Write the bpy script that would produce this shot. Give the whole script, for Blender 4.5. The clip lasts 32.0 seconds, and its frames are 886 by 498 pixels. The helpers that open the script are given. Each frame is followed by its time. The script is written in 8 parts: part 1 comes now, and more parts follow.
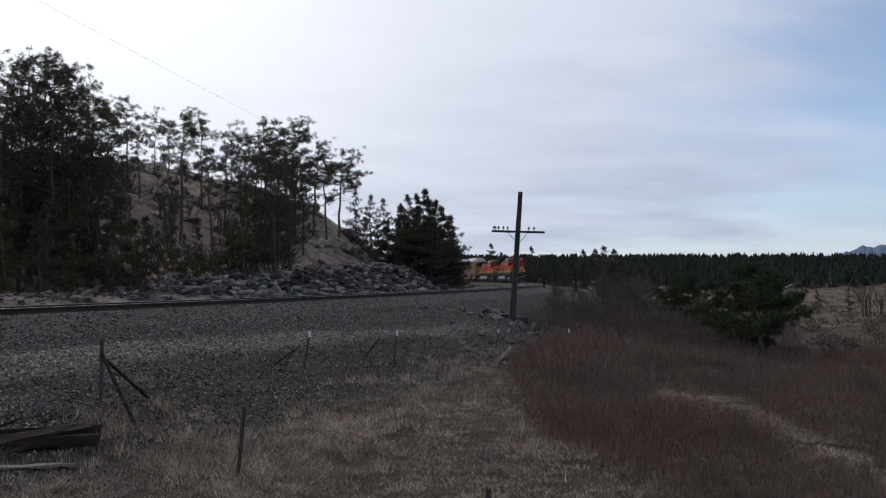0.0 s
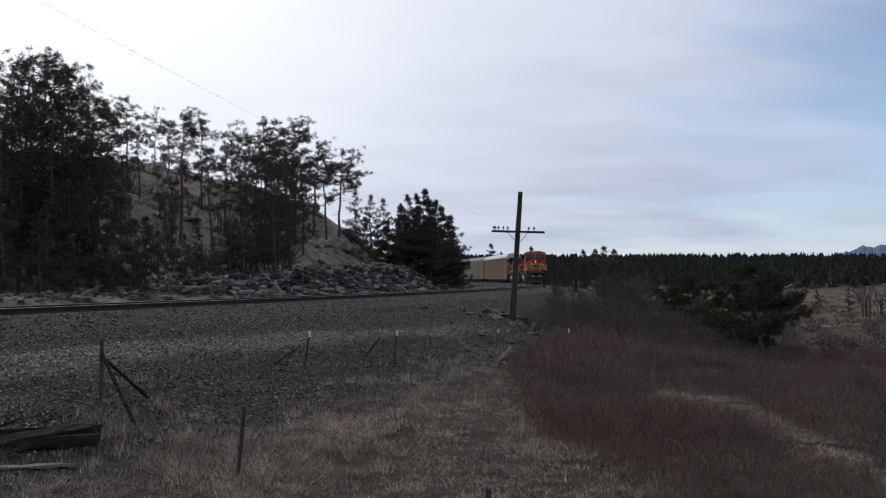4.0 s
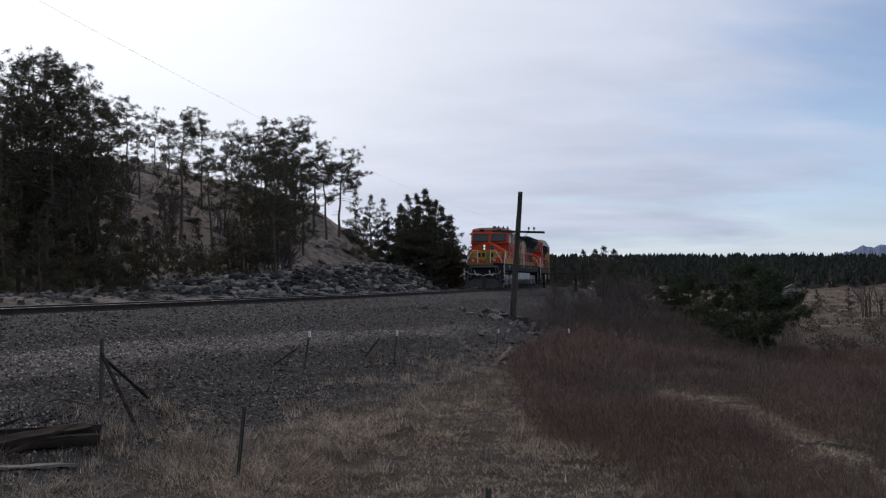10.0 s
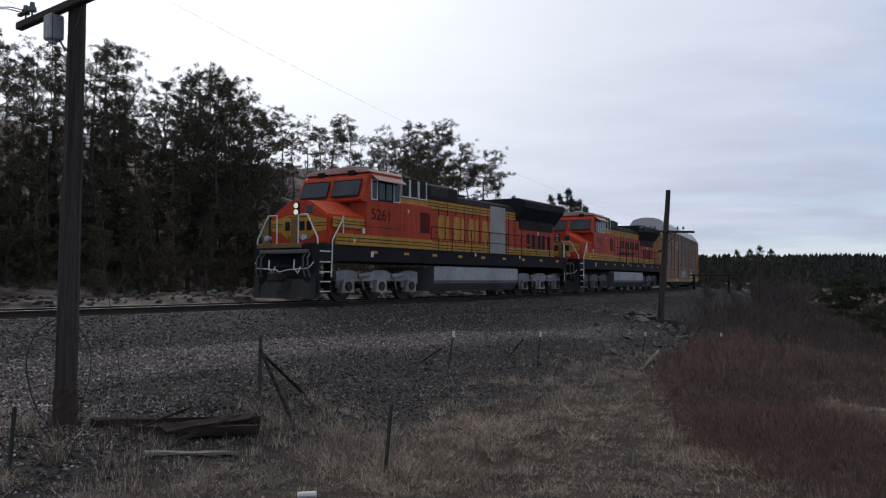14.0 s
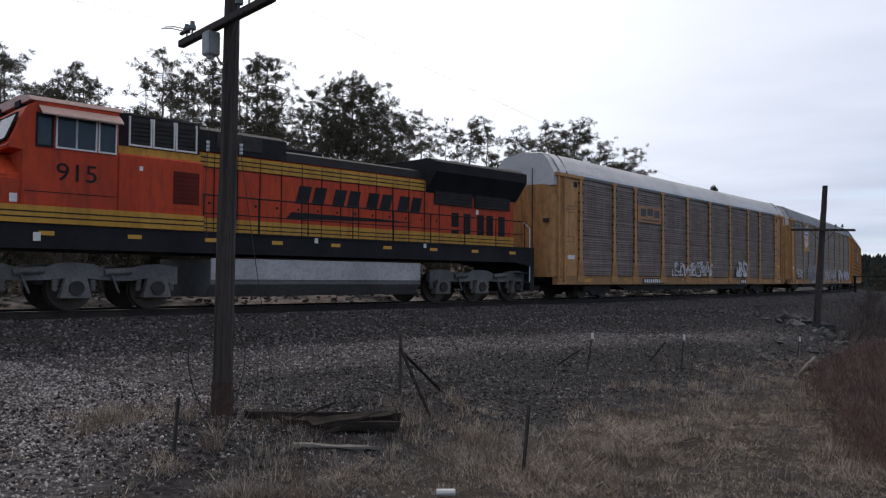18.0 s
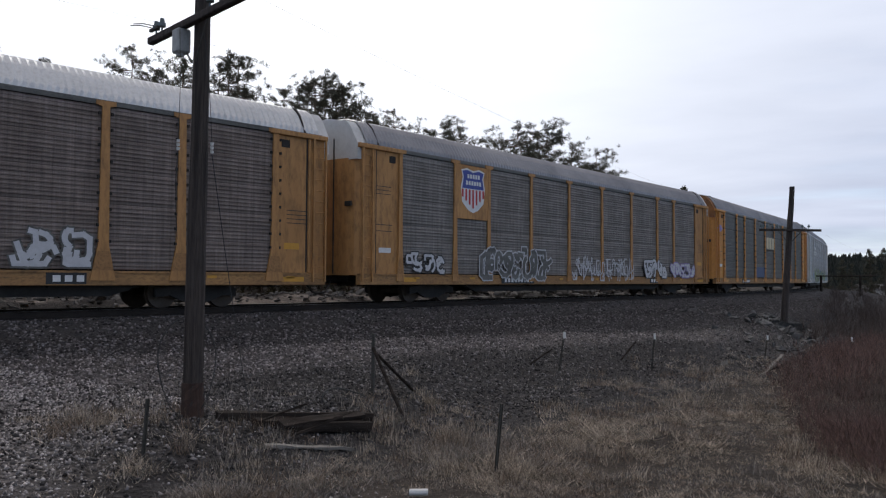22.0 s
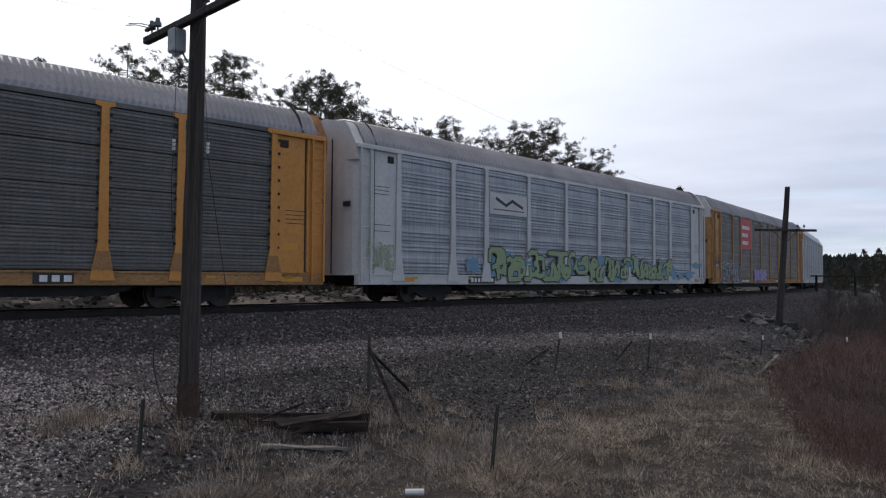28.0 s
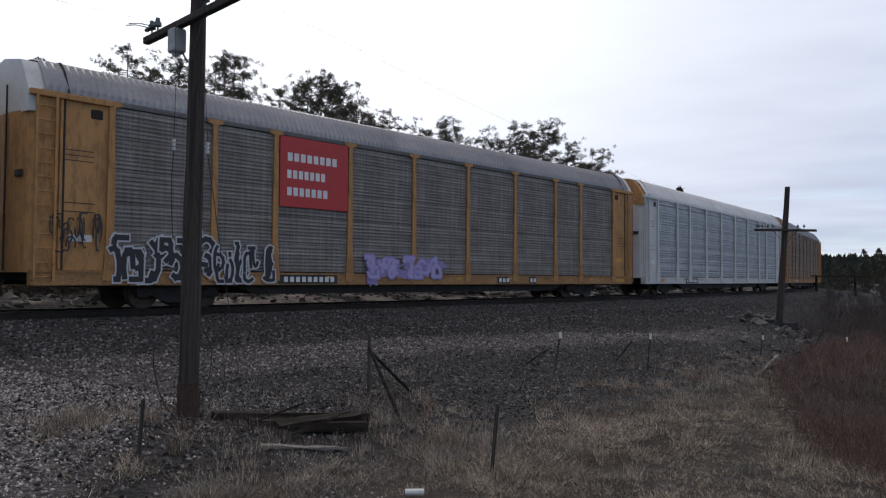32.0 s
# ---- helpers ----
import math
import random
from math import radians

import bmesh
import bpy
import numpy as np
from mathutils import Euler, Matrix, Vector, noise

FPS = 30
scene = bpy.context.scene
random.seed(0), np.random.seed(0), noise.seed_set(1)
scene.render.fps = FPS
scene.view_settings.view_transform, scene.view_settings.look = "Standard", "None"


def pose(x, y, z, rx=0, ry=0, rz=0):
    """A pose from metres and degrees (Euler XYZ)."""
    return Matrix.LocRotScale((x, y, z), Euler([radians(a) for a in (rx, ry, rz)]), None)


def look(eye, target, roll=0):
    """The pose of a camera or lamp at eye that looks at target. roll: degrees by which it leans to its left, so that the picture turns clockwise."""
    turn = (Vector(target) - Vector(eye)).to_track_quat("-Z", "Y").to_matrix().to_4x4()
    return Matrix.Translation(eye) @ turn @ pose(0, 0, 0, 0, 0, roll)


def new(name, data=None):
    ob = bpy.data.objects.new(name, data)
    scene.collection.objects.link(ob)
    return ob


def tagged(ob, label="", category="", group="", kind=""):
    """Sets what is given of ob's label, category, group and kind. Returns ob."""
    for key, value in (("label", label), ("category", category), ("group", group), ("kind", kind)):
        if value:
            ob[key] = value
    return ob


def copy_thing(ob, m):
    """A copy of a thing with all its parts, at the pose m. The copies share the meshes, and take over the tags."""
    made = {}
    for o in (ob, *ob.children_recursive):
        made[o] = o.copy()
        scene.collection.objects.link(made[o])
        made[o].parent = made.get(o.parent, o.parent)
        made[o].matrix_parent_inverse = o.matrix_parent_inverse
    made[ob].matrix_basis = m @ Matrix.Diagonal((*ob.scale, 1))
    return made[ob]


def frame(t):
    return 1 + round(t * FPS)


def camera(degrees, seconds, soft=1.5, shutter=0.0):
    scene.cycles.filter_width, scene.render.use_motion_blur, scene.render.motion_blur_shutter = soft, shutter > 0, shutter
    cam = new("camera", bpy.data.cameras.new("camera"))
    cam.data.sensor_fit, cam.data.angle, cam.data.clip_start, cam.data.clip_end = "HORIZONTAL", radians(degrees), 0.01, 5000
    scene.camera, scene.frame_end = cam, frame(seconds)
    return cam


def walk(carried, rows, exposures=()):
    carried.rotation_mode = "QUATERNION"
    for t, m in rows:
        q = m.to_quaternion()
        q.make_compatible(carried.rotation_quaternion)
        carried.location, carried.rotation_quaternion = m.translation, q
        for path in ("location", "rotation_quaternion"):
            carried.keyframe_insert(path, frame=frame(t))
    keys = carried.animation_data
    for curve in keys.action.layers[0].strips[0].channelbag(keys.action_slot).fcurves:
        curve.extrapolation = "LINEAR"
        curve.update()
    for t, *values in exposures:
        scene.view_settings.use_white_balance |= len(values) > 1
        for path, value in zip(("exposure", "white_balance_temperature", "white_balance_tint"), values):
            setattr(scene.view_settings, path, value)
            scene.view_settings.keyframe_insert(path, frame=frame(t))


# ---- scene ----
# ---------------------------------------------------------------- camera
EYE = Vector((0.0, 0.0, 0.8))          # metres above the top of the rails
cam = camera(58.5, 32.0, soft=1.2)


def aim(yaw, pitch, roll):
    """Yaw to the right, pitch up and roll to the left, in degrees."""
    y, p = radians(yaw), radians(pitch)
    way = Vector((math.sin(y) * math.cos(p), math.cos(y) * math.cos(p), math.sin(p)))
    return look(EYE, EYE + way, roll)


walk(cam, [
    (0.0, aim(0.0, 2.12, 0.0)), (6.0, aim(0.0, 2.12, 0.0)), (11.8, aim(0.0, 2.12, 0.0)), (12.1, aim(-0.02, 2.12, 0.02)),
    (12.5, aim(-0.504, 2.10, 0.07)), (13.0, aim(-2.78, 2.13, 0.12)), (13.5, aim(-6.46, 2.14, 0.14)), (14.0, aim(-10.33, 2.17, 0.18)),
    (14.5, aim(-12.39, 2.17, 0.21)), (15.0, aim(-13.97, 2.17, 0.25)), (15.5, aim(-16.83, 2.19, 0.28)), (16.2, aim(-19.3, 2.18, 0.32)),
    (16.9, aim(-20.15, 2.17, 0.35)), (17.5, aim(-20.24, 2.164, 0.36)), (19.5, aim(-20.24, 2.164, 0.36)), (21.5, aim(-20.24, 2.164, 0.36)),
    (22.0, aim(-18.27, 2.165, 0.30)), (22.4, aim(-17.985, 2.165, 0.296)), (23.0, aim(-17.985, 2.165, 0.296)),
    (27.5, aim(-17.985, 2.165, 0.296)), (32.0, aim(-17.985, 2.165, 0.296)),
], exposures=[(0.0, -0.07), (12.3, -0.07), (15.0, -0.02), (18.0, 0.12), (32.0, 0.09)])

# ---------------------------------------------------------------- sky and sun
SUN_AZ, SUN_EL = -32.0, 36.0           # behind thin cloud, beyond the hill


def build_world():
    world = bpy.data.worlds.new("sky")
    scene.world = world
    world.use_nodes = True
    nt = world.node_tree
    nt.nodes.clear()
    N, L = nt.nodes.new, nt.links.new
    out, bg = N("ShaderNodeOutputWorld"), N("ShaderNodeBackground")
    sky = N("ShaderNodeTexSky")
    sky.sky_type, sky.sun_disc = "NISHITA", False
    sky.sun_elevation, sky.sun_rotation = radians(SUN_EL), radians(SUN_AZ)
    sky.air_density, sky.dust_density, sky.altitude = 1.0, 1.2, 2000
    co = N("ShaderNodeTexCoord")
    # clouds lie on a high sheet: the direction is spread out towards the horizon
    sep = N("ShaderNodeSeparateXYZ")
    L(co.outputs["Generated"], sep.inputs[0])
    up = N("ShaderNodeMath"); up.operation = "MAXIMUM"; up.inputs[1].default_value = 0.0
    L(sep.outputs["Z"], up.inputs[0])
    low = N("ShaderNodeMath"); low.operation = "ADD"; low.inputs[1].default_value = 0.16
    L(up.outputs[0], low.inputs[0])
    flat = N("ShaderNodeCombineXYZ")
    for k in "XY":
        d = N("ShaderNodeMath"); d.operation = "DIVIDE"
        L(sep.outputs[k], d.inputs[0]); L(low.outputs[0], d.inputs[1]); L(d.outputs[0], flat.inputs[k])
    turn = N("ShaderNodeMapping")
    turn.inputs["Rotation"].default_value = (0, 0, radians(38))
    turn.inputs["Scale"].default_value = (0.6, 1.15, 1)
    L(flat.outputs[0], turn.inputs["Vector"])
    n1 = N("ShaderNodeTexNoise"); n1.inputs["Scale"].default_value = 0.75; n1.inputs["Detail"].default_value = 9; n1.inputs["Roughness"].default_value = 0.55; n1.inputs["Distortion"].default_value = 0.4
    L(turn.outputs[0], n1.inputs["Vector"])
    # angle to the sun: thin cloud glows round it and thins away from it
    y, e = radians(SUN_AZ), radians(SUN_EL)
    dot = N("ShaderNodeVectorMath"); dot.operation = "DOT_PRODUCT"
    dot.inputs[1].default_value = (math.sin(y) * math.cos(e), math.cos(y) * math.cos(e), math.sin(e))
    L(co.outputs["Generated"], dot.inputs[0])
    near = N("ShaderNodeMapRange"); near.inputs["From Min"].default_value = 0.45; near.inputs["From Max"].default_value = 1.0
    L(dot.outputs["Value"], near.inputs["Value"])
    cover = N("ShaderNodeMath"); cover.operation = "MULTIPLY_ADD"; cover.inputs[1].default_value = 0.75; cover.inputs[2].default_value = -0.08
    L(near.outputs[0], cover.inputs[0])
    amt = N("ShaderNodeMath"); amt.operation = "ADD"
    L(n1.outputs["Fac"], amt.inputs[0]); L(cover.outputs[0], amt.inputs[1])
    thick = N("ShaderNodeMapRange"); thick.inputs["From Min"].default_value = 0.32; thick.inputs["From Max"].default_value = 0.76; thick.interpolation_type = "SMOOTHSTEP"
    L(amt.outputs[0], thick.inputs["Value"])
    glow = N("ShaderNodeMath"); glow.operation = "POWER"; glow.inputs[1].default_value = 2.2
    L(near.outputs[0], glow.inputs[0])
    n2 = N("ShaderNodeTexNoise"); n2.inputs["Scale"].default_value = 1.25; n2.inputs["Detail"].default_value = 6
    L(turn.outputs[0], n2.inputs["Vector"])
    shade = N("ShaderNodeMix"); shade.data_type = "RGBA"
    shade.inputs["A"].default_value = (2.7, 3.15, 4.35, 1); shade.inputs["B"].default_value = (5.1, 5.5, 6.7, 1)
    band = N("ShaderNodeMapRange"); band.inputs["From Min"].default_value, band.inputs["From Max"].default_value = 0.26, 0.74
    L(n2.outputs["Fac"], band.inputs["Value"]); L(band.outputs[0], shade.inputs["Factor"])
    bright = N("ShaderNodeMix"); bright.data_type = "RGBA"
    bright.inputs["B"].default_value = (9.6, 9.8, 10.2, 1)
    L(glow.outputs[0], bright.inputs["Factor"]); L(shade.outputs["Result"], bright.inputs["A"])
    # high overhead the cloud is thick and neutral
    high = N("ShaderNodeMapRange"); high.inputs["From Min"].default_value, high.inputs["From Max"].default_value = 0.36, 0.8
    L(sep.outputs["Z"], high.inputs["Value"])
    roof = N("ShaderNodeMix"); roof.data_type = "RGBA"
    roof.inputs["B"].default_value = (6.1, 5.65, 5.65, 1)
    L(high.outputs[0], roof.inputs["Factor"]); L(bright.outputs["Result"], roof.inputs["A"])
    haze = N("ShaderNodeMapRange"); haze.inputs["From Min"].default_value, haze.inputs["From Max"].default_value = 0.0, 0.2
    haze.inputs["To Min"].default_value, haze.inputs["To Max"].default_value = 0.85, 0.0
    L(sep.outputs["Z"], haze.inputs["Value"])
    edge = N("ShaderNodeMath"); edge.operation = "MAXIMUM"
    L(haze.outputs[0], edge.inputs[0]); L(high.outputs[0], edge.inputs[1])
    full = N("ShaderNodeMath"); full.operation = "MAXIMUM"
    L(thick.outputs[0], full.inputs[0]); L(edge.outputs[0], full.inputs[1])
    mixc = N("ShaderNodeMix"); mixc.data_type = "RGBA"
    L(full.outputs[0], mixc.inputs["Factor"]); L(sky.outputs[0], mixc.inputs["A"]); L(roof.outputs["Result"], mixc.inputs["B"])
    L(mixc.outputs["Result"], bg.inputs["Color"])
    bg.inputs["Strength"].default_value = 0.13
    L(bg.outputs[0], out.inputs["Surface"])


build_world()
sun = new("sun", bpy.data.lights.new("sun", "SUN"))
sun.data.energy, sun.data.angle, sun.data.color = 0.7, radians(12), (1.0, 0.96, 0.9)
sun.matrix_basis = look((0, 0, 60), Vector((0, 0, 60)) - Vector((math.sin(radians(SUN_AZ)) * math.cos(radians(SUN_EL)), math.cos(radians(SUN_AZ)) * math.cos(radians(SUN_EL)), math.sin(radians(SUN_EL)))))

# ---------------------------------------------------------------- materials
def surf(name, a, b, scale=2.0, rough=0.8, metal=0.0, bump=0.3, fine=25.0, fine_mix=0.35, c=None, stretch=(1, 1, 1), vary=0.0, depth=0.02, spec=0.5):
    """A worn surface: colours a and b in broad patches, a finer grain of c (or a darker a) over them, relief from the grain."""
    m = bpy.data.materials.new(name)
    m.use_nodes = True
    nt = m.node_tree
    N, L = nt.nodes.new, nt.links.new
    bs = nt.nodes["Principled BSDF"]
    co, mp = N("ShaderNodeTexCoord"), N("ShaderNodeMapping")
    mp.inputs["Scale"].default_value = stretch
    L(co.outputs["Object"], mp.inputs["Vector"])
    n1, n2 = N("ShaderNodeTexNoise"), N("ShaderNodeTexNoise")
    n1.inputs["Scale"].default_value, n1.inputs["Detail"].default_value, n1.inputs["Roughness"].default_value = scale, 5, 0.6
    n2.inputs["Scale"].default_value, n2.inputs["Detail"].default_value, n2.inputs["Roughness"].default_value = fine, 4, 0.65
    for n in (n1, n2):
        L(mp.outputs[0], n.inputs["Vector"])
    r1 = N("ShaderNodeMapRange"); r1.inputs["From Min"].default_value, r1.inputs["From Max"].default_value = 0.32, 0.68
    L(n1.outputs["Fac"], r1.inputs["Value"])
    m1 = N("ShaderNodeMix"); m1.data_type = "RGBA"
    m1.inputs["A"].default_value, m1.inputs["B"].default_value = (*a, 1), (*b, 1)
    L(r1.outputs[0], m1.inputs["Factor"])
    c = c or tuple(v * 0.45 for v in a)
    r2 = N("ShaderNodeMapRange"); r2.inputs["From Min"].default_value, r2.inputs["From Max"].default_value, r2.inputs["To Max"].default_value = 0.45, 0.75, fine_mix
    L(n2.outputs["Fac"], r2.inputs["Value"])
    m2 = N("ShaderNodeMix"); m2.data_type = "RGBA"
    m2.inputs["B"].default_value = (*c, 1)
    L(r2.outputs[0], m2.inputs["Factor"]); L(m1.outputs["Result"], m2.inputs["A"])
    col = m2.outputs["Result"]
    if vary:
        oi, hs = N("ShaderNodeObjectInfo"), N("ShaderNodeHueSaturation")
        rr = N("ShaderNodeMapRange"); rr.inputs["To Min"].default_value, rr.inputs["To Max"].default_value = 1 - vary, 1 + vary
        L(oi.outputs["Random"], rr.inputs["Value"]); L(rr.outputs[0], hs.inputs["Value"]); L(col, hs.inputs["Color"])
        col = hs.outputs["Color"]
    L(col, bs.inputs["Base Color"])
    rg = N("ShaderNodeMapRange"); rg.inputs["To Min"].default_value, rg.inputs["To Max"].default_value = max(rough - 0.12, 0.05), min(rough + 0.12, 1)
    L(n2.outputs["Fac"], rg.inputs["Value"]); L(rg.outputs[0], bs.inputs["Roughness"])
    bs.inputs["Metallic"].default_value = metal
    bs.inputs["Specular IOR Level"].default_value = spec
    if bump:
        bp = N("ShaderNodeBump"); bp.inputs["Strength"].default_value, bp.inputs["Distance"].default_value = bump, depth
        L(n2.outputs["Fac"], bp.inputs["Height"]); L(bp.outputs[0], bs.inputs["Normal"])
    return m


def islands(name, a, b, rough=0.9, fine=8.0, spec=0.3, see=0.0, skew=1.0):
    """Leaves, blades, stones: each loose piece takes its own tone between a and b."""
    m = bpy.data.materials.new(name)
    m.use_nodes = True
    nt = m.node_tree
    N, L = nt.nodes.new, nt.links.new
    bs = nt.nodes["Principled BSDF"]
    ge, mx = N("ShaderNodeNewGeometry"), N("ShaderNodeMix")
    mx.data_type = "RGBA"
    mx.inputs["A"].default_value, mx.inputs["B"].default_value = (*a, 1), (*b, 1)
    pw = N("ShaderNodeMath"); pw.operation = "POWER"; pw.inputs[1].default_value = skew
    L(ge.outputs["Random Per Island"], pw.inputs[0]); L(pw.outputs[0], mx.inputs["Factor"])
    co, n = N("ShaderNodeTexCoord"), N("ShaderNodeTexNoise")
    n.inputs["Scale"].default_value = fine
    L(co.outputs["Object"], n.inputs["Vector"])
    hs, r = N("ShaderNodeHueSaturation"), N("ShaderNodeMapRange")
    r.inputs["To Min"].default_value, r.inputs["To Max"].default_value = 0.6, 1.4
    L(n.outputs["Fac"], r.inputs["Value"]); L(r.outputs[0], hs.inputs["Value"]); L(mx.outputs["Result"], hs.inputs["Color"])
    L(hs.outputs["Color"], bs.inputs["Base Color"])
    bs.inputs["Roughness"].default_value = rough
    bs.inputs["Specular IOR Level"].default_value = spec
    if see:
        tr, ad = N("ShaderNodeBsdfTranslucent"), N("ShaderNodeMixShader")
        ad.inputs[0].default_value = see
        L(hs.outputs["Color"], tr.inputs["Color"])
        L(bs.outputs[0], ad.inputs[1]); L(tr.outputs[0], ad.inputs[2])
        L(ad.outputs[0], nt.nodes["Material Output"].inputs["Surface"])
    return m


def plain(name, col, rough=0.6, metal=0.0, glow=0.0):
    m = surf(name, col, tuple(min(1, v * 1.18) for v in col), 6, rough, metal, 0.1, 60, 0.2)
    if glow:
        bs = m.node_tree.nodes["Principled BSDF"]
        bs.inputs["Emission Color"].default_value = (1, 0.86, 0.62, 1)
        bs.inputs["Emission Strength"].default_value = glow
    return m


# ---------------------------------------------------------------- mesh helpers
def mesh_of(name, verts, faces, mat=None, smooth=False, mats=None, index=None):
    me = bpy.data.meshes.new(name)
    me.from_pydata([tuple(map(float, v)) for v in verts], [], [tuple(map(int, f)) for f in faces])
    for mm in (mats or ([mat] if mat else [])):
        me.materials.append(mm)
    if index is not None:
        me.polygons.foreach_set("material_index", list(map(int, index)))
    if smooth:
        me.polygons.foreach_set("use_smooth", [True] * len(me.polygons))
    me.update()
    return me


def part(name, bm, material, parent, label="", m=None):
    """Links a bmesh as one mesh object under a thing or a part."""
    me = bpy.data.meshes.new(name)
    bm.to_mesh(me)
    bm.free()
    me.materials.append(material)
    ob = new(name, me)
    ob.parent = parent
    if m is not None:
        ob.matrix_basis = m
    if label:
        ob["label"] = label
    return ob


def share(name, me, parent, m=None, label=""):
    """One more object on a mesh that exists."""
    ob = new(name, me)
    ob.parent = parent
    if m is not None:
        ob.matrix_basis = m
    if label:
        ob["label"] = label
    return ob


def box(bm, x0, x1, y0, y1, z0, z1, bevel=0.0):
    r = bmesh.ops.create_cube(bm, size=1.0, matrix=Matrix.Translation(((x0 + x1) / 2, (y0 + y1) / 2, (z0 + z1) / 2)) @ Matrix.Diagonal((abs(x1 - x0), abs(y1 - y0), abs(z1 - z0), 1)))
    if bevel:
        es = {e for v in r["verts"] for e in v.link_edges}
        bmesh.ops.bevel(bm, geom=list(es), offset=bevel, segments=1, affect="EDGES", profile=0.5)
    return bm


def rod(bm, a, b, r0, r1=None, n=8):
    """A tapered round bar from a to b."""
    a, b = Vector(a), Vector(b)
    d = b - a
    if d.length < 1e-6:
        return bm
    m = Matrix.Translation((a + b) / 2) @ d.to_track_quat("Z", "Y").to_matrix().to_4x4()
    bmesh.ops.create_cone(bm, cap_ends=True, segments=n, radius1=r0, radius2=r1 if r1 is not None else r0, depth=d.length, matrix=m)
    return bm


def disc(bm, x, y0, y1, z, r, n=20):
    rod(bm, (x, y0, z), (x, y1, z), r, r, n)
    return bm


def prism(bm, outline, y0, y1, axis="y"):
    """An outline of (x, z) pairs pushed from y0 to y1 (or (y, z) along x)."""
    put = (lambda p, k: (p[0], k, p[1])) if axis == "y" else (lambda p, k: (k, p[0], p[1]))
    va = [bm.verts.new(put(p, y0)) for p in outline]
    vb = [bm.verts.new(put(p, y1)) for p in outline]
    n = len(outline)
    fs = [bm.faces.new(va), bm.faces.new(vb[::-1])]
    for i in range(n):
        fs.append(bm.faces.new((va[i], vb[i], vb[(i + 1) % n], va[(i + 1) % n])))
    bmesh.ops.recalc_face_normals(bm, faces=fs)
    return bm


def tube(bm, pts, r, n=6):
    """One unbroken bent bar through the points."""
    pts = [Vector(p) for p in pts]
    rows = []
    side = None
    for k, p in enumerate(pts):
        d = (pts[min(k + 1, len(pts) - 1)] - pts[max(k - 1, 0)]).normalized()
        if side is None:
            side = d.orthogonal().normalized()
        side = (side - d * side.dot(d)).normalized()
        up = d.cross(side)
        rows.append([bm.verts.new(p + (side * math.cos(6.2832 * q / n) + up * math.sin(6.2832 * q / n)) * r) for q in range(n)])
    for a, b in zip(rows, rows[1:]):
        for q in range(n):
            bm.faces.new((a[q], a[(q + 1) % n], b[(q + 1) % n], b[q]))
    bm.faces.new(rows[0][::-1])
    bm.faces.new(rows[-1])
    return bm


def BM():
    return bmesh.new()


def empty(name, m=None):
    ob = new(name)
    ob.empty_display_size = 0.2
    if m is not None:
        ob.matrix_basis = m
    return ob


def sstep(a, b, x):
    t = np.clip((np.asarray(x, float) - a) / (b - a), 0, 1)
    return t * t * (3 - 2 * t)


# ---------------------------------------------------------------- the line of the track
TRACK_S = np.arange(-230.0, 520.0, 1.0)


def heading(s):
    """Degrees in radians to the right of straight ahead, going away from the camera."""
    s = np.minimum(s, 215.0)
    return 0.4765 - 0.003528 * np.logaddexp(0, (s + 23.28) / 8.4) * 8.4


_f = np.arange(-230.0, 520.0, 0.1)
_h = heading(_f)
_x, _y = np.cumsum(np.sin(_h)) * 0.1, np.cumsum(np.cos(_h)) * 0.1
_i = int(np.searchsorted(_f, 0.0))
_x, _y = _x - _x[_i] - 6.77, _y - _y[_i] + 33.92


def on_track(s, d=0.0):
    """Plan position at s metres along, d metres to the camera's side."""
    x, y, h = np.interp(s, _f, _x), np.interp(s, _f, _y), heading(s)
    return x + d * np.cos(h), y - d * np.sin(h)


TRACK_X, TRACK_Y = on_track(TRACK_S)
TRACK_H = heading(TRACK_S)


def to_track(x, y):
    """s and signed distance d (camera's side positive) of plan points."""
    x, y = np.atleast_1d(np.asarray(x, float)), np.atleast_1d(np.asarray(y, float))
    s, d = np.empty(x.size), np.empty(x.size)
    fx, fy = x.ravel(), y.ravel()
    for i in range(0, x.size, 4000):
        dx, dy = fx[i:i + 4000, None] - TRACK_X, fy[i:i + 4000, None] - TRACK_Y
        k = np.argmin(dx * dx + dy * dy, axis=1)
        q = np.arange(k.size)
        h = TRACK_H[k]
        s[i:i + 4000] = TRACK_S[k] + dx[q, k] * np.sin(h) + dy[q, k] * np.cos(h)
        side = dx[q, k] * np.cos(h) - dy[q, k] * np.sin(h)
        d[i:i + 4000] = np.sign(side) * np.hypot(dx[q, k], dy[q, k])
        inner = (k > 0) & (k < TRACK_S.size - 1)
        d[i:i + 4000] = np.where(inner, side, d[i:i + 4000])
    return s.reshape(x.shape), d.reshape(x.shape)


_rng = np.random.default_rng(5)
_lat = _rng.random((64, 64))


def lump(x, y, size):
    """Smooth value noise, -1 to 1."""
    u, v = np.asarray(x) / size, np.asarray(y) / size
    i, j = np.floor(u).astype(int), np.floor(v).astype(int)
    a, b = u - i, v - j
    a, b = a * a * (3 - 2 * a), b * b * (3 - 2 * b)
    g = lambda p, q: _lat[p % 64, q % 64]
    return 2 * ((g(i, j) * (1 - a) + g(i + 1, j) * a) * (1 - b) + (g(i, j + 1) * (1 - a) + g(i + 1, j + 1) * a) * b) - 1


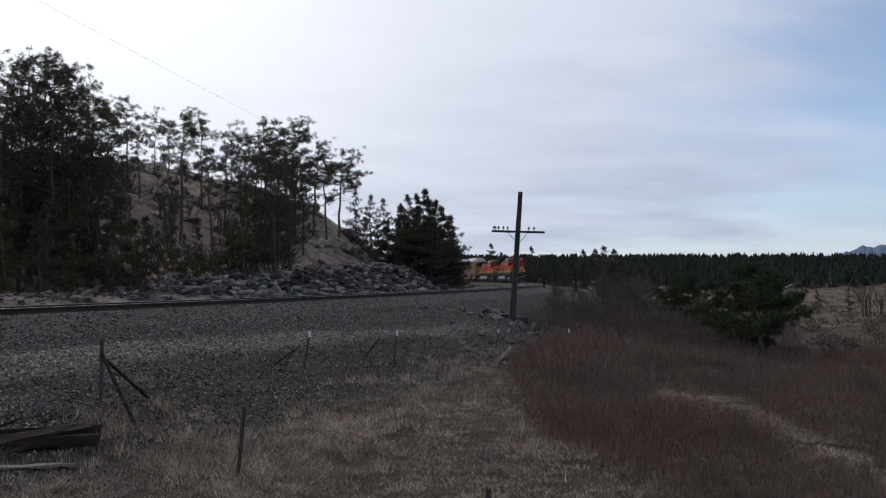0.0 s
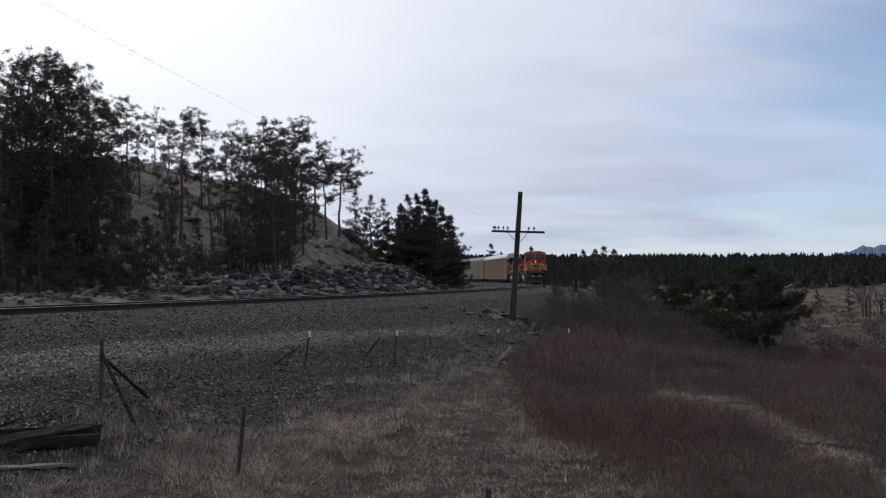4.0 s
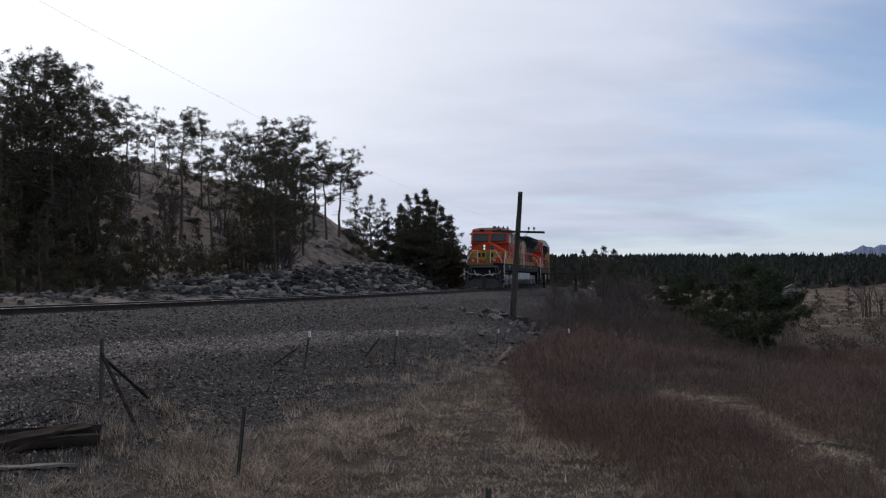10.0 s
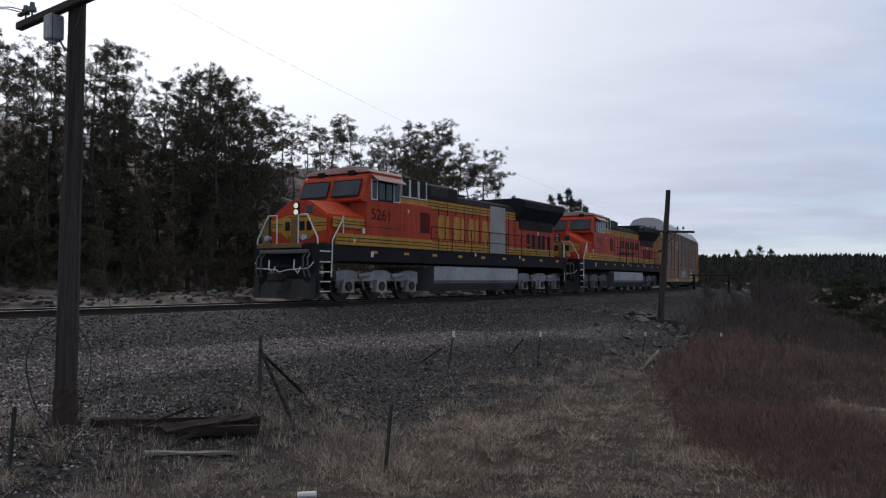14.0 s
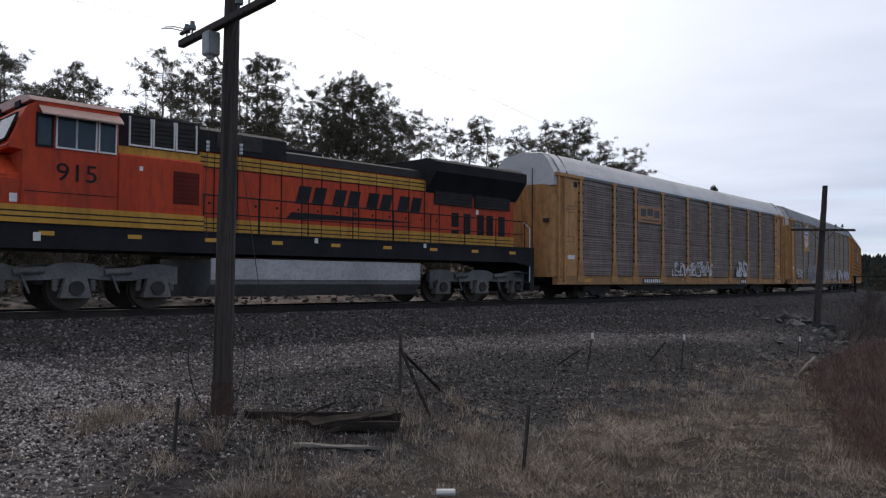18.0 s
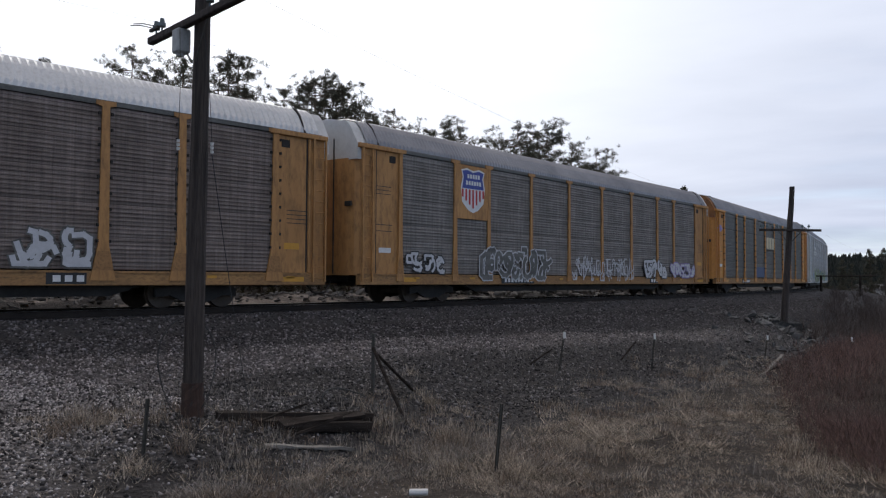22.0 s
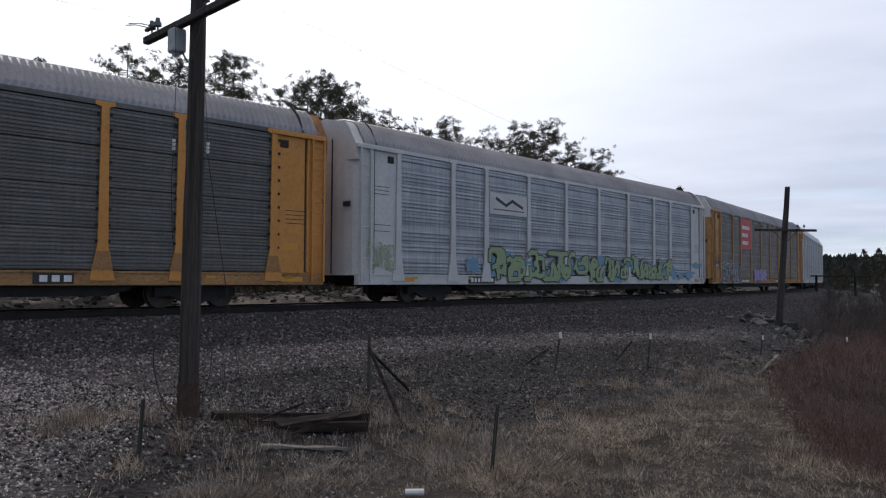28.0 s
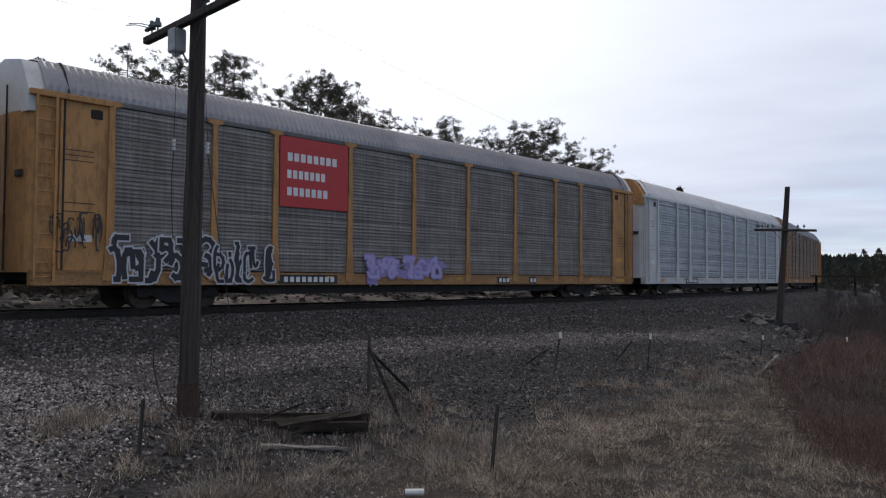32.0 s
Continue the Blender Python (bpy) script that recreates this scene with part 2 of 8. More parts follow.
def ground_z(x, y):
    """Height of the ground above the top of the rails."""
    x, y = np.atleast_1d(np.asarray(x, float)), np.atleast_1d(np.asarray(y, float))
    s, d = to_track(x, y)
    e = -d
    r = np.hypot(x, y)
    # the camera's side: gravel bench, bank, then the meadow that falls away along the line
    drop = -1.3 - 0.5 * sstep(-15, 15, s) - 1.6 * sstep(-20, 12, s) * sstep(11, 21, d) - 1.4 * sstep(25, 80, d) - 1.2 * sstep(60, 200, r) + 0.35 * sstep(9, 3, r)
    wide = 10.8 - 2.0 * sstep(-23, -14, s) - 1.8 * sstep(-8, 14, s) + 0.7 * lump(s, d * 0 + 3, 9.0)
    bench = -0.42 - 0.07 * np.clip(d - 2.2, 0, 7)
    zc = bench + (drop - bench) * sstep(wide, wide + 2.5, d)
    # the far side: ditch, then the hill inside the bend
    top = 11.0 - 8.0 * sstep(2, -32, s) - 3.6 * sstep(38, 62, s) - 4.2 * sstep(62, 84, s) - 2.8 * sstep(84, 105, s)
    zh = -0.45 + 0.25 * sstep(4, 7, e) + top * sstep(8.5, 36 - 10 * sstep(30, 55, s), e) + 0.06 * np.clip(e - 32, 0, 60) * sstep(100, 55, s) * sstep(-30, 0, s)
    zh = zh + sstep(9, 20, e) * (1.0 * lump(x, y, 9.0) + 0.5 * lump(x + 40, y, 3.7)) * sstep(95, 60, s)
    heap = np.clip(1 - np.abs((s - 27) / 28.0), 0, 1) ** 0.6
    zh = zh + 2.0 * heap * sstep(3.2, 7.5, e) * sstep(13.5, 9.5, e) + 0.35 * sstep(3.5, 5.0, e) * sstep(8.5, 6.5, e) * sstep(10, 2, s)
    z = np.where(d > 0, zc, zh)
    z = np.where(np.abs(d) < 2.2, -0.42, z)
    # far country: low wooded hills round the valley
    far = sstep(230, 900, r)
    z = z + far * (22 + 11 * lump(x, y, 420.0) + 9 * lump(x + 900, y + 300, 900.0)) * sstep(230, 420, y - 0.05 * x)
    z = z + (0.05 * lump(x, y, 1.3) + 0.10 * lump(x + 9, y + 5, 3.1)) * sstep(2.6, 9, np.abs(d))
    z = z + 0.35 * lump(x, y, 17.0) * sstep(14, 40, np.abs(d))
    return z


def gz(x, y):
    return float(ground_z(x, y)[0])

# ---------------------------------------------------------------- ground
def ground_material():
    """Gravel by the track, dry grass and soil beyond, pale rock on the hill, tan meadow far off."""
    m = bpy.data.materials.new("ground")
    m.use_nodes = True
    nt = m.node_tree
    N, L = nt.nodes.new, nt.links.new
    bs = nt.nodes["Principled BSDF"]
    co = N("ShaderNodeTexCoord")

    def noise_of(scale, detail=5, rough=0.6):
        n = N("ShaderNodeTexNoise")
        n.inputs["Scale"].default_value, n.inputs["Detail"].default_value, n.inputs["Roughness"].default_value = scale, detail, rough
        L(co.outputs["Object"], n.inputs["Vector"])
        return n.outputs["Fac"]

    def ramp(fac, lo, hi, to=1.0):
        r = N("ShaderNodeMapRange"); r.inputs["From Min"].default_value, r.inputs["From Max"].default_value, r.inputs["To Max"].default_value = lo, hi, to
        L(fac, r.inputs["Value"])
        return r.outputs[0]

    def blend(f, a, b):
        x = N("ShaderNodeMix"); x.data_type = "RGBA"
        for k, v in (("A", a), ("B", b)):
            if isinstance(v, tuple):
                x.inputs[k].default_value = (*v, 1)
            else:
                L(v, x.inputs[k])
        if isinstance(f, float):
            x.inputs["Factor"].default_value = f
        else:
            L(f, x.inputs["Factor"])
        return x.outputs["Result"]

    zone = N("ShaderNodeVertexColor"); zone.layer_name = "cover"
    sep = N("ShaderNodeSeparateColor")
    L(zone.outputs["Color"], sep.inputs[0])
    big, mid, small, tiny = noise_of(0.18), noise_of(1.1), noise_of(7.0, 6, 0.7), noise_of(34.0, 4, 0.7)
    vor = N("ShaderNodeTexVoronoi"); vor.inputs["Scale"].default_value = 16.0
    L(co.outputs["Object"], vor.inputs["Vector"])
    stone = N("ShaderNodeSeparateColor"); L(vor.outputs["Color"], stone.inputs[0])
    # the sheet's gravel colour is darkened to shade the crevices between loose stones
    gravel = blend(ramp(stone.outputs[0], 0.0, 1.0), (0.008, 0.0075, 0.008), (0.060, 0.055, 0.056))
    gravel = blend(ramp(mid, 0.35, 0.7, 0.6), gravel, (0.020, 0.0185, 0.019))
    grass = blend(ramp(mid, 0.3, 0.7), (0.022, 0.0175, 0.0145), (0.075, 0.058, 0.046))
    grass = blend(ramp(small, 0.45, 0.75, 0.75), grass, (0.016, 0.013, 0.011))
    rock = blend(ramp(mid, 0.35, 0.65), (0.165, 0.145, 0.128), (0.335, 0.30, 0.27))
    rock = blend(ramp(small, 0.5, 0.8, 0.8), rock, (0.10, 0.083, 0.066))
    soil = blend(ramp(mid, 0.35, 0.7), (0.075, 0.058, 0.042), (0.15, 0.115, 0.085))
    meadow = blend(ramp(big, 0.35, 0.65), (0.085, 0.066, 0.05), (0.23, 0.185, 0.145))
    lane = N("ShaderNodeTexNoise"); lane.inputs["Scale"].default_value, lane.inputs["Detail"].default_value, lane.inputs["Roughness"].default_value = 1.0, 7, 0.7
    lm = N("ShaderNodeMapping"); lm.inputs["Scale"].default_value = (0.05, 0.24, 1)
    L(co.outputs["Object"], lm.inputs["Vector"]); L(lm.outputs[0], lane.inputs["Vector"])
    meadow = blend(ramp(lane.outputs["Fac"], 0.46, 0.58, 0.9), meadow, (0.055, 0.041, 0.031))
    edge = N("ShaderNodeMath"); edge.operation = "MULTIPLY_ADD"; edge.inputs[1].default_value = 0.8; edge.inputs[2].default_value = -0.4
    L(mid, edge.inputs[0])

    def soft(ch):
        a = N("ShaderNodeMath"); a.operation = "ADD"
        L(ch, a.inputs[0]); L(edge.outputs[0], a.inputs[1])
        return ramp(a.outputs[0], 0.35, 0.65)

    col = blend(soft(sep.outputs[0]), grass, gravel)
    col = blend(soft(sep.outputs[1]), col, rock)
    col = blend(soft(sep.outputs[2]), col, soil)
    zone2 = N("ShaderNodeVertexColor"); zone2.layer_name = "far"
    sp2 = N("ShaderNodeSeparateColor"); L(zone2.outputs["Color"], sp2.inputs[0])
    col = blend(sp2.outputs[0], col, meadow)
    pale = blend(ramp(stone.outputs[1], 0.0, 1.0), (0.05, 0.045, 0.045), (0.28, 0.256, 0.248))
    col = blend(sp2.outputs[2], col, pale)
    col = blend(soft(sp2.outputs[1]), col, (0.022, 0.024, 0.019))
    col = blend(ramp(tiny, 0.47, 0.68, 0.75), col, (0.016, 0.014, 0.0125))
    fleck = noise_of(55.0, 3, 0.6)
    col = blend(ramp(fleck, 0.62, 0.72, 0.55), col, (0.26, 0.225, 0.18))
    L(col, bs.inputs["Base Color"])
    bs.inputs["Roughness"].default_value = 0.95
    bs.inputs["Specular IOR Level"].default_value = 0.2
    hgt = N("ShaderNodeMath"); hgt.operation = "MULTIPLY_ADD"; hgt.inputs[1].default_value = 1.5
    L(small, hgt.inputs[0]); L(vor.outputs["Distance"], hgt.inputs[2])
    bp = N("ShaderNodeBump"); bp.inputs["Strength"].default_value, bp.inputs["Distance"].default_value = 0.7, 0.05
    L(hgt.outputs[0], bp.inputs["Height"]); L(bp.outputs[0], bs.inputs["Normal"])
    return m


GROUND = ground_material()


def lane_at(s, d):
    """1 on the worn pale lane that runs beside the track."""
    mid = 7.0 + 2.0 * sstep(-15, -4, s)
    half = 1.35 - 0.6 * sstep(-14, -5, s)
    return sstep(half + 0.5, half - 0.4, np.abs(d - mid + 0.3 * lump(s, d, 4.0))) * sstep(-40, -30, s) * sstep(4, -8, s)


def build_ground():
    # one sheet, fine in the middle and coarser to the horizon
    def spread(n, reach, k):
        t = np.linspace(-1, 1, n)
        return reach * np.sinh(k * t) / math.sinh(k)
    gx, gy = spread(341, 4700, 7.6) - 2.0, spread(341, 4700, 7.6) + 22.0
    X, Y = np.meshgrid(gx, gy, indexing="ij")
    x, y = X.ravel(), Y.ravel()
    z = ground_z(x, y)
    s, d = to_track(x, y)
    # the bed of the track sits in a shallow cut of the sheet
    z = np.where(np.abs(d) < 2.9, z - 0.12, z)
    n = gx.size
    i, j = np.meshgrid(np.arange(n - 1), np.arange(n - 1), indexing="ij")
    q = (i * n + j).ravel()
    faces = np.stack([q, q + n, q + n + 1, q + 1], axis=1)
    me = bpy.data.meshes.new("ground")
    me.vertices.add(x.size)
    me.vertices.foreach_set("co", np.stack([x, y, z], axis=1).ravel())
    me.loops.add(faces.size)
    me.loops.foreach_set("vertex_index", faces.ravel())
    me.polygons.add(len(faces))
    me.polygons.foreach_set("loop_start", np.arange(0, faces.size, 4))
    me.polygons.foreach_set("use_smooth", np.ones(len(faces), bool))
    me.update()
    r = np.hypot(x, y)
    e = -d
    gravel = np.where(d > 0, sstep(14.4, 12.4, d + 2.2 * sstep(-8, 14, s)), sstep(8, 5, e))
    gravel = np.maximum(gravel, sstep(0.6, -1.6, x + 0.55 * y - 0.5 + 0.8 * lump(x, y, 1.7)) * sstep(14, 9, r) * 0.8)          # stony patch by the first pole
    rock = sstep(7.5, 11, e) * (0.72 + 0.4 * lump(x, y, 11.0) + 0.25 * sstep(20, 35, s)) * sstep(100, 75, s)
    rock = np.maximum(rock, sstep(2.4, 3.0, e) * sstep(7.2, 5.6, e) * sstep(12, 0, s) * (0.55 + 0.35 * lump(x, y, 1.5)))
    soil = 0.6 * sstep(2.0, 3.6, x - 0.03 * y + 0.9 * lump(x, y, 4.0)) * sstep(9, 13, d) * sstep(60, 45, r) * 0.8
    soil = np.maximum(soil, sstep(7, 14, e) * (0.12 - 0.5 * lump(x + 50, y, 11.0) - 0.5 * sstep(20, 35, s)))
    far = sstep(45, 90, r) * (d > 12)
    pale = sstep(-1.7, -2.9, x + 0.55 * y - 0.5 + 0.8 * lump(x, y, 1.7)) * sstep(15, 11, r) * (0.75 + 0.4 * lump(x, y, 2.6)) * (1 - 0.8 * sstep(0.7, 0.0, np.abs(y - 7.6 - 0.25 * (x + 9) - 0.4 * lump(x, y, 1.5))))
    pale = np.maximum(pale, 0.55 * lane_at(s, d) * (0.75 + 0.5 * lump(x, y, 2.0)))
    wood = sstep(330, 480, y - 0.06 * x + 60 * lump(x, y, 160.0)) * (y > 0)
    for nm, chans in (("cover", (gravel, rock, soil)), ("far", (far, wood, pale))):
        at = me.color_attributes.new(nm, "FLOAT_COLOR", "POINT")
        c = np.ones((x.size, 4), np.float32)
        for k in range(3):
            c[:, k] = np.clip(chans[k], 0, 1)
        at.data.foreach_set("color", c.ravel())
    me.materials.append(GROUND)
    return tagged(new("ground", me), "gravel, dry grass and pale rocky hillside reaching to wooded hills", "ground", kind="structure")


build_ground()


# ---------------------------------------------------------------- track
BALLAST = islands("ballast_stone", (0.013, 0.012, 0.0125), (0.235, 0.217, 0.219), skew=2.1)
BANK_STONE = islands("bank_stone", (0.012, 0.011, 0.0115), (0.25, 0.23, 0.225), skew=2.6)
RAIL_RUST = surf("rail_rust", (0.028, 0.021, 0.018), (0.05, 0.037, 0.03), 3, 0.85, 0.3, 0.3, 40)
RAIL_TOP = surf("rail_head", (0.32, 0.32, 0.33), (0.45, 0.45, 0.46), 3, 0.3, 1.0, 0.05, 60)
TIE_WOOD = surf("tie_wood", (0.05, 0.042, 0.036), (0.09, 0.078, 0.066), 3, 0.9, 0, 0.5, 30, stretch=(1, 6, 1), vary=0.25)
BED = surf("ballast_bed", (0.018, 0.0165, 0.0168), (0.044, 0.0395, 0.040), 1.2, 0.95, 0, 1.0, 22, 0.7, c=(0.025, 0.023, 0.022), depth=0.05)


LANE_STONE = islands("lane_stone", (0.03, 0.0265, 0.026), (0.40, 0.36, 0.35), skew=2.0)
PEBBLE = islands("pebble", (0.06, 0.054, 0.053), (0.62, 0.565, 0.54), skew=1.25)


def sweep(profile, s0, s1, step, mat, name, closed=True):
    """A profile of (d, z) pairs carried along the track."""
    ss = np.arange(s0, s1 + step / 2, step)
    n = len(profile)
    V, F = [], []
    for s in ss:
        for d, z in profile:
            x, y = on_track(s, d)
            V.append((x, y, z))
    for k in range(len(ss) - 1):
        for i in range(n if closed else n - 1):
            a, b = k * n + i, k * n + (i + 1) % n
            F.append((a, b, b + n, a + n))
    return mesh_of(name, V, F, mat)


def build_track():
    line = tagged(empty("railway_track"), "single railway track curving round a rocky hill on grey ballast", "railway track", kind="structure")
    bed = share("ballast_bed", sweep([(-3.6, -0.75), (-2.9, -0.47), (-1.75, -0.20), (-0.75, -0.19), (0, -0.19), (0.75, -0.19), (1.75, -0.20), (3.0, -0.47), (3.8, -0.75)], -230, 330, 2.0, BED, "ballast_bed", False), line)
    for d, nm in ((-0.755, "rail"), (0.755, "rail")):
        prof = [(d - 0.07, -0.175), (d + 0.07, -0.175), (d + 0.07, -0.16), (d + 0.012, -0.14), (d + 0.012, -0.045), (d + 0.037, -0.035), (d + 0.037, -0.006), (d + 0.03, -0.001),
                (d - 0.03, -0.001), (d - 0.037, -0.006), (d - 0.037, -0.035), (d - 0.012, -0.045), (d - 0.012, -0.14), (d - 0.07, -0.16)]
        rail = share(nm, sweep(prof, -230, 330, 2.0, RAIL_RUST, nm), line, label="rusty steel rail with a polished head")
        share("rail_head", sweep([(d - 0.03, 0.002), (d + 0.03, 0.002), (d + 0.034, -0.004), (d - 0.034, -0.004)], -230, 330, 2.0, RAIL_TOP, "rail_head"), rail)
    bm = BM()
    box(bm, -1.3, 1.3, -0.115, 0.115, -0.36, -0.178, 0.012)
    tie = bpy.data.meshes.new("tie")
    bm.to_mesh(tie); bm.free()
    tie.materials.append(TIE_WOOD)
    rnd = random.Random(3)
    for k in range(260):
        s = -34 + k * 0.53
        x, y = on_track(s)
        share("tie", tie, line, pose(x, y, rnd.uniform(-0.012, 0.006), 0, 0, math.degrees(-heading(s)) + rnd.uniform(-0.8, 0.8)))
    return line


build_track()


def stone_mesh(seed, n=1):
    """An angular broken stone: the hull of a few points in a box."""
    rnd = random.Random(seed)
    bm = BM()
    for k in range(7 + 2 * n):
        p = Vector((rnd.uniform(-1, 1), rnd.uniform(-1, 1), rnd.uniform(-1, 1)))
        k = max(abs(p.x), abs(p.y), abs(p.z))
        bm.verts.new(p * (rnd.uniform(0.75, 1.0) / k))
    r = bmesh.ops.convex_hull(bm, input=list(bm.verts))
    inner = [g for g in r["geom_interior"] if isinstance(g, bmesh.types.BMVert)]
    bmesh.ops.delete(bm, geom=inner, context="VERTS")
    bm.verts.index_update()
    V, F = [v.co[:] for v in bm.verts], [[v.index for v in f.verts] for f in bm.faces]
    bm.free()
    return np.array(V), np.array(F)


STONES = [stone_mesh(k, 1) for k in range(6)]


def scatter(name, places, sizes, shapes, mat, rng, squash=(0.6, 1.0)):
    """Many small shapes in one mesh."""
    P, R = np.asarray(places, float), np.asarray(sizes, float)
    pick = rng.integers(len(shapes), size=len(P))
    Vs, Fs, off = [], [], 0
    for k, (V, F) in enumerate(shapes):
        p, r = P[pick == k], R[pick == k]
        n = len(p)
        if not n:
            continue
        a = rng.random((n, 1)) * 6.283
        X = V[None, :, 0] * (r * rng.uniform(0.8, 1.3, n))[:, None]
        Y = V[None, :, 1] * (r * rng.uniform(0.7, 1.0, n))[:, None]
        Z = V[None, :, 2] * (r * rng.uniform(*squash, n))[:, None]
        W = np.stack([X * np.cos(a) - Y * np.sin(a) + p[:, :1], X * np.sin(a) + Y * np.cos(a) + p[:, 1:2], Z + p[:, 2:3]], axis=2)
        Vs.append(W.reshape(-1, 3))
        Fs.append((F[None] + (np.arange(n) * len(V))[:, None, None] + off).reshape(-1, F.shape[1]))
        off += n * len(V)
    V, F = np.concatenate(Vs), np.concatenate(Fs)
    me = bpy.data.meshes.new(name)
    me.vertices.add(len(V)); me.vertices.foreach_set("co", V.ravel())
    k = F.shape[1]
    me.loops.add(F.size); me.loops.foreach_set("vertex_index", F.ravel())
    me.polygons.add(len(F)); me.polygons.foreach_set("loop_start", np.arange(0, F.size, k))
    me.update()
    me.materials.append(mat)
    return new(name, me)


def small_stone(rng):
    """A stone of eight faces."""
    V = np.array([(1, 0, 0), (-1, 0, 0), (0, 1, 0), (0, -1, 0), (0, 0, 1), (0, 0, -1)], float) * rng.uniform(0.65, 1.1, (6, 1)) + rng.normal(0, 0.18, (6, 3))
    F = np.array([(0, 2, 4), (2, 1, 4), (1, 3, 4), (3, 0, 4), (2, 0, 5), (1, 2, 5), (3, 1, 5), (0, 3, 5)])
    return V, F


def build_gravel():
    rng = np.random.default_rng(11)
    chips = [small_stone(rng) for _ in range(14)]
    n = 520000
    s, d = rng.uniform(-34, 62, n), rng.uniform(-1.7, 13.6, n)
    x, y = on_track(s, d)
    r = np.hypot(x, y)
    keep = (rng.random(n) < np.clip((13.0 / r) ** 1.7, 0.03, 1)) & (rng.random(n) < np.where(d < 11.0, 1, sstep(13.6, 11.0, d + 1.3 * sstep(-8, 14, s)))) & (y > 4)
    s, d, x, y = s[keep], d[keep], x[keep], y[keep]
    z = np.where(d < 3.4, np.interp(d, [-1.7, 1.75, 3.0, 3.4], [-0.2, -0.2, -0.47, -0.6]), ground_z(x, y)) + 0.004
    size = (0.011 + 0.034 * rng.random(x.size) ** 1.9) * (1 + 0.3 * sstep(6.5, 3.5, d))
    lane = rng.random(x.size) < lane_at(s, d)
    bank = ~lane & (d > 8.0 + 1.0 * sstep(-15, -4, s))
    P = np.stack([x, y, z], axis=1)
    for name, m, mat, label in (("gravel", ~lane & ~bank, BALLAST, "loose grey crushed stone ballast"), ("gravel", lane, LANE_STONE, "fine pale gravel on the worn lane beside the track"), ("gravel", bank, BANK_STONE, "dark stone on the bank below the lane")):
        tagged(scatter(name, P[m], size[m], chips, mat, rng), label, "gravel", kind="stuff")
    # paler stony patch near the first pole
    n = 60000
    x, y = rng.uniform(-13, 0.8, n), rng.uniform(3.2, 10.0, n)
    v = x + 0.55 * y - 0.5 + 0.8 * lump(x, y, 1.7)
    keep = (v < -2.2 + 0.35 * rng.normal(0, 1, n)) | ((v < 0.2) & (rng.random(n) < 0.10))
    x, y = x[keep], y[keep]
    ob = scatter("pebbles", np.stack([x, y, ground_z(x, y) + 0.004], axis=1), 0.008 + 0.021 * rng.random(x.size) ** 1.7, chips, PEBBLE, rng)
    tagged(ob, "pale pinkish crushed granite on bare ground", "gravel", kind="stuff")


build_gravel()

# ---------------------------------------------------------------- rocks
ROCK = surf("rock", (0.05, 0.050, 0.050), (0.165, 0.163, 0.157), 1.6, 0.9, 0, 0.6, 9, 0.55, c=(0.06, 0.058, 0.055), vary=0.35, depth=0.06)
RUBBLE = islands("rubble", (0.02, 0.02, 0.02), (0.26, 0.255, 0.245), 0.9, 3.0, skew=1.8)
ROCK_MESHES = []


for k in range(9):
    V, F = stone_mesh(40 + k, 2)
    ROCK_MESHES.append(mesh_of("rock", V, F, ROCK))


def rock_heap(name, label, spots, seed):
    rnd = random.Random(seed)
    cx, cy = sum(p[0] for p in spots) / len(spots), sum(p[1] for p in spots) / len(spots)
    base = gz(cx, cy)
    heap = tagged(empty(name, pose(cx, cy, base)), label, "rocks")
    for x, y, z, r in spots:
        m = Matrix.Translation((x - cx, y - cy, z - base)) @ Euler((rnd.gauss(0, 0.5), rnd.gauss(0, 0.5), rnd.uniform(0, 6.28))).to_matrix().to_4x4() @ Matrix.Diagonal((r * rnd.uniform(1.1, 1.9), r * rnd.uniform(0.7, 1.2), r * rnd.uniform(0.3, 0.6), 1))
        share("rock", rnd.choice(ROCK_MESHES), heap, m)
    return heap


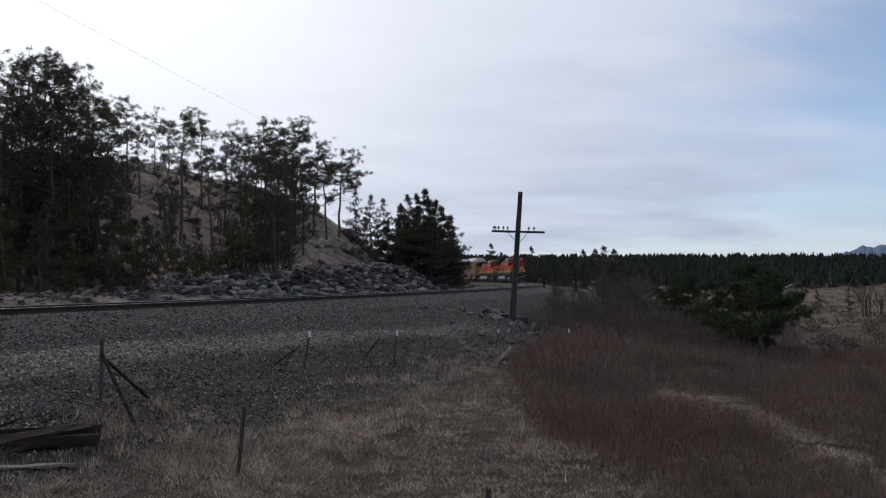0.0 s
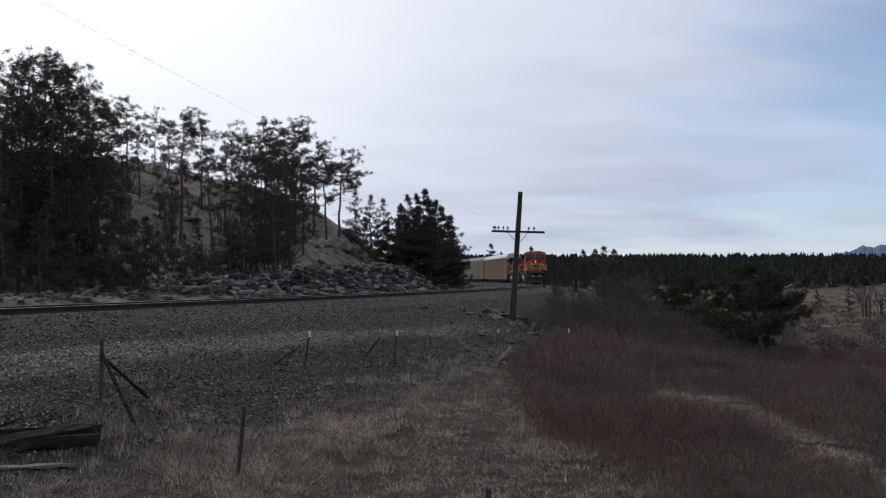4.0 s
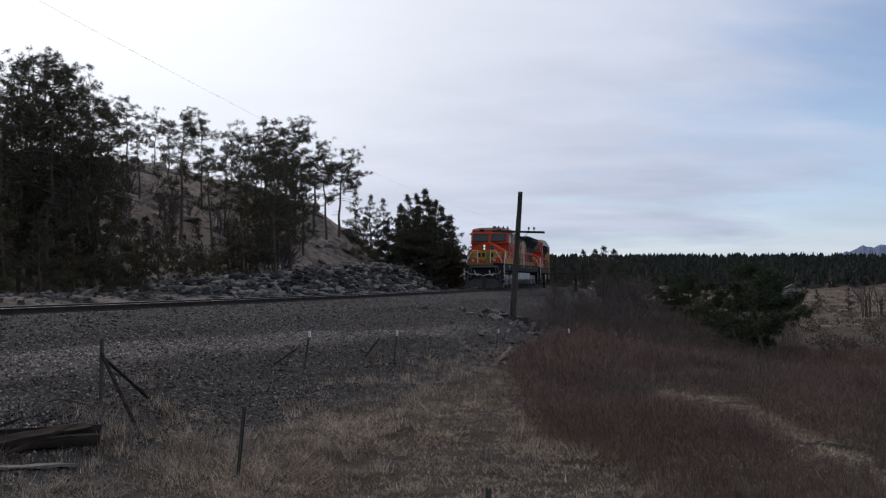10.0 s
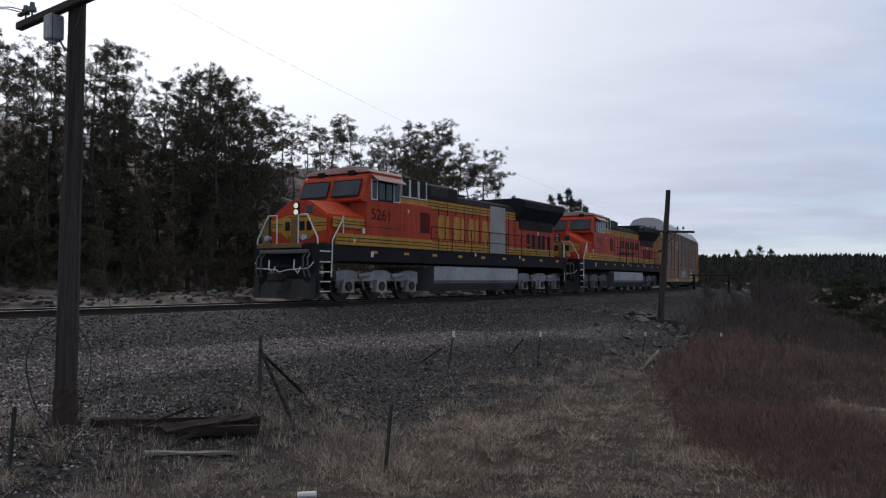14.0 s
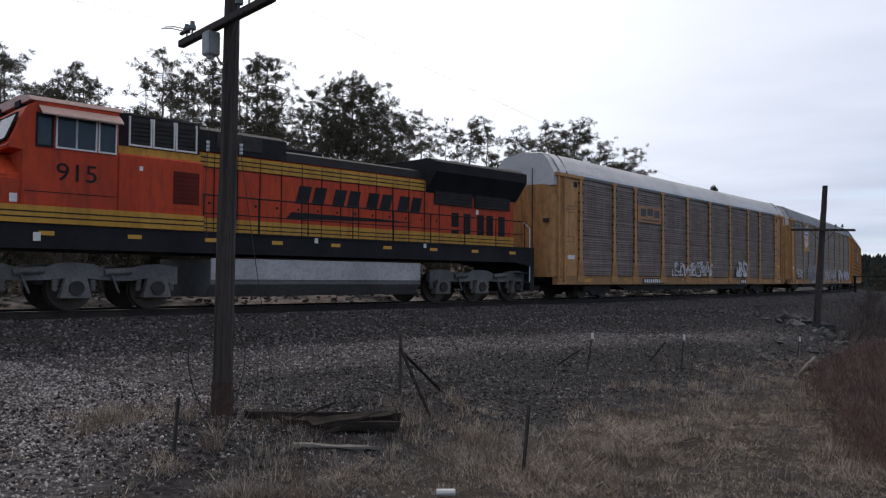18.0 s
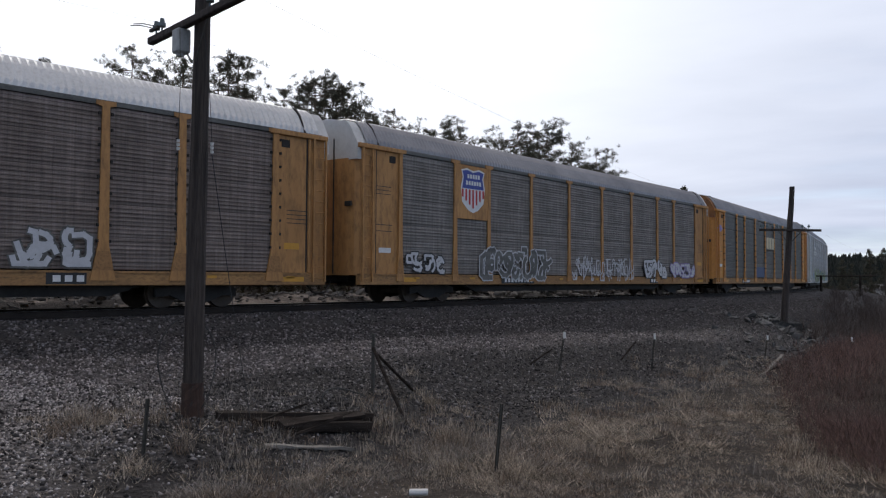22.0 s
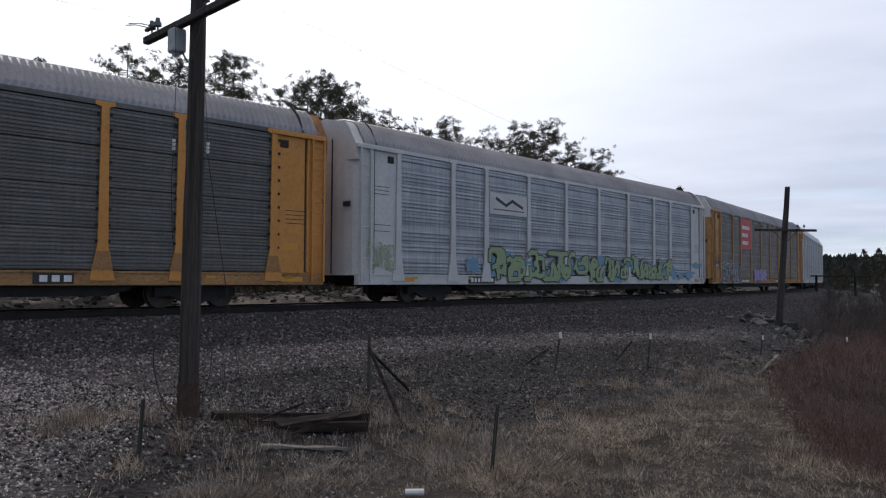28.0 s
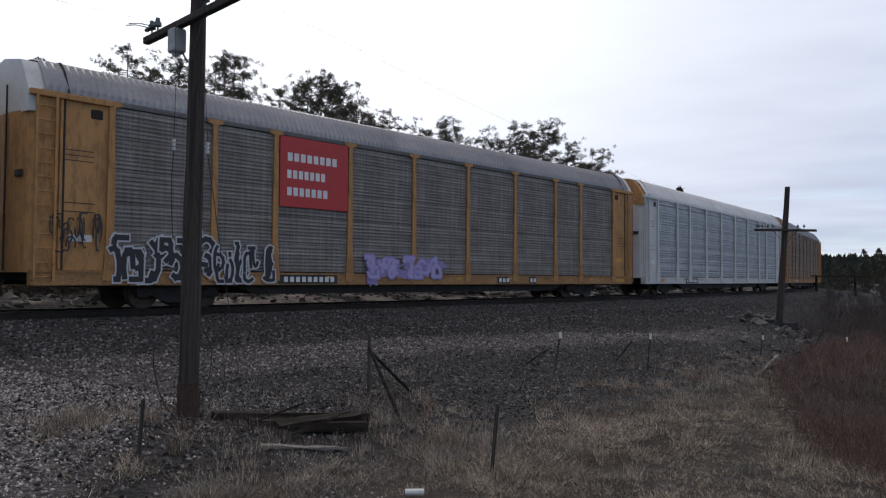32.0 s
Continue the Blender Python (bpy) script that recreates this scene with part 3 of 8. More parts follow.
def build_rocks():
    rnd = random.Random(8)
    rng = np.random.default_rng(9)
    # blasted rock piled behind the track at the bend
    spots, small, sizes = [], [], []
    for k in range(2600):
        s, e = rnd.uniform(0, 55), rnd.uniform(3.4, 9.6)
        x, y = on_track(s, -e)
        x, y = float(x), float(y)
        z = gz(x, y)
        if k < 290:
            spots.append((x, y, z + rnd.uniform(0.0, 0.14), rnd.uniform(0.14, 0.36)))
        else:
            small.append((x, y, z + 0.02)); sizes.append(rnd.uniform(0.07, 0.26))
    rock_heap("rock_heap", "heap of blasted grey angular rock behind the track", spots, 1)
    tagged(scatter("rock_rubble", small, np.array(sizes) * 1.5, STONES, RUBBLE, rng, (0.35, 0.7)), "broken grey rock filling the heap", "rubble", kind="stuff")
    # a low row of tumbled rock along the foot of the hill
    spots, small, sizes = [], [], []
    for k in range(900):
        s, e = rnd.uniform(-48, 4), rnd.uniform(4.6, 7.4)
        x, y = on_track(s, -e)
        x, y = float(x), float(y)
        if k < 220:
            spots.append((x, y, gz(x, y) + rnd.uniform(0.0, 0.06), rnd.uniform(0.05, 0.13) + 0.2 * rnd.random() ** 5))
        else:
            small.append((x, y, gz(x, y) + 0.02)); sizes.append(rnd.uniform(0.03, 0.11))
    rock_heap("rock_row", "row of tumbled grey rocks at the hill's foot", spots, 2)
    tagged(scatter("rock_rubble", small, np.array(sizes) * 1.5, STONES, RUBBLE, rng, (0.35, 0.7)), "small broken rock along the hill's foot", "rubble", kind="stuff")
    # rocks round the foot of the second pole, down the bank
    spots = []
    for _ in range(250):
        a, b = rnd.gauss(0, 1.5), rnd.gauss(0, 1.7)
        x, y = 3.9 + a, 36.2 + b
        spots.append((x, y, gz(x, y) + rnd.uniform(0.0, 0.08) + 0.38 * math.exp(-(a * a + b * b) / 1.6) * rnd.random(), rnd.uniform(0.08, 0.25)))
    for _ in range(45):
        x, y = rnd.uniform(0.3, 3.4), rnd.uniform(21, 31)
        spots.append((x, y, gz(x, y) + 0.02, rnd.uniform(0.05, 0.17)))
    rock_heap("rock_bank", "pale and grey rocks tipped down the bank", spots, 3)


build_rocks()

LEDGE = surf("pale_ledge", (0.19, 0.168, 0.15), (0.37, 0.335, 0.305), 0.9, 0.95, 0, 0.9, 5, 0.6, c=(0.12, 0.10, 0.085), stretch=(0.6, 0.6, 3.0), vary=0.2, depth=0.12)


def build_ledges():
    """Weathered ledges that break out of the pale slope."""
    rnd = random.Random(77)
    meshes = []
    for k in range(5):
        V, F = stone_mesh(140 + k, 3)
        meshes.append(mesh_of("ledge", V, F, LEDGE))
    hill = tagged(empty("rock_ledges", pose(-22, 58, gz(-22, 58))), "pale weathered rock ledges breaking out of the slope", "rocks")
    base = Vector((-22, 58, gz(-22, 58)))
    for k in range(210):
        s, e = rnd.uniform(2, 52), rnd.uniform(9.5, 36)
        x, y = on_track(s, -e)
        x, y = float(x), float(y)
        r = rnd.uniform(0.35, 1.35)
        m = Matrix.Translation(Vector((x, y, gz(x, y) - 0.1 * r)) - base) @ Euler((rnd.gauss(0, 0.18), rnd.gauss(0, 0.18), -float(heading(s)) + 1.57 + rnd.gauss(0, 0.4))).to_matrix().to_4x4() @ Matrix.Diagonal((r * rnd.uniform(1.3, 2.6), r * rnd.uniform(0.6, 1.0), r * rnd.uniform(0.3, 0.6), 1))
        share("ledge", rnd.choice(meshes), hill, m)


build_ledges()

# ---------------------------------------------------------------- trees and brush
BARK = surf("bark", (0.075, 0.055, 0.042), (0.15, 0.105, 0.078), 4, 0.95, 0, 0.9, 18, 0.6, stretch=(3, 3, 0.6), depth=0.03)
TWIG = surf("twig", (0.055, 0.044, 0.042), (0.115, 0.094, 0.088), 5, 0.95, 0, 0.2, 30)
NEEDLE = islands("needles", (0.026, 0.027, 0.020), (0.098, 0.094, 0.064), 0.8, 1.2, 0.3, 0.2)
NEEDLE_DRY = islands("dry_needles", (0.036, 0.034, 0.020), (0.115, 0.10, 0.056), 0.8, 1.2, 0.3, 0.2)
JUNIPER = islands("juniper_leaf", (0.018, 0.026, 0.014), (0.06, 0.074, 0.038), 0.75, 1.2, 0.3, 0.15)
FAR_LEAF = islands("far_woods_leaf", (0.010, 0.013, 0.011), (0.028, 0.032, 0.026), 0.9, 0.05, 0.2)


def tuft(rng, centres, length, width, count, up=0.35):
    """Needle tufts: thin triangles that stand out from each centre, more of them upward."""
    n = len(centres)
    c = np.repeat(np.asarray(centres), count, axis=0)
    d = rng.normal(0, 1, (n * count, 3))
    d[:, 2] += up
    d /= np.linalg.norm(d, axis=1, keepdims=True)
    c = c + d * length * rng.uniform(0.0, 0.7, (n * count, 1))
    t = np.cross(d, rng.normal(0, 1, d.shape))
    t /= np.linalg.norm(t, axis=1, keepdims=True) + 1e-9
    ln = length * rng.uniform(0.6, 1.25, (n * count, 1))
    a = c + d * ln * 0.05 - t * width * 0.5
    b = c + d * ln * 0.05 + t * width * 0.5
    e = c + d * ln
    V = np.stack([a, b, e], axis=1).reshape(-1, 3)
    return V


def tri_mesh(name, V, mat):
    me = bpy.data.meshes.new(name)
    n = len(V)
    me.vertices.add(n); me.vertices.foreach_set("co", V.ravel())
    me.loops.add(n); me.loops.foreach_set("vertex_index", np.arange(n))
    me.polygons.add(n // 3); me.polygons.foreach_set("loop_start", np.arange(0, n, 3))
    me.update()
    me.materials.append(mat)
    return me


def make_pine(seed, h, bare, spread, dense=1.0, mat=None, lean=0.0, needle=(0.17, 0.034, 34), full=False):
    """A ponderosa pine h metres high, bare of limbs up to that share of its height; full ones taper like a cone."""
    rng = np.random.default_rng(seed)
    tree = empty("pine_tree")
    tree["height"] = h
    bm = BM()
    n = 8
    pts = [Vector((lean * (k / n) ** 1.5 + rng.normal(0, 0.06) * (k > 0), rng.normal(0, 0.06) * (k > 0), h * 0.98 * k / n - 0.25 * (k == 0))) for k in range(n + 1)]
    r0 = 0.010 * h + 0.035
    for k in range(n):
        rod(bm, pts[k], pts[k + 1], r0 * (1 - 0.9 * k / n), r0 * (1 - 0.9 * (k + 1) / n), 8)

    def stem(u):
        k = min(int(u * n), n - 1)
        return pts[k].lerp(pts[k + 1], u * n - k)

    centres = []
    levels = int(h * 3.0 * (1 - bare))
    for k in range(levels):
        w = (k + rng.random() * 0.9) / levels
        u = min(bare + (1 - bare) * w, 0.99)
        base = stem(u)
        side = (1.05 - w) ** 0.75 if full else (0.45 + 0.85 * math.sin(math.pi * min(1.0, 0.18 + 0.74 * w)))
        for q in range(int(rng.integers(1, 4))):
            reach = spread * side * (rng.uniform(0.6, 1.1) if full else rng.uniform(0.25, 1.2))
            a = rng.random() * 6.283
            out = Vector((math.cos(a), math.sin(a), 0))
            droop = rng.uniform(-0.25, 0.2)
            knee = base + out * reach * 0.6 + Vector((0, 0, reach * droop))
            tip = base + out * reach + Vector((rng.normal(0, 0.1), rng.normal(0, 0.1), reach * (droop + rng.uniform(0.1, 0.4))))
            rod(bm, base, knee, 0.010 + 0.012 * reach, 0.008 + 0.006 * reach, 4)
            rod(bm, knee, tip, 0.008 + 0.006 * reach, 0.006, 4)
            m = int(max(2, reach * 5.0 * dense))
            for i in range(m):
                f = (0.15 if full else 0.42) + (0.85 if full else 0.62) * (i + rng.random()) / m
                p = base.lerp(knee, f / 0.6) if f < 0.6 else knee.lerp(tip, (f - 0.6) / 0.4)
                j = 0.10 + 0.09 * reach
                centres.append((p.x + rng.normal(0, j), p.y + rng.normal(0, j), p.z + rng.normal(0.03, 0.08)))
    for k in range(0 if full else 5):
        base = stem(bare * rng.uniform(0.45, 1.0))
        a, ln = rng.random() * 6.283, spread * rng.uniform(0.25, 0.6)
        rod(bm, base, base + Vector((math.cos(a) * ln, math.sin(a) * ln, rng.uniform(-0.3, 0.25) * ln)), 0.018, 0.006, 4)
    for i in range(int(7 * dense)):
        centres.append((pts[-1].x + rng.normal(0, 0.10), pts[-1].y + rng.normal(0, 0.10), h * rng.uniform(0.92, 1.0)))
    part("trunk", bm, BARK, tree)
    share("crown", tri_mesh("crown", tuft(rng, centres, *needle), mat or NEEDLE), tree, label="dark green needles in uneven tufts")
    return tree


def make_bare(seed, h, stems, name="bare_bush", mat=None):
    """A leafless bush or small tree of forking twigs."""
    rng = np.random.default_rng(seed)
    V = []

    def limb(p, d, ln, r, lev):
        q = p + d * ln
        t = np.cross(d, rng.normal(0, 1, 3)); t /= np.linalg.norm(t) + 1e-9
        b = np.cross(d, t)
        o = [t * r, (-0.5 * t + 0.866 * b) * r, (-0.5 * t - 0.866 * b) * r]
        for i in range(3):
            j = (i + 1) % 3
            V.extend([p + o[i], p + o[j], q + o[i] * 0.5, p + o[j], q + o[j] * 0.5, q + o[i] * 0.5])
        if lev > 0:
            for _ in range(int(rng.integers(2, 5))):
                e = d + rng.normal(0, 0.42, 3); e[2] += 0.12
                e /= np.linalg.norm(e)
                limb(p + d * ln * rng.uniform(0.5, 1.0), e, ln * rng.uniform(0.55, 0.8), r * 0.55, lev - 1)

    for _ in range(stems):
        d = np.array([rng.normal(0, 0.3), rng.normal(0, 0.3), 1.0]); d /= np.linalg.norm(d)
        limb(np.array([rng.normal(0, 0.1), rng.normal(0, 0.1), -0.05]), d, h * rng.uniform(0.3, 0.42), 0.012 * h + 0.004, 3)
    return new(name, tri_mesh(name, np.array(V), mat or TWIG))


def at_ray(az, dist):
    a = radians(az)
    return math.sin(a) * dist, math.cos(a) * dist


def plant(kind, spots, label, cat, group, seed, sink=0.08):
    """Set copies of the made trees: bearing and distance from the standpoint, kind, height in metres."""
    rnd = random.Random(seed)
    for az, dist, k, h in spots:
        ob = kind[k % len(kind)]
        sc = h / ob["height"]
        x, y = at_ray(az, dist)
        ob = copy_thing(ob, pose(x, y, gz(x, y) - sink, rnd.uniform(-2.5, 2.5), rnd.uniform(-2.5, 2.5), rnd.uniform(0, 360)) @ Matrix.Scale(sc, 4))
        wide = sc * rnd.uniform(0.9, 1.12)
        ob.scale = (wide, wide, sc)
        tagged(ob, label, cat, group)


def clear_away(things):
    for ob in things:
        for o in (*ob.children_recursive, ob):
            bpy.data.objects.remove(o)


def build_trees():
    rnd = random.Random(21)
    tall = [make_pine(1, 11.0, 0.20, 1.9, 1.2), make_pine(2, 11.0, 0.28, 1.8, 1.1), make_pine(3, 10.0, 0.10, 2.0, 1.3)]
    open_ = [make_pine(4, 8.5, 0.42, 1.9, 1.35, lean=0.5, needle=(0.18, 0.036, 32)), make_pine(5, 8.0, 0.48, 2.0, 1.35, lean=-0.4, needle=(0.18, 0.036, 32)), make_pine(6, 9.0, 0.36, 1.7, 1.35, needle=(0.18, 0.036, 32)), make_pine(31, 8.0, 0.45, 1.3, 1.2, lean=0.3, needle=(0.18, 0.036, 32))]
    young = [make_pine(7, 4.2, 0.03, 1.3, 1.3, mat=NEEDLE_DRY, full=True), make_pine(8, 5.5, 0.03, 1.6, 1.3, full=True)]
    broad = [make_pine(9, 7.0, 0.02, 2.6, 1.9, needle=(0.2, 0.045, 34), full=True), make_pine(10, 8.0, 0.05, 2.0, 1.7, needle=(0.2, 0.045, 30), full=True)]
    L1, L2, L3 = "tall ponderosa pine with dark uneven crown on the hillside", "open-crowned pine with a bare lower trunk on the hill", "young bushy pine at the foot of the hill"
    # the dense stand nearest the track
    spots = [(-28.9, 44, 0, 10.0), (-27.6, 43, 1, 11.2), (-26.1, 44, 2, 11.1), (-24.9, 44, 0, 10.4), (-23.8, 47, 1, 9.0), (-26.7, 40, 2, 9.4), (-28.2, 41, 0, 9.2), (-25.4, 41, 1, 8.4), (-24.0, 42, 2, 7.6),
             (-33.5, 44, 0, 10.4), (-34.6, 47, 1, 8.5), (-32.3, 50, 2, 8.1), (-37.0, 43, 1, 9.4), (-37.9, 46, 0, 7.8), (-30.1, 52, 2, 7.6), (-27.1, 46, 0, 11.0), (-27.9, 50, 2, 9.3), (-25.6, 48, 1, 10.2), (-24.2, 52, 2, 8.4),
             (-41.6, 36, 2, 7.6), (-42.8, 38, 0, 6.5), (-39.9, 40, 1, 6.9), (-38.6, 42, 2, 7.9), (-36.5, 42, 0, 9.5), (-34.4, 40, 2, 8.2), (-31.4, 41, 1, 7.6), (-30.2, 43, 0, 7.4), (-32.6, 40, 2, 7.4), (-35.6, 39, 1, 8.0),
             (-44.2, 37, 1, 6.7), (-45.8, 38, 2, 7.3), (-47.4, 37, 0, 6.9), (-49.2, 38, 2, 9.0), (-51, 36, 1, 9.0), (-54, 36, 0, 9.4), (-40.8, 44, 2, 6.9), (-43.6, 44, 0, 7.1), (-46.6, 44, 1, 7.5), (-49.8, 44, 2, 9.0), (-29.4, 40, 2, 7.6), (-33.2, 46, 1, 9.6)]
    plant(tall, spots, L1, "pine tree", "pines on the hill", 1)
    # open pines along the crest and on the pale slope
    spots = [(-21.9, 70, 1, 7.5), (-21.0, 66, 0, 6.2), (-23.0, 64, 2, 6.4), (-18.4, 60, 2, 9.4), (-19.2, 75, 0, 5.3), (-17.0, 72, 3, 7.9), (-16.2, 60, 3, 7.9), (-14.3, 72, 0, 8.6), (-15.0, 80, 2, 4.9), (-12.6, 74, 1, 11.0), (-11.3, 80, 0, 9.2), (-10.6, 76, 2, 11.4),
             (-9.3, 80, 1, 9.3), (-8.4, 80, 3, 8.7), (-7.5, 82, 1, 9.2), (-13.4, 78, 3, 7.6), (-20.1, 78, 3, 4.8), (-11.9, 72, 3, 9.4), (-10.0, 74, 0, 8.6), (-12.2, 66, 2, 8.2), (-11.0, 68, 0, 8.0), (-13.8, 66, 3, 7.6), (-15.4, 66, 2, 6.6)]
    for k in range(26):
        az = rnd.uniform(-52, -24)
        spots.append((az, rnd.uniform(58, 86), rnd.randrange(4), rnd.uniform(4.5, 6.5)))
    plant(open_, spots, L2, "pine tree", "pines on the hill", 2)
    spots = [(-21.3, 42, 0, 3.4), (-18.0, 43, 1, 2.6), (-16.1, 43, 0, 2.2), (-19.8, 42, 1, 2.9), (-22.7, 41, 0, 3.9), (-20.6, 44, 1, 3.6), (-17.2, 45, 0, 2.9), (-15.2, 46, 1, 3.2), (-14.2, 46, 0, 4.6), (-23.6, 40, 1, 4.4), (-25.0, 39, 0, 4.0), (-27.0, 37, 1, 3.9), (-29.0, 36, 0, 3.8), (-31.2, 36, 1, 4.6), (-33.5, 35, 0, 4.2), (-18.8, 46, 0, 3.5),
             (-35.2, 38, 1, 5.0), (-37.4, 37, 0, 5.0), (-39.2, 36, 1, 4.8), (-41.8, 35, 0, 4.6), (-44.6, 34, 1, 4.9), (-47.4, 33, 0, 4.6), (-50.2, 33, 1, 4.9), (-22.0, 46, 1, 4.6), (-24.4, 46, 0, 4.4), (-6.3, 84, 1, 5.6), (-5.3, 86, 1, 6.1), (-4.3, 84, 1, 7.0), (-5.8, 80, 0, 4.4), (-4.8, 78, 1, 5.0)]
    spots += [(-53 + 1.25 * k, rnd.uniform(37, 43), k % 2, rnd.uniform(4.2, 6.4)) for k in range(19)]
    plant(young, spots, L3, "pine tree", "young pines", 3)
    # the dark pair of pines before the pale slope
    plant(tall[1:], [(-13.2, 48, 1, 7.2), (-12.0, 47, 1, 7.5), (-10.9, 50, 1, 6.7), (-12.7, 50, 1, 6.6)], "dense dark pine at the foot of the hill", "pine tree", "pines on the hill", 7)
    # the broad dark trees beyond the rock heap
    spots = [(-1.4, 70, 0, 7.4), (0.5, 70, 0, 6.4), (-3.2, 72, 0, 6.1), (-0.4, 68, 1, 7.2), (-2.4, 72, 1, 7.2), (-1.9, 67, 0, 5.6), (-0.9, 66, 0, 5.2), (-2.9, 68, 0, 4.6), (0.9, 73, 1, 5.2), (-3.9, 74, 0, 5.2), (-1.0, 71, 0, 6.6), (-2.0, 69, 1, 6.8), (0.1, 71, 0, 6.8), (-3.0, 74, 1, 6.6)]
    plant(broad, spots, "broad dark pine crown behind the rock heap", "pine tree", "pines by the bend", 4)
    # far bend and the side of the line that falls to the valley
    spots = [(3.5, 205, 1, 10.4), (4.1, 210, 0, 9.6), (6.4, 195, 1, 11.5), (5.8, 200, 0, 10.0), (2.9, 230, 0, 9.0), (10.2, 200, 1, 12.6), (11.6, 190, 0, 13.0), (12.3, 185, 1, 12.2), (11.0, 195, 1, 12.6), (13.9, 200, 1, 11.6), (8.4, 220, 1, 10.8), (9.1, 210, 0, 9.6), (7.6, 215, 0, 9.0), (12.9, 210, 0, 10.6), (14.8, 150, 1, 6.6), (15.8, 130, 1, 6.6), (16.8, 120, 0, 5.0), (17.7, 110, 1, 5.4), (16.5, 90, 0, 3.4), (18.4, 80, 1, 3.9), (17.2, 76, 0, 3.4), (19.0, 96, 1, 4.4), (20.0, 120, 0, 5.0), (21.2, 130, 1, 5.0), (15.2, 104, 1, 4.4), (13.6, 126, 0, 5.2), (24.1, 140, 1, 4.2), (27.1, 170, 0, 4.8), (25.3, 160, 0, 4.0), (22.4, 150, 1, 4.8)]
    plant(young[1:] + broad[1:], spots, "dark pine beyond the far bend of the track", "pine tree", "pines beyond the bend", 5)
    clear_away(tall + open_ + young + broad)
    jun = [make_pine(21, 4.0, 0.16, 1.45, 3.6, JUNIPER, 0.2, (0.13, 0.03, 52)), make_pine(22, 3.6, 0.12, 1.35, 3.6, JUNIPER, -0.1, (0.13, 0.03, 52))]
    plant(jun, [(21.9, 39, 0, 4.7), (21.3, 46, 1, 4.8), (20.2, 43, 1, 3.6), (18.9, 52, 0, 3.4), (17.6, 60, 1, 3.6), (16.4, 62, 0, 3.2)], "young bushy dark green pine in the brush", "pine tree", "pines in the hollow", 6)
    clear_away(jun)
    bare = [make_bare(1, 2.0, 7), make_bare(2, 2.4, 6), make_bare(3, 1.6, 8)]
    spots = [(rnd.uniform(8.0, 17.5), rnd.uniform(40, 72), rnd.randrange(3), rnd.uniform(0.4, 0.85)) for _ in range(90)]
    spots += [(rnd.uniform(11.0, 14.5), rnd.uniform(66, 90), rnd.randrange(3), rnd.uniform(1.3, 2.1)) for _ in range(12)]
    spots += [(rnd.uniform(-24, -11), rnd.uniform(47, 70), rnd.randrange(3), rnd.uniform(0.7, 1.7)) for _ in range(70)]
    spots += [(26.0, 46, 1, 0.8), (26.9, 48, 0, 0.6), (28.2, 120, 1, 3.0), (28.9, 124, 1, 2.8)]
    for az, dist, k, sc in spots:
        x, y = at_ray(az, dist)
        ob = copy_thing(bare[k], pose(x, y, gz(x, y), 0, 0, rnd.uniform(0, 360)))
        ob.scale = (sc, sc, sc)
        tagged(ob, "leafless grey-brown bush with fine twigs", "bush", "bare bushes")
    clear_away(bare)


build_trees()


def blades(rng, x, y, z, h, w, lean, per, spread):
    """Thin upright blades in clumps, as loose triangles."""
    n = x.size * per
    bx = np.repeat(x, per) + rng.normal(0, 1, n) * np.repeat(spread, per)
    by = np.repeat(y, per) + rng.normal(0, 1, n) * np.repeat(spread, per)
    bz = np.repeat(z, per)
    hh = np.repeat(h, per) * rng.uniform(0.5, 1.15, n)
    a = rng.random(n) * 6.283
    ww = w * rng.uniform(0.6, 1.3, n)
    lx, ly = rng.normal(0, lean, n) * hh, rng.normal(0, lean, n) * hh
    A = np.stack([bx - np.cos(a) * ww, by - np.sin(a) * ww, bz - 0.02], axis=1)
    B = np.stack([bx + np.cos(a) * ww, by + np.sin(a) * ww, bz - 0.02], axis=1)
    C = np.stack([bx + lx, by + ly, bz + hh], axis=1)
    return np.stack([A, B, C], axis=1).reshape(-1, 3)


STRAW = islands("straw", (0.075, 0.061, 0.048), (0.68, 0.575, 0.46), 0.9, 1.5, 0.2, 0.2, skew=1.15)
STRAW_GREY = islands("grey_straw", (0.05, 0.045, 0.041), (0.42, 0.378, 0.338), 0.9, 1.5, 0.2, 0.2, skew=1.4)
STRAW_BROWN = islands("brown_straw", (0.05, 0.039, 0.031), (0.36, 0.275, 0.21), 0.9, 1.5, 0.2, 0.2, skew=1.3)
RED_STEM = islands("red_stem", (0.040, 0.027, 0.0235), (0.265, 0.172, 0.147), 0.9, 0.6, 0.2, 0.1)
BROWN_STEM = islands("brown_stem", (0.036, 0.029, 0.025), (0.27, 0.212, 0.176), 0.9, 0.6, 0.2, 0.1, skew=1.3)
GREY_STEM = islands("grey_stem", (0.05, 0.04, 0.037), (0.135, 0.11, 0.098), 0.9, 1.0, 0.2, 0.1)


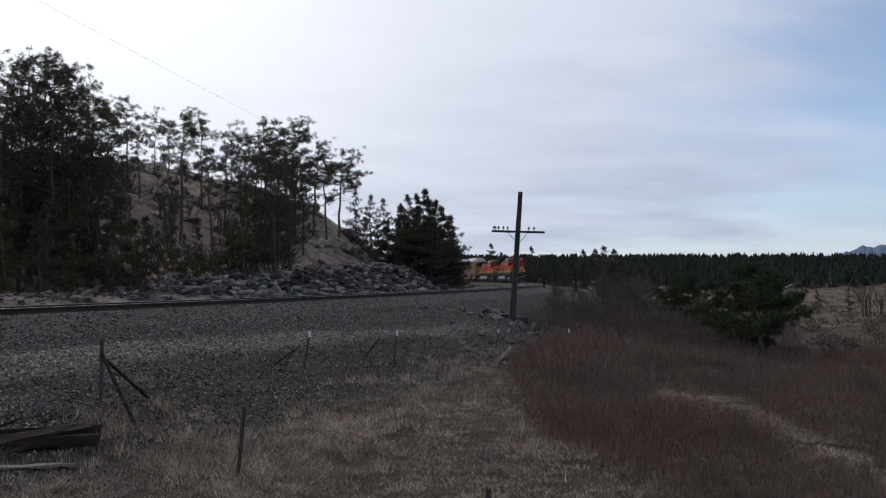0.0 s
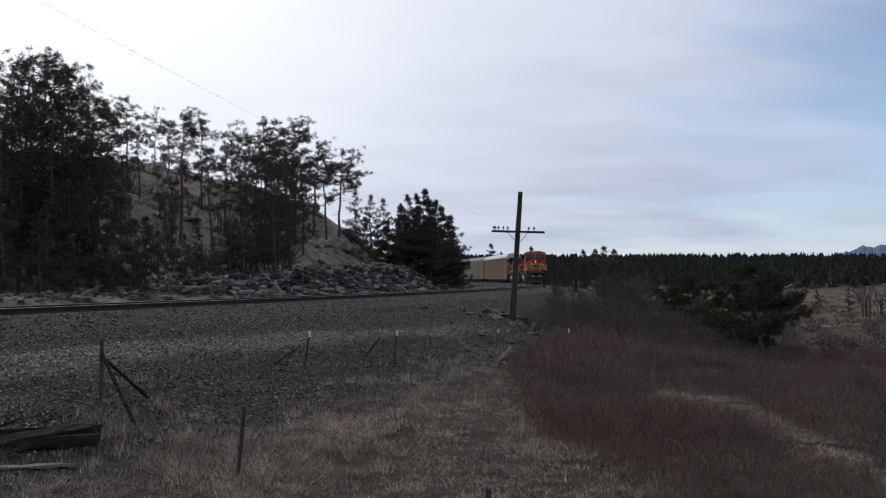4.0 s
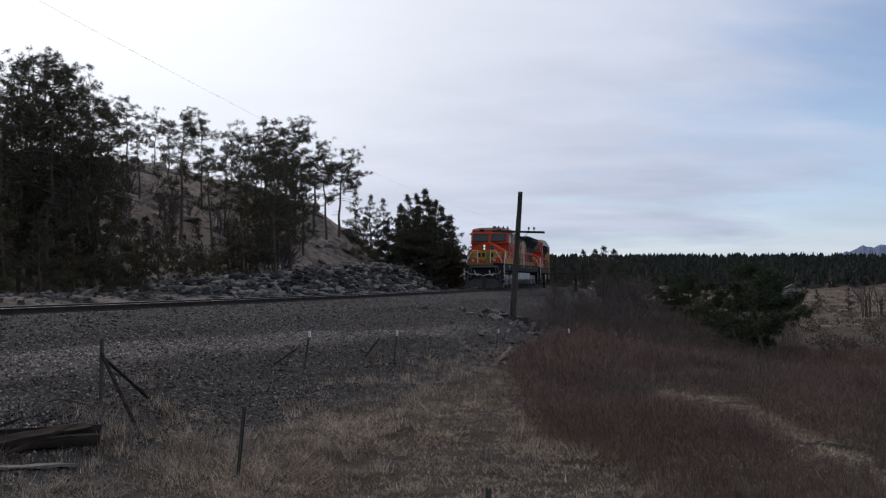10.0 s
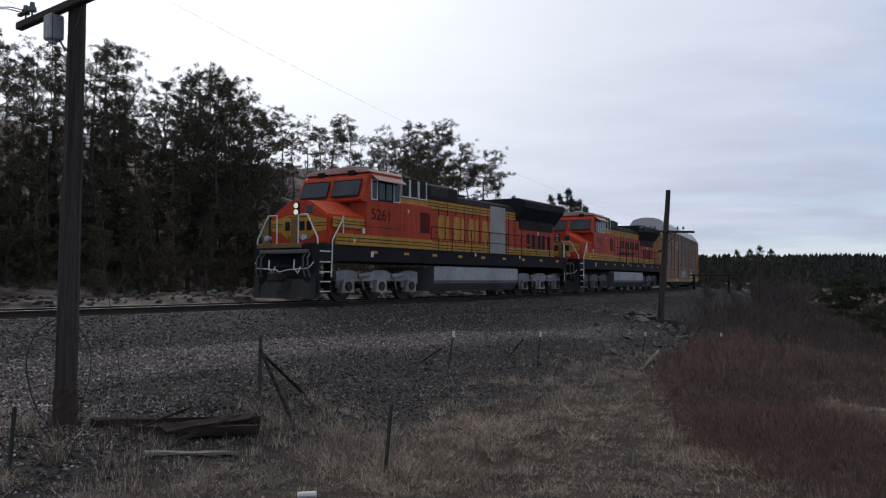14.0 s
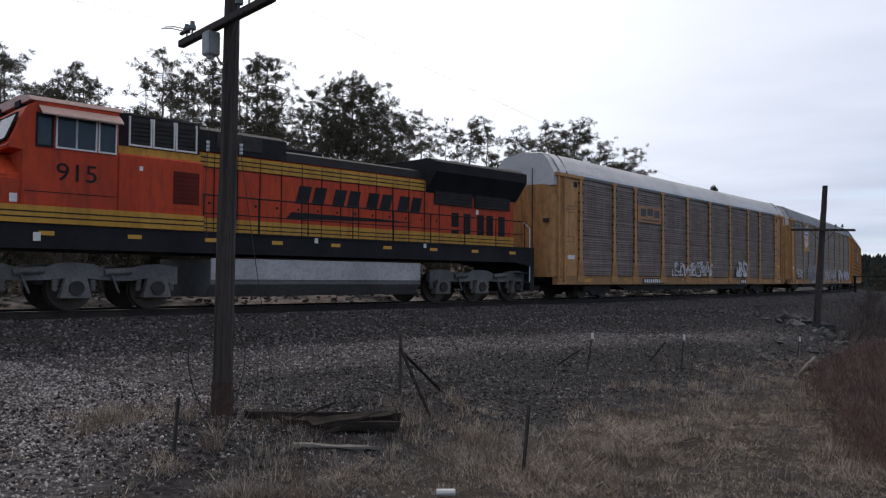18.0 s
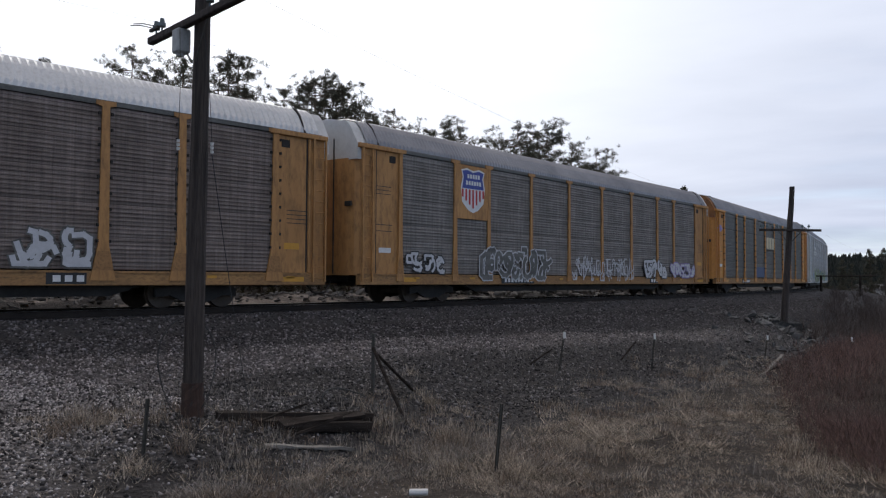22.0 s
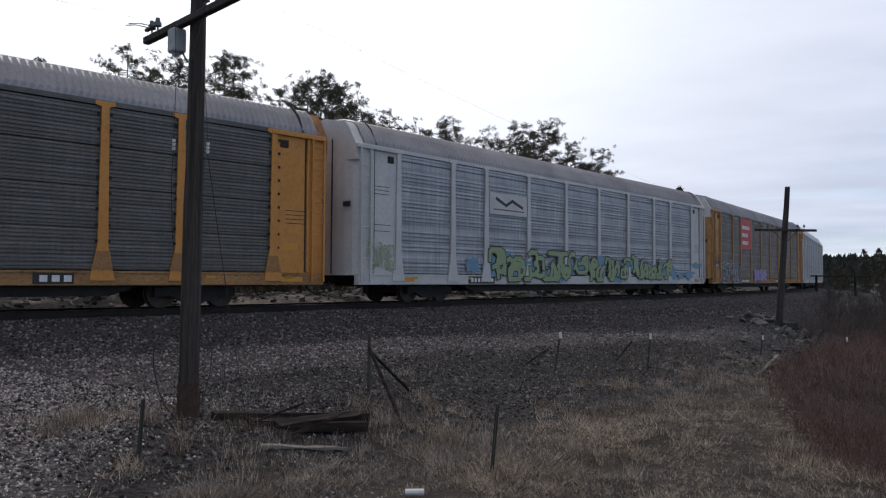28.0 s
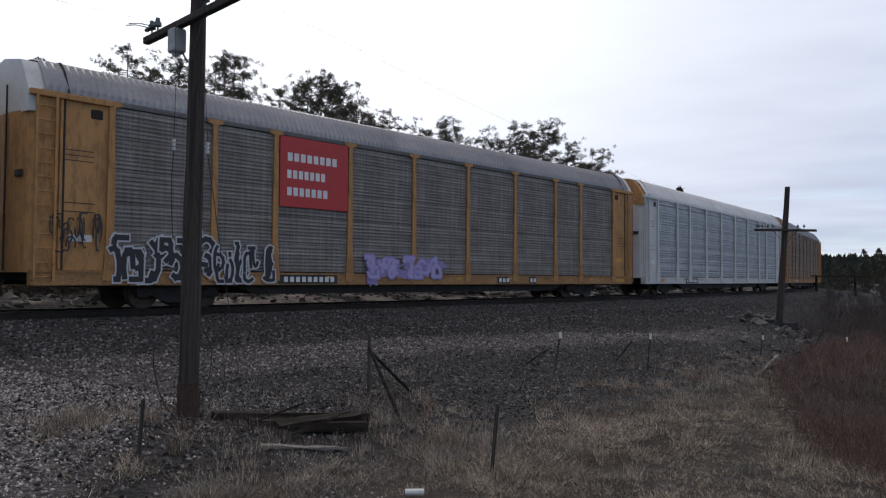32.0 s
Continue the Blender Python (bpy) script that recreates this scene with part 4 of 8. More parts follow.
def twig_shapes(rng, n, h):
    """Small leafless shrubs of flat forking twigs, as loose triangles."""
    out = []
    for _ in range(n):
        V = []

        def limb(p, d, ln, w, lev):
            q = p + d * ln
            t = np.cross(d, rng.normal(0, 1, 3)); t /= np.linalg.norm(t) + 1e-9
            V.extend([p - t * w, p + t * w, q])
            if lev:
                for _ in range(3):
                    e = d + rng.normal(0, 0.38, 3); e[2] += 0.15
                    e /= np.linalg.norm(e)
                    limb(p + d * ln * rng.uniform(0.35, 0.85), e, ln * rng.uniform(0.55, 0.85), w * 0.7, lev - 1)
        for _ in range(6):
            d = np.array([rng.normal(0, 0.42), rng.normal(0, 0.42), 1.0]); d /= np.linalg.norm(d)
            limb(np.array([rng.normal(0, 0.13), rng.normal(0, 0.13), -0.03]), d, h * rng.uniform(0.4, 0.7), 0.006, 2)
        out.append(np.array(V))
    return out


def strew(rng, shapes, x, y, z, size):
    Vs = []
    a = rng.random(x.size) * 6.283
    k = rng.integers(len(shapes), size=x.size)
    for i in range(x.size):
        c, s = math.cos(a[i]) * size[i], math.sin(a[i]) * size[i]
        V = shapes[k[i]]
        Vs.append(np.stack([V[:, 0] * c - V[:, 1] * s + x[i], V[:, 0] * s + V[:, 1] * c + y[i], V[:, 2] * size[i] + z[i]], axis=1))
    return np.concatenate(Vs)


def brush_line(y):
    """The near edge of the thicket."""
    return np.interp(y, [6.0, 8.4, 11.3, 14.7, 20.2, 25.7, 33.0], [1.9, 1.85, 1.5, 1.35, 1.6, 3.2, 5.0])


def clearing(x, y):
    """A strip of pale grass inside the thicket."""
    return np.abs(x - 4.75 - 0.5 * lump(x, y, 3.0)) < (0.75 + 0.6 * lump(x, y, 1.4)) * sstep(7.5, 9.5, y) * sstep(19.0, 15, y)


def build_grass():
    rng = np.random.default_rng(31)
    # matted dry grass: low clumps of lying and standing blades over dark soil
    n = 52000
    rr, az = 4.4 + 32 * rng.random(n) ** 1.7, np.radians(rng.uniform(-52, 38, n))
    x, y = np.sin(az) * rr, np.cos(az) * rr
    s, d = to_track(x, y)
    v = x + 0.55 * y - 0.5 + 0.8 * lump(x, y, 1.7)
    g = lump(x, y, 2.3) + 0.7 * lump(x + 30, y, 0.8) + 0.5 * lump(x, y + 70, 0.33)
    foot = 12.6 - 2.4 * sstep(-8, 14, s) + 1.3 * lump(x, y, 3.0) + 0.6 * rng.normal(0, 1, n)
    keep = (d > foot) & (g > -0.95 + 0.8 * (v < 0.3) - 0.6 * (x > -1.0)) & ((v > -1.9) | (rng.random(n) < 0.05)) & ((x < brush_line(y) + 0.6) | (rng.random(n) < 0.75)) & (lump(x + 11, y, 0.34) + 0.6 * lump(x, y + 7, 0.15) > -0.38)
    x, y, g = x[keep], y[keep], g[keep]
    tone = lump(x + 3, y + 8, 3.3) + 0.6 * lump(x, y + 20, 1.1) + 0.35 * rng.normal(0, 1, x.size)
    warm = sstep(-4.2, -1.0, x) * sstep(16.5, 12.0, y)
    h = (0.025 + 0.06 * np.clip(g + 0.5, 0, 1.6)) * rng.uniform(0.5, 1.5, x.size)
    z = ground_z(x, y)
    tone = tone + 1.2 * clearing(x, y)
    pale, brown = tone > 0.20 - 0.75 * warm, tone < -0.85
    for m, mat, label in ((pale, STRAW, "short matted straw-coloured dry grass"), (brown, STRAW_BROWN, "short red-brown dry grass in patches"), (~pale & ~brown, STRAW_GREY, "short grey withered grass over dark soil")):
        V = blades(rng, x[m], y[m], z[m], h[m], 0.006, 1.25, 22, rng.uniform(0.03, 0.085, int(m.sum())))
        tagged(new("dry_grass", tri_mesh("dry_grass", V, mat)), label, "grass", kind="stuff")
    # taller tufts on the bank, round the pole, the timbers and the corner post
    n = 500
    rr, az = 6 + 26 * rng.random(n), np.radians(rng.uniform(-46, 8, n))
    x, y = np.sin(az) * rr, np.cos(az) * rr
    s, d = to_track(x, y)
    keep = (d > 10.6 + 0.8 * rng.normal(0, 1, n)) & (d < 16) & (lump(x, y, 2.2) > 0.15) & (x + 0.55 * y - 0.5 > -1.0)
    x, y = x[keep], y[keep]
    for cx, cy, sx, sy, m in ((-6.75, 7.3, 0.22, 0.25, 30), (-7.2, 8.0, 0.4, 0.4, 22), (-6.0, 8.0, 0.5, 0.3, 8), (-5.2, 7.9, 0.6, 0.4, 20), (-4.6, 9.2, 0.8, 0.5, 12), (-3.2, 9.9, 0.45, 0.5, 70), (-4.1, 10.6, 0.4, 0.4, 34), (-4.2, 12.2, 0.5, 0.5, 26), (-4.4, 7.4, 0.6, 0.5, 26), (-1.37, 16.2, 0.35, 0.4, 26), (-0.5, 14.9, 0.6, 0.6, 40), (-1.6, 12.9, 0.7, 0.5, 34), (0.44, 13.6, 0.6, 0.9, 40), (0.2, 18.5, 0.8, 1.0, 40), (-2.0, 16.0, 0.8, 0.8, 14), (-1.5, 9.2, 0.7, 0.8, 30), (0.9, 16.5, 0.5, 1.5, 40), (1.2, 10.0, 0.4, 1.2, 30)):
        x, y = np.append(x, rng.normal(cx, sx, m)), np.append(y, rng.normal(cy, sy, m))
    z = ground_z(x, y)
    tall = 0.07 + 0.22 * rng.random(x.size) ** 2.2
    pick = rng.random(x.size)
    for m, mat in ((pick < 0.5, STRAW), ((pick >= 0.5) & (pick < 0.8), STRAW_BROWN), (pick >= 0.8, STRAW_GREY)):
        V = blades(rng, x[m], y[m], z[m], tall[m], 0.0036, 0.42, 44, np.full(int(m.sum()), 0.075))
        tagged(new("grass_tuft", tri_mesh("grass_tuft", V, mat)), "tall tufts of dry bunchgrass on the bank", "grass", kind="stuff")
    # dry weed stalks standing singly on the bank
    n = 900
    s, d = rng.uniform(-30, 4, n), rng.uniform(8.6, 13.5, n)
    x, y = on_track(s, d)
    keep = (lump(x + 17, y, 2.6) > -0.05) & (y > 5)
    x, y = x[keep], y[keep]
    V = blades(rng, x, y, ground_z(x, y), 0.12 + 0.3 * rng.random(x.size) ** 2, 0.004, 0.3, 5, np.full(x.size, 0.03))
    tagged(new("weed_stalks", tri_mesh("weed_stalks", V, STRAW_GREY)), "thin dry weed stalks standing on the bank", "weeds", kind="stuff")
    # red-brown leafless brush in the hollow
    shapes = twig_shapes(rng, 9, 0.62)
    n = 17000
    rr, az = 6 + 44 * rng.random(n) ** 1.35, np.radians(rng.uniform(1, 40, n))
    x, y = np.sin(az) * rr, np.cos(az) * rr
    s, d = to_track(x, y)
    clear = clearing(x, y)
    keep = (x > brush_line(y) + 0.3 * lump(x, y, 2.0) + 0.15 * rng.normal(0, 1, n)) & (d > 11.5) & ~clear & (lump(x + 5, y, 2.1) + 0.5 * lump(x, y, 0.8) > -0.6)
    x, y = x[keep], y[keep]
    size = (0.70 + 0.34 * lump(x, y, 2.7)) * (0.55 + 0.6 * sstep(7, 18, np.hypot(x, y))) * rng.uniform(0.6, 1.35, x.size)
    red = lump(x + 2, y + 6, 4.2) + 0.6 * lump(x, y, 1.3) + 0.4 * rng.normal(0, 1, x.size) > -0.35
    for m, mat, label in ((red, RED_STEM, "knee-high thicket of red-brown leafless stems"), (~red, BROWN_STEM, "knee-high thicket of grey-brown leafless stems")):
        tagged(new("brush", tri_mesh("brush", strew(rng, shapes, x[m], y[m], ground_z(x[m], y[m]), size[m]), mat)), label, "brush", kind="stuff")
    # grey scrub scattered over the hill and the bank by the second pole
    n = 2000
    s, e = rng.uniform(-45, 95, n), rng.uniform(9.5, 55, n)
    x, y = on_track(s, -e)
    keep = lump(x, y, 6.0) > 0.0
    x, y = x[keep], y[keep]
    V1 = strew(rng, shapes, x, y, ground_z(x, y), rng.uniform(0.6, 1.8, x.size))
    n = 1500
    rr, az = 33 + 60 * rng.random(n), np.radians(rng.uniform(6.5, 24, n))
    x, y = np.sin(az) * rr, np.cos(az) * rr
    s, d = to_track(x, y)
    keep = (d > 7.5) & (d < 38)
    x, y = x[keep], y[keep]
    V2 = strew(rng, shapes, x, y, ground_z(x, y), rng.uniform(0.8, 2.0, x.size))
    tagged(new("grey_scrub", tri_mesh("grey_scrub", np.concatenate([V1, V2]), GREY_STEM)), "low grey-brown leafless scrub on the slopes", "scrub", kind="stuff")


build_grass()


def cones(rng, x, y, z, h, w):
    """Far conifers: three ragged open cones each."""
    Vs = []
    n = x.size
    for lev, (z0, z1, k) in enumerate(((0.05, 0.55, 1.0), (0.3, 0.8, 0.72), (0.58, 1.0, 0.42))):
        tip = np.stack([x + rng.normal(0, 0.05, n) * h, y, z + h * z1], axis=1)
        m = 6
        a0 = rng.random(n) * 6.283
        ring = []
        for q in range(m):
            a = a0 + 6.283 * q / m
            r = w * k * rng.uniform(0.55, 1.25, n)
            ring.append(np.stack([x + np.cos(a) * r, y + np.sin(a) * r, z + h * (z0 + rng.uniform(-0.06, 0.08, n))], axis=1))
        for q in range(m):
            Vs.append(np.stack([ring[q], ring[(q + 1) % m], tip], axis=1))
    return np.concatenate(Vs).reshape(-1, 3)


def build_far_woods():
    rng = np.random.default_rng(77)
    n = 9000
    rr, az = 300 + 1100 * rng.random(n) ** 1.7, np.radians(rng.uniform(-2, 42, n))
    x, y = np.sin(az) * rr, np.cos(az) * rr
    keep = (y - 0.06 * x + 60 * lump(x, y, 160.0)) > 350
    x, y = x[keep], y[keep]
    h = rng.uniform(3, 8, x.size)
    V = cones(rng, x, y, ground_z(x, y), h, h * rng.uniform(0.3, 0.5, x.size))
    tagged(new("far_woods", tri_mesh("far_woods", V, FAR_LEAF)), "distant dark pine forest on low hills", "forest", kind="stuff")
    n = 420
    rr, az = 55 + 290 * rng.random(n) ** 1.3, np.radians(rng.uniform(20, 40, n))
    x, y = np.sin(az) * rr, np.cos(az) * rr
    C = np.stack([np.repeat(x, 9) + rng.normal(0, 0.5, n * 9), np.repeat(y, 9) + rng.normal(0, 0.5, n * 9), np.repeat(ground_z(x, y), 9) + rng.uniform(0.05, 0.45, n * 9)], axis=1)
    V = tuft(rng, C, 0.35, 0.07, 14)
    tagged(new("meadow_shrubs", tri_mesh("meadow_shrubs", V, BROWN_STEM)), "scattered low shrubs on the tan meadow", "shrubs", kind="stuff")


build_far_woods()


def build_mountains():
    # the blue haze of distance is put into the ridge's base colour
    rock = surf("far_mountain", (0.11, 0.15, 0.24), (0.16, 0.20, 0.30), 0.004, 1.0, 0, 0.0, 0.02, 0.3, c=(0.34, 0.40, 0.52), spec=0.0)
    V, F = [], []
    n = 130
    for i in range(n + 1):
        az = 22 + 26 * i / n
        crest = 108 + 75 * sstep(25.0, 30.5, az) + 9 * math.sin(az * 2.3 + 0.6) + 6 * math.sin(az * 5.9) + 3 * math.sin(az * 13.1) - 130 * max(0, 25.0 - az) / 2
        for dist, z in ((4050, -10), (4250, crest * 0.55 + 9 * math.sin(az * 9)), (4450, crest), (4700, -10)):
            x, y = at_ray(az, dist)
            V.append((x, y, z))
    for i in range(n):
        for k in range(3):
            a = i * 4 + k
            F.append((a, a + 1, a + 5, a + 4))
    tagged(new("backdrop_mountains", mesh_of("backdrop_mountains", V, F, rock)), "hazy blue mountain ridge on the horizon", "mountains", kind="structure")


build_mountains()

# ---------------------------------------------------------------- the train: +x is forward, +y the camera's side, z from the rails
STEEL_DARK = surf("dark_steel", (0.022, 0.020, 0.019), (0.045, 0.04, 0.037), 3, 0.8, 0.2, 0.2, 30)
WHEEL_STEEL = surf("wheel_steel", (0.06, 0.045, 0.036), (0.11, 0.085, 0.068), 4, 0.7, 0.5, 0.2, 30)
YELLOW = surf("rack_yellow", (0.38, 0.185, 0.060), (0.50, 0.262, 0.092), 0.7, 0.65, 0, 0.1, 7, 0.85, c=(0.17, 0.092, 0.04), stretch=(1, 1, 0.35))
SILL_GRIME = surf("grimy_sill", (0.27, 0.145, 0.06), (0.44, 0.235, 0.085), 0.9, 0.75, 0, 0.15, 8, 0.8, c=(0.09, 0.055, 0.035), stretch=(1, 1, 2.5))
RUSTY_FOOT = surf("rusty_foot", (0.26, 0.13, 0.05), (0.38, 0.20, 0.075), 3, 0.75, 0, 0.2, 14, 0.7, c=(0.10, 0.055, 0.035))
ORANGE_RACK = surf("rack_orange", (0.52, 0.22, 0.04), (0.60, 0.27, 0.06), 0.7, 0.6, 0, 0.1, 9, 0.5, c=(0.26, 0.12, 0.04))
WHITE_RACK = surf("rack_white", (0.47, 0.47, 0.465), (0.60, 0.60, 0.59), 0.7, 0.6, 0, 0.1, 9, 0.4, c=(0.36, 0.34, 0.31))
ROOF_ZINC = surf("zinc_roof", (0.18, 0.188, 0.212), (0.28, 0.288, 0.312), 0.6, 0.5, 0.35, 0.1, 12, 0.4, c=(0.15, 0.15, 0.155))
ROOF_WHITE = surf("pale_roof", (0.52, 0.53, 0.54), (0.66, 0.67, 0.68), 0.6, 0.5, 0.3, 0.1, 12, 0.4, c=(0.34, 0.34, 0.34))
SCREEN_BROWN = surf("weathered_panel", (0.155, 0.126, 0.112), (0.26, 0.215, 0.194), 0.8, 0.75, 0.0, 0.1, 14, 0.5, c=(0.13, 0.092, 0.072), stretch=(1, 1, 2.2), spec=0.25)
SCREEN_GREY = surf("grey_panel", (0.185, 0.168, 0.155), (0.30, 0.276, 0.258), 0.8, 0.7, 0.1, 0.1, 14, 0.5, c=(0.12, 0.108, 0.098), stretch=(1, 1, 2.2), spec=0.3)
SCREEN_DARK = surf("dark_panel", (0.125, 0.12, 0.11), (0.18, 0.174, 0.162), 0.8, 0.55, 0.4, 0.1, 14, 0.5, c=(0.045, 0.045, 0.045), stretch=(1, 1, 2.2))
SCREEN_SILVER = surf("silver_panel", (0.32, 0.335, 0.36), (0.48, 0.495, 0.52), 0.8, 0.5, 0.35, 0.1, 14, 0.4, c=(0.28, 0.28, 0.29), stretch=(1, 1, 2.2))


def perforate(m, lo, run=0.32):
    """Rows of small holes and seams over a panel's paint."""
    nt = m.node_tree
    N, L = nt.nodes.new, nt.links.new
    bs = nt.nodes["Principled BSDF"]
    src = bs.inputs["Base Color"].links[0].from_socket
    co, mp = N("ShaderNodeTexCoord"), N("ShaderNodeMapping")
    mp.inputs["Rotation"].default_value = (radians(90), 0, 0)
    L(co.outputs["Object"], mp.inputs["Vector"])
    br = N("ShaderNodeTexBrick")
    br.offset = 0.0
    br.inputs["Scale"].default_value = 1.0
    br.inputs["Brick Width"].default_value, br.inputs["Row Height"].default_value = 0.24, 0.131
    br.inputs["Mortar Size"].default_value, br.inputs["Mortar Smooth"].default_value = 0.018, 0.5
    L(mp.outputs[0], br.inputs["Vector"])
    mx = N("ShaderNodeMix"); mx.data_type = "RGBA"; mx.blend_type = "MULTIPLY"
    mx.inputs["B"].default_value = (lo, lo, lo, 1)
    L(br.outputs["Fac"], mx.inputs["Factor"]); L(src, mx.inputs["A"])
    wv = N("ShaderNodeTexNoise"); wv.inputs["Scale"].default_value = 1.0; wv.inputs["Detail"].default_value = 2
    st = N("ShaderNodeMapping"); st.inputs["Scale"].default_value = (0.05, 1, 5.5)
    L(co.outputs["Object"], st.inputs["Vector"]); L(st.outputs[0], wv.inputs["Vector"])
    rg = N("ShaderNodeMapRange"); rg.inputs["From Min"].default_value, rg.inputs["From Max"].default_value, rg.inputs["To Min"].default_value, rg.inputs["To Max"].default_value = 0.35, 0.65, 0.72, 1.2
    hs = N("ShaderNodeHueSaturation")
    L(wv.outputs["Fac"], rg.inputs["Value"]); L(rg.outputs[0], hs.inputs["Value"]); L(mx.outputs["Result"], hs.inputs["Color"])
    # pale and dark runs of water down the sheet
    rn = N("ShaderNodeTexNoise"); rn.inputs["Scale"].default_value = 1.0; rn.inputs["Detail"].default_value = 4; rn.inputs["Roughness"].default_value = 0.7
    rm = N("ShaderNodeMapping"); rm.inputs["Scale"].default_value = (9.0, 1, 0.45)
    L(co.outputs["Object"], rm.inputs["Vector"]); L(rm.outputs[0], rn.inputs["Vector"])
    rr = N("ShaderNodeMapRange"); rr.inputs["From Min"].default_value, rr.inputs["From Max"].default_value, rr.inputs["To Min"].default_value, rr.inputs["To Max"].default_value = 0.3, 0.7, 1 - run, 1 + run
    h2 = N("ShaderNodeHueSaturation")
    L(rn.outputs["Fac"], rr.inputs["Value"]); L(rr.outputs[0], h2.inputs["Value"]); L(hs.outputs["Color"], h2.inputs["Color"])
    L(h2.outputs["Color"], bs.inputs["Base Color"])


for _m in (SCREEN_BROWN, SCREEN_GREY):
    perforate(_m, 0.90, 0.26)
perforate(SCREEN_SILVER, 0.86, 0.24)
perforate(SCREEN_DARK, 0.93, 0.12)
GRAPH_DARK = plain("paint_black", (0.02, 0.02, 0.022), 0.5)
GRAPH_WHITE = plain("paint_white", (0.62, 0.62, 0.62), 0.55)
RED_SIGN = plain("paint_red", (0.42, 0.035, 0.035), 0.55)
BLUE_SIGN = plain("paint_blue", (0.04, 0.06, 0.27), 0.5)
PURPLE = plain("paint_purple", (0.25, 0.2, 0.42), 0.55)
GREEN_P = plain("paint_green", (0.24, 0.31, 0.17), 0.55)
CYAN_P = plain("paint_cyan", (0.13, 0.25, 0.36), 0.55)
REFLECT_Y = plain("reflector_yellow", (0.52, 0.26, 0.03), 0.5)

CAR_LEN, LOCO_LEN = 28.4, 22.3
AXLES = []            # every wheelset that turns: (object, base pose, radius)


def wheelset(parent, x, z_r, gauge=0.755):
    """Two wheels on an axle."""
    bm = BM()
    for s in (-1, 1):
        disc(bm, 0, s * (gauge - 0.06), s * (gauge + 0.075), 0, z_r, 22)
        disc(bm, 0, s * (gauge - 0.085), s * (gauge - 0.055), 0, z_r + 0.03, 22)
        disc(bm, 0, s * (gauge + 0.07), s * (gauge + 0.13), 0, 0.13, 10)
        for k in range(3):
            a = k * 2.094
            disc(bm, math.cos(a) * z_r * 0.6, s * (gauge + 0.07), s * (gauge + 0.085), math.sin(a) * z_r * 0.6, 0.05, 6)
    disc(bm, 0, -gauge, gauge, 0, 0.09, 10)
    m = pose(x, 0, z_r + 0.002)
    ob = part("wheelset", bm, WHEEL_STEEL, parent, m=m)
    AXLES.append((ob, x, z_r))
    return ob


def freight_truck(car, x):
    bm = BM()
    for s in (-1, 1):
        prism(bm, [(-1.15, 0.30), (-1.15, 0.52), (-0.75, 0.58), (-0.35, 0.75), (0.35, 0.75), (0.75, 0.58), (1.15, 0.52), (1.15, 0.30), (0.75, 0.34), (0.35, 0.16), (-0.35, 0.16), (-0.75, 0.34)], s * 0.93, s * 1.08)
        for q in (-0.16, 0.0, 0.16):
            rod(bm, (q, s * 1.0, 0.20), (q, s * 1.0, 0.62), 0.055, 0.055, 8)
    box(bm, -0.22, 0.22, -1.0, 1.0, 0.5, 0.78)
    t = part("truck", bm, STEEL_DARK, car, "dark four-wheel freight truck", pose(x, 0, 0))
    for q in (-0.86, 0.86):
        wheelset(t, q, 0.40)
    return t


def coupler(car, x, sgn, z=0.82):
    bm = BM()
    box(bm, min(x - 0.5 * sgn, x + 0.25 * sgn), max(x - 0.5 * sgn, x + 0.25 * sgn), -0.09, 0.09, z - 0.1, z + 0.1, 0.02)
    box(bm, min(x + 0.1 * sgn, x + 0.55 * sgn), max(x + 0.1 * sgn, x + 0.55 * sgn), -0.17, 0.17, z - 0.16, z + 0.16, 0.05)
    tube(bm, [(x - 0.1 * sgn, 0.3, z - 0.1), (x + 0.2 * sgn, 0.34, z - 0.45), (x + 0.55 * sgn, 0.3, z - 0.5)], 0.03)
    part("coupler", bm, STEEL_DARK, car)


POSTS = (0.0, 0.065, 0.168, 0.24, 0.343, 0.448, 0.552, 0.657, 0.76, 0.832, 0.935, 1.0)
HALF = 13.6          # half the length of a rack body
WIDE = 1.50           # half its width


def panel_mesh(w, z0, z1, mat, groups, boards=False):
    """A sheet ribbed along the car, in stacked boards."""
    V, F = [], []
    gh = (z1 - z0) / groups
    prof = []
    if boards:
        # four wide boards of fine corrugation with open gaps between them
        for g in range(groups):
            a = z0 + g * gh
            prof += [(-0.06, a), (-0.06, a + 0.025), (0.03, a + 0.03)]
            for k in range(10):
                b = a + 0.04 + (gh - 0.07) * k / 10
                st = (gh - 0.07) / 10
                prof += [(0.03, b), (0.03, b + st * 0.4), (0.048, b + st * 0.55), (0.048, b + st * 0.9)]
            prof += [(0.03, a + gh - 0.02), (-0.06, a + gh - 0.015)]
        groups = 0
    for g in range(groups):
        a = z0 + g * gh
        prof += [(0.012, a + 0.01), (0.026, a + 0.022)]
        ribs = 7
        for k in range(ribs):
            if k in (3, 4) and groups == 4:
                continue
            b = a + 0.04 + (gh - 0.08) * k / ribs
            st = (gh - 0.08) / ribs
            up = 0.058 if groups == 4 else 0.043
            prof += [(0.026, b), (0.026, b + st * 0.4), (up, b + st * 0.55), (up, b + st * 0.85), (0.026, b + st * 0.97)]
        prof += [(0.026, a + gh - 0.022), (0.012, a + gh - 0.01)]
    n = len(prof)
    for x in (-w / 2, w / 2):
        for o, z in prof:
            V.append((x, o, z))
    for i in range(n - 1):
        F.append((i, i + 1, i + 1 + n, i + n))
    return mesh_of("side_panel", V, F, mat)


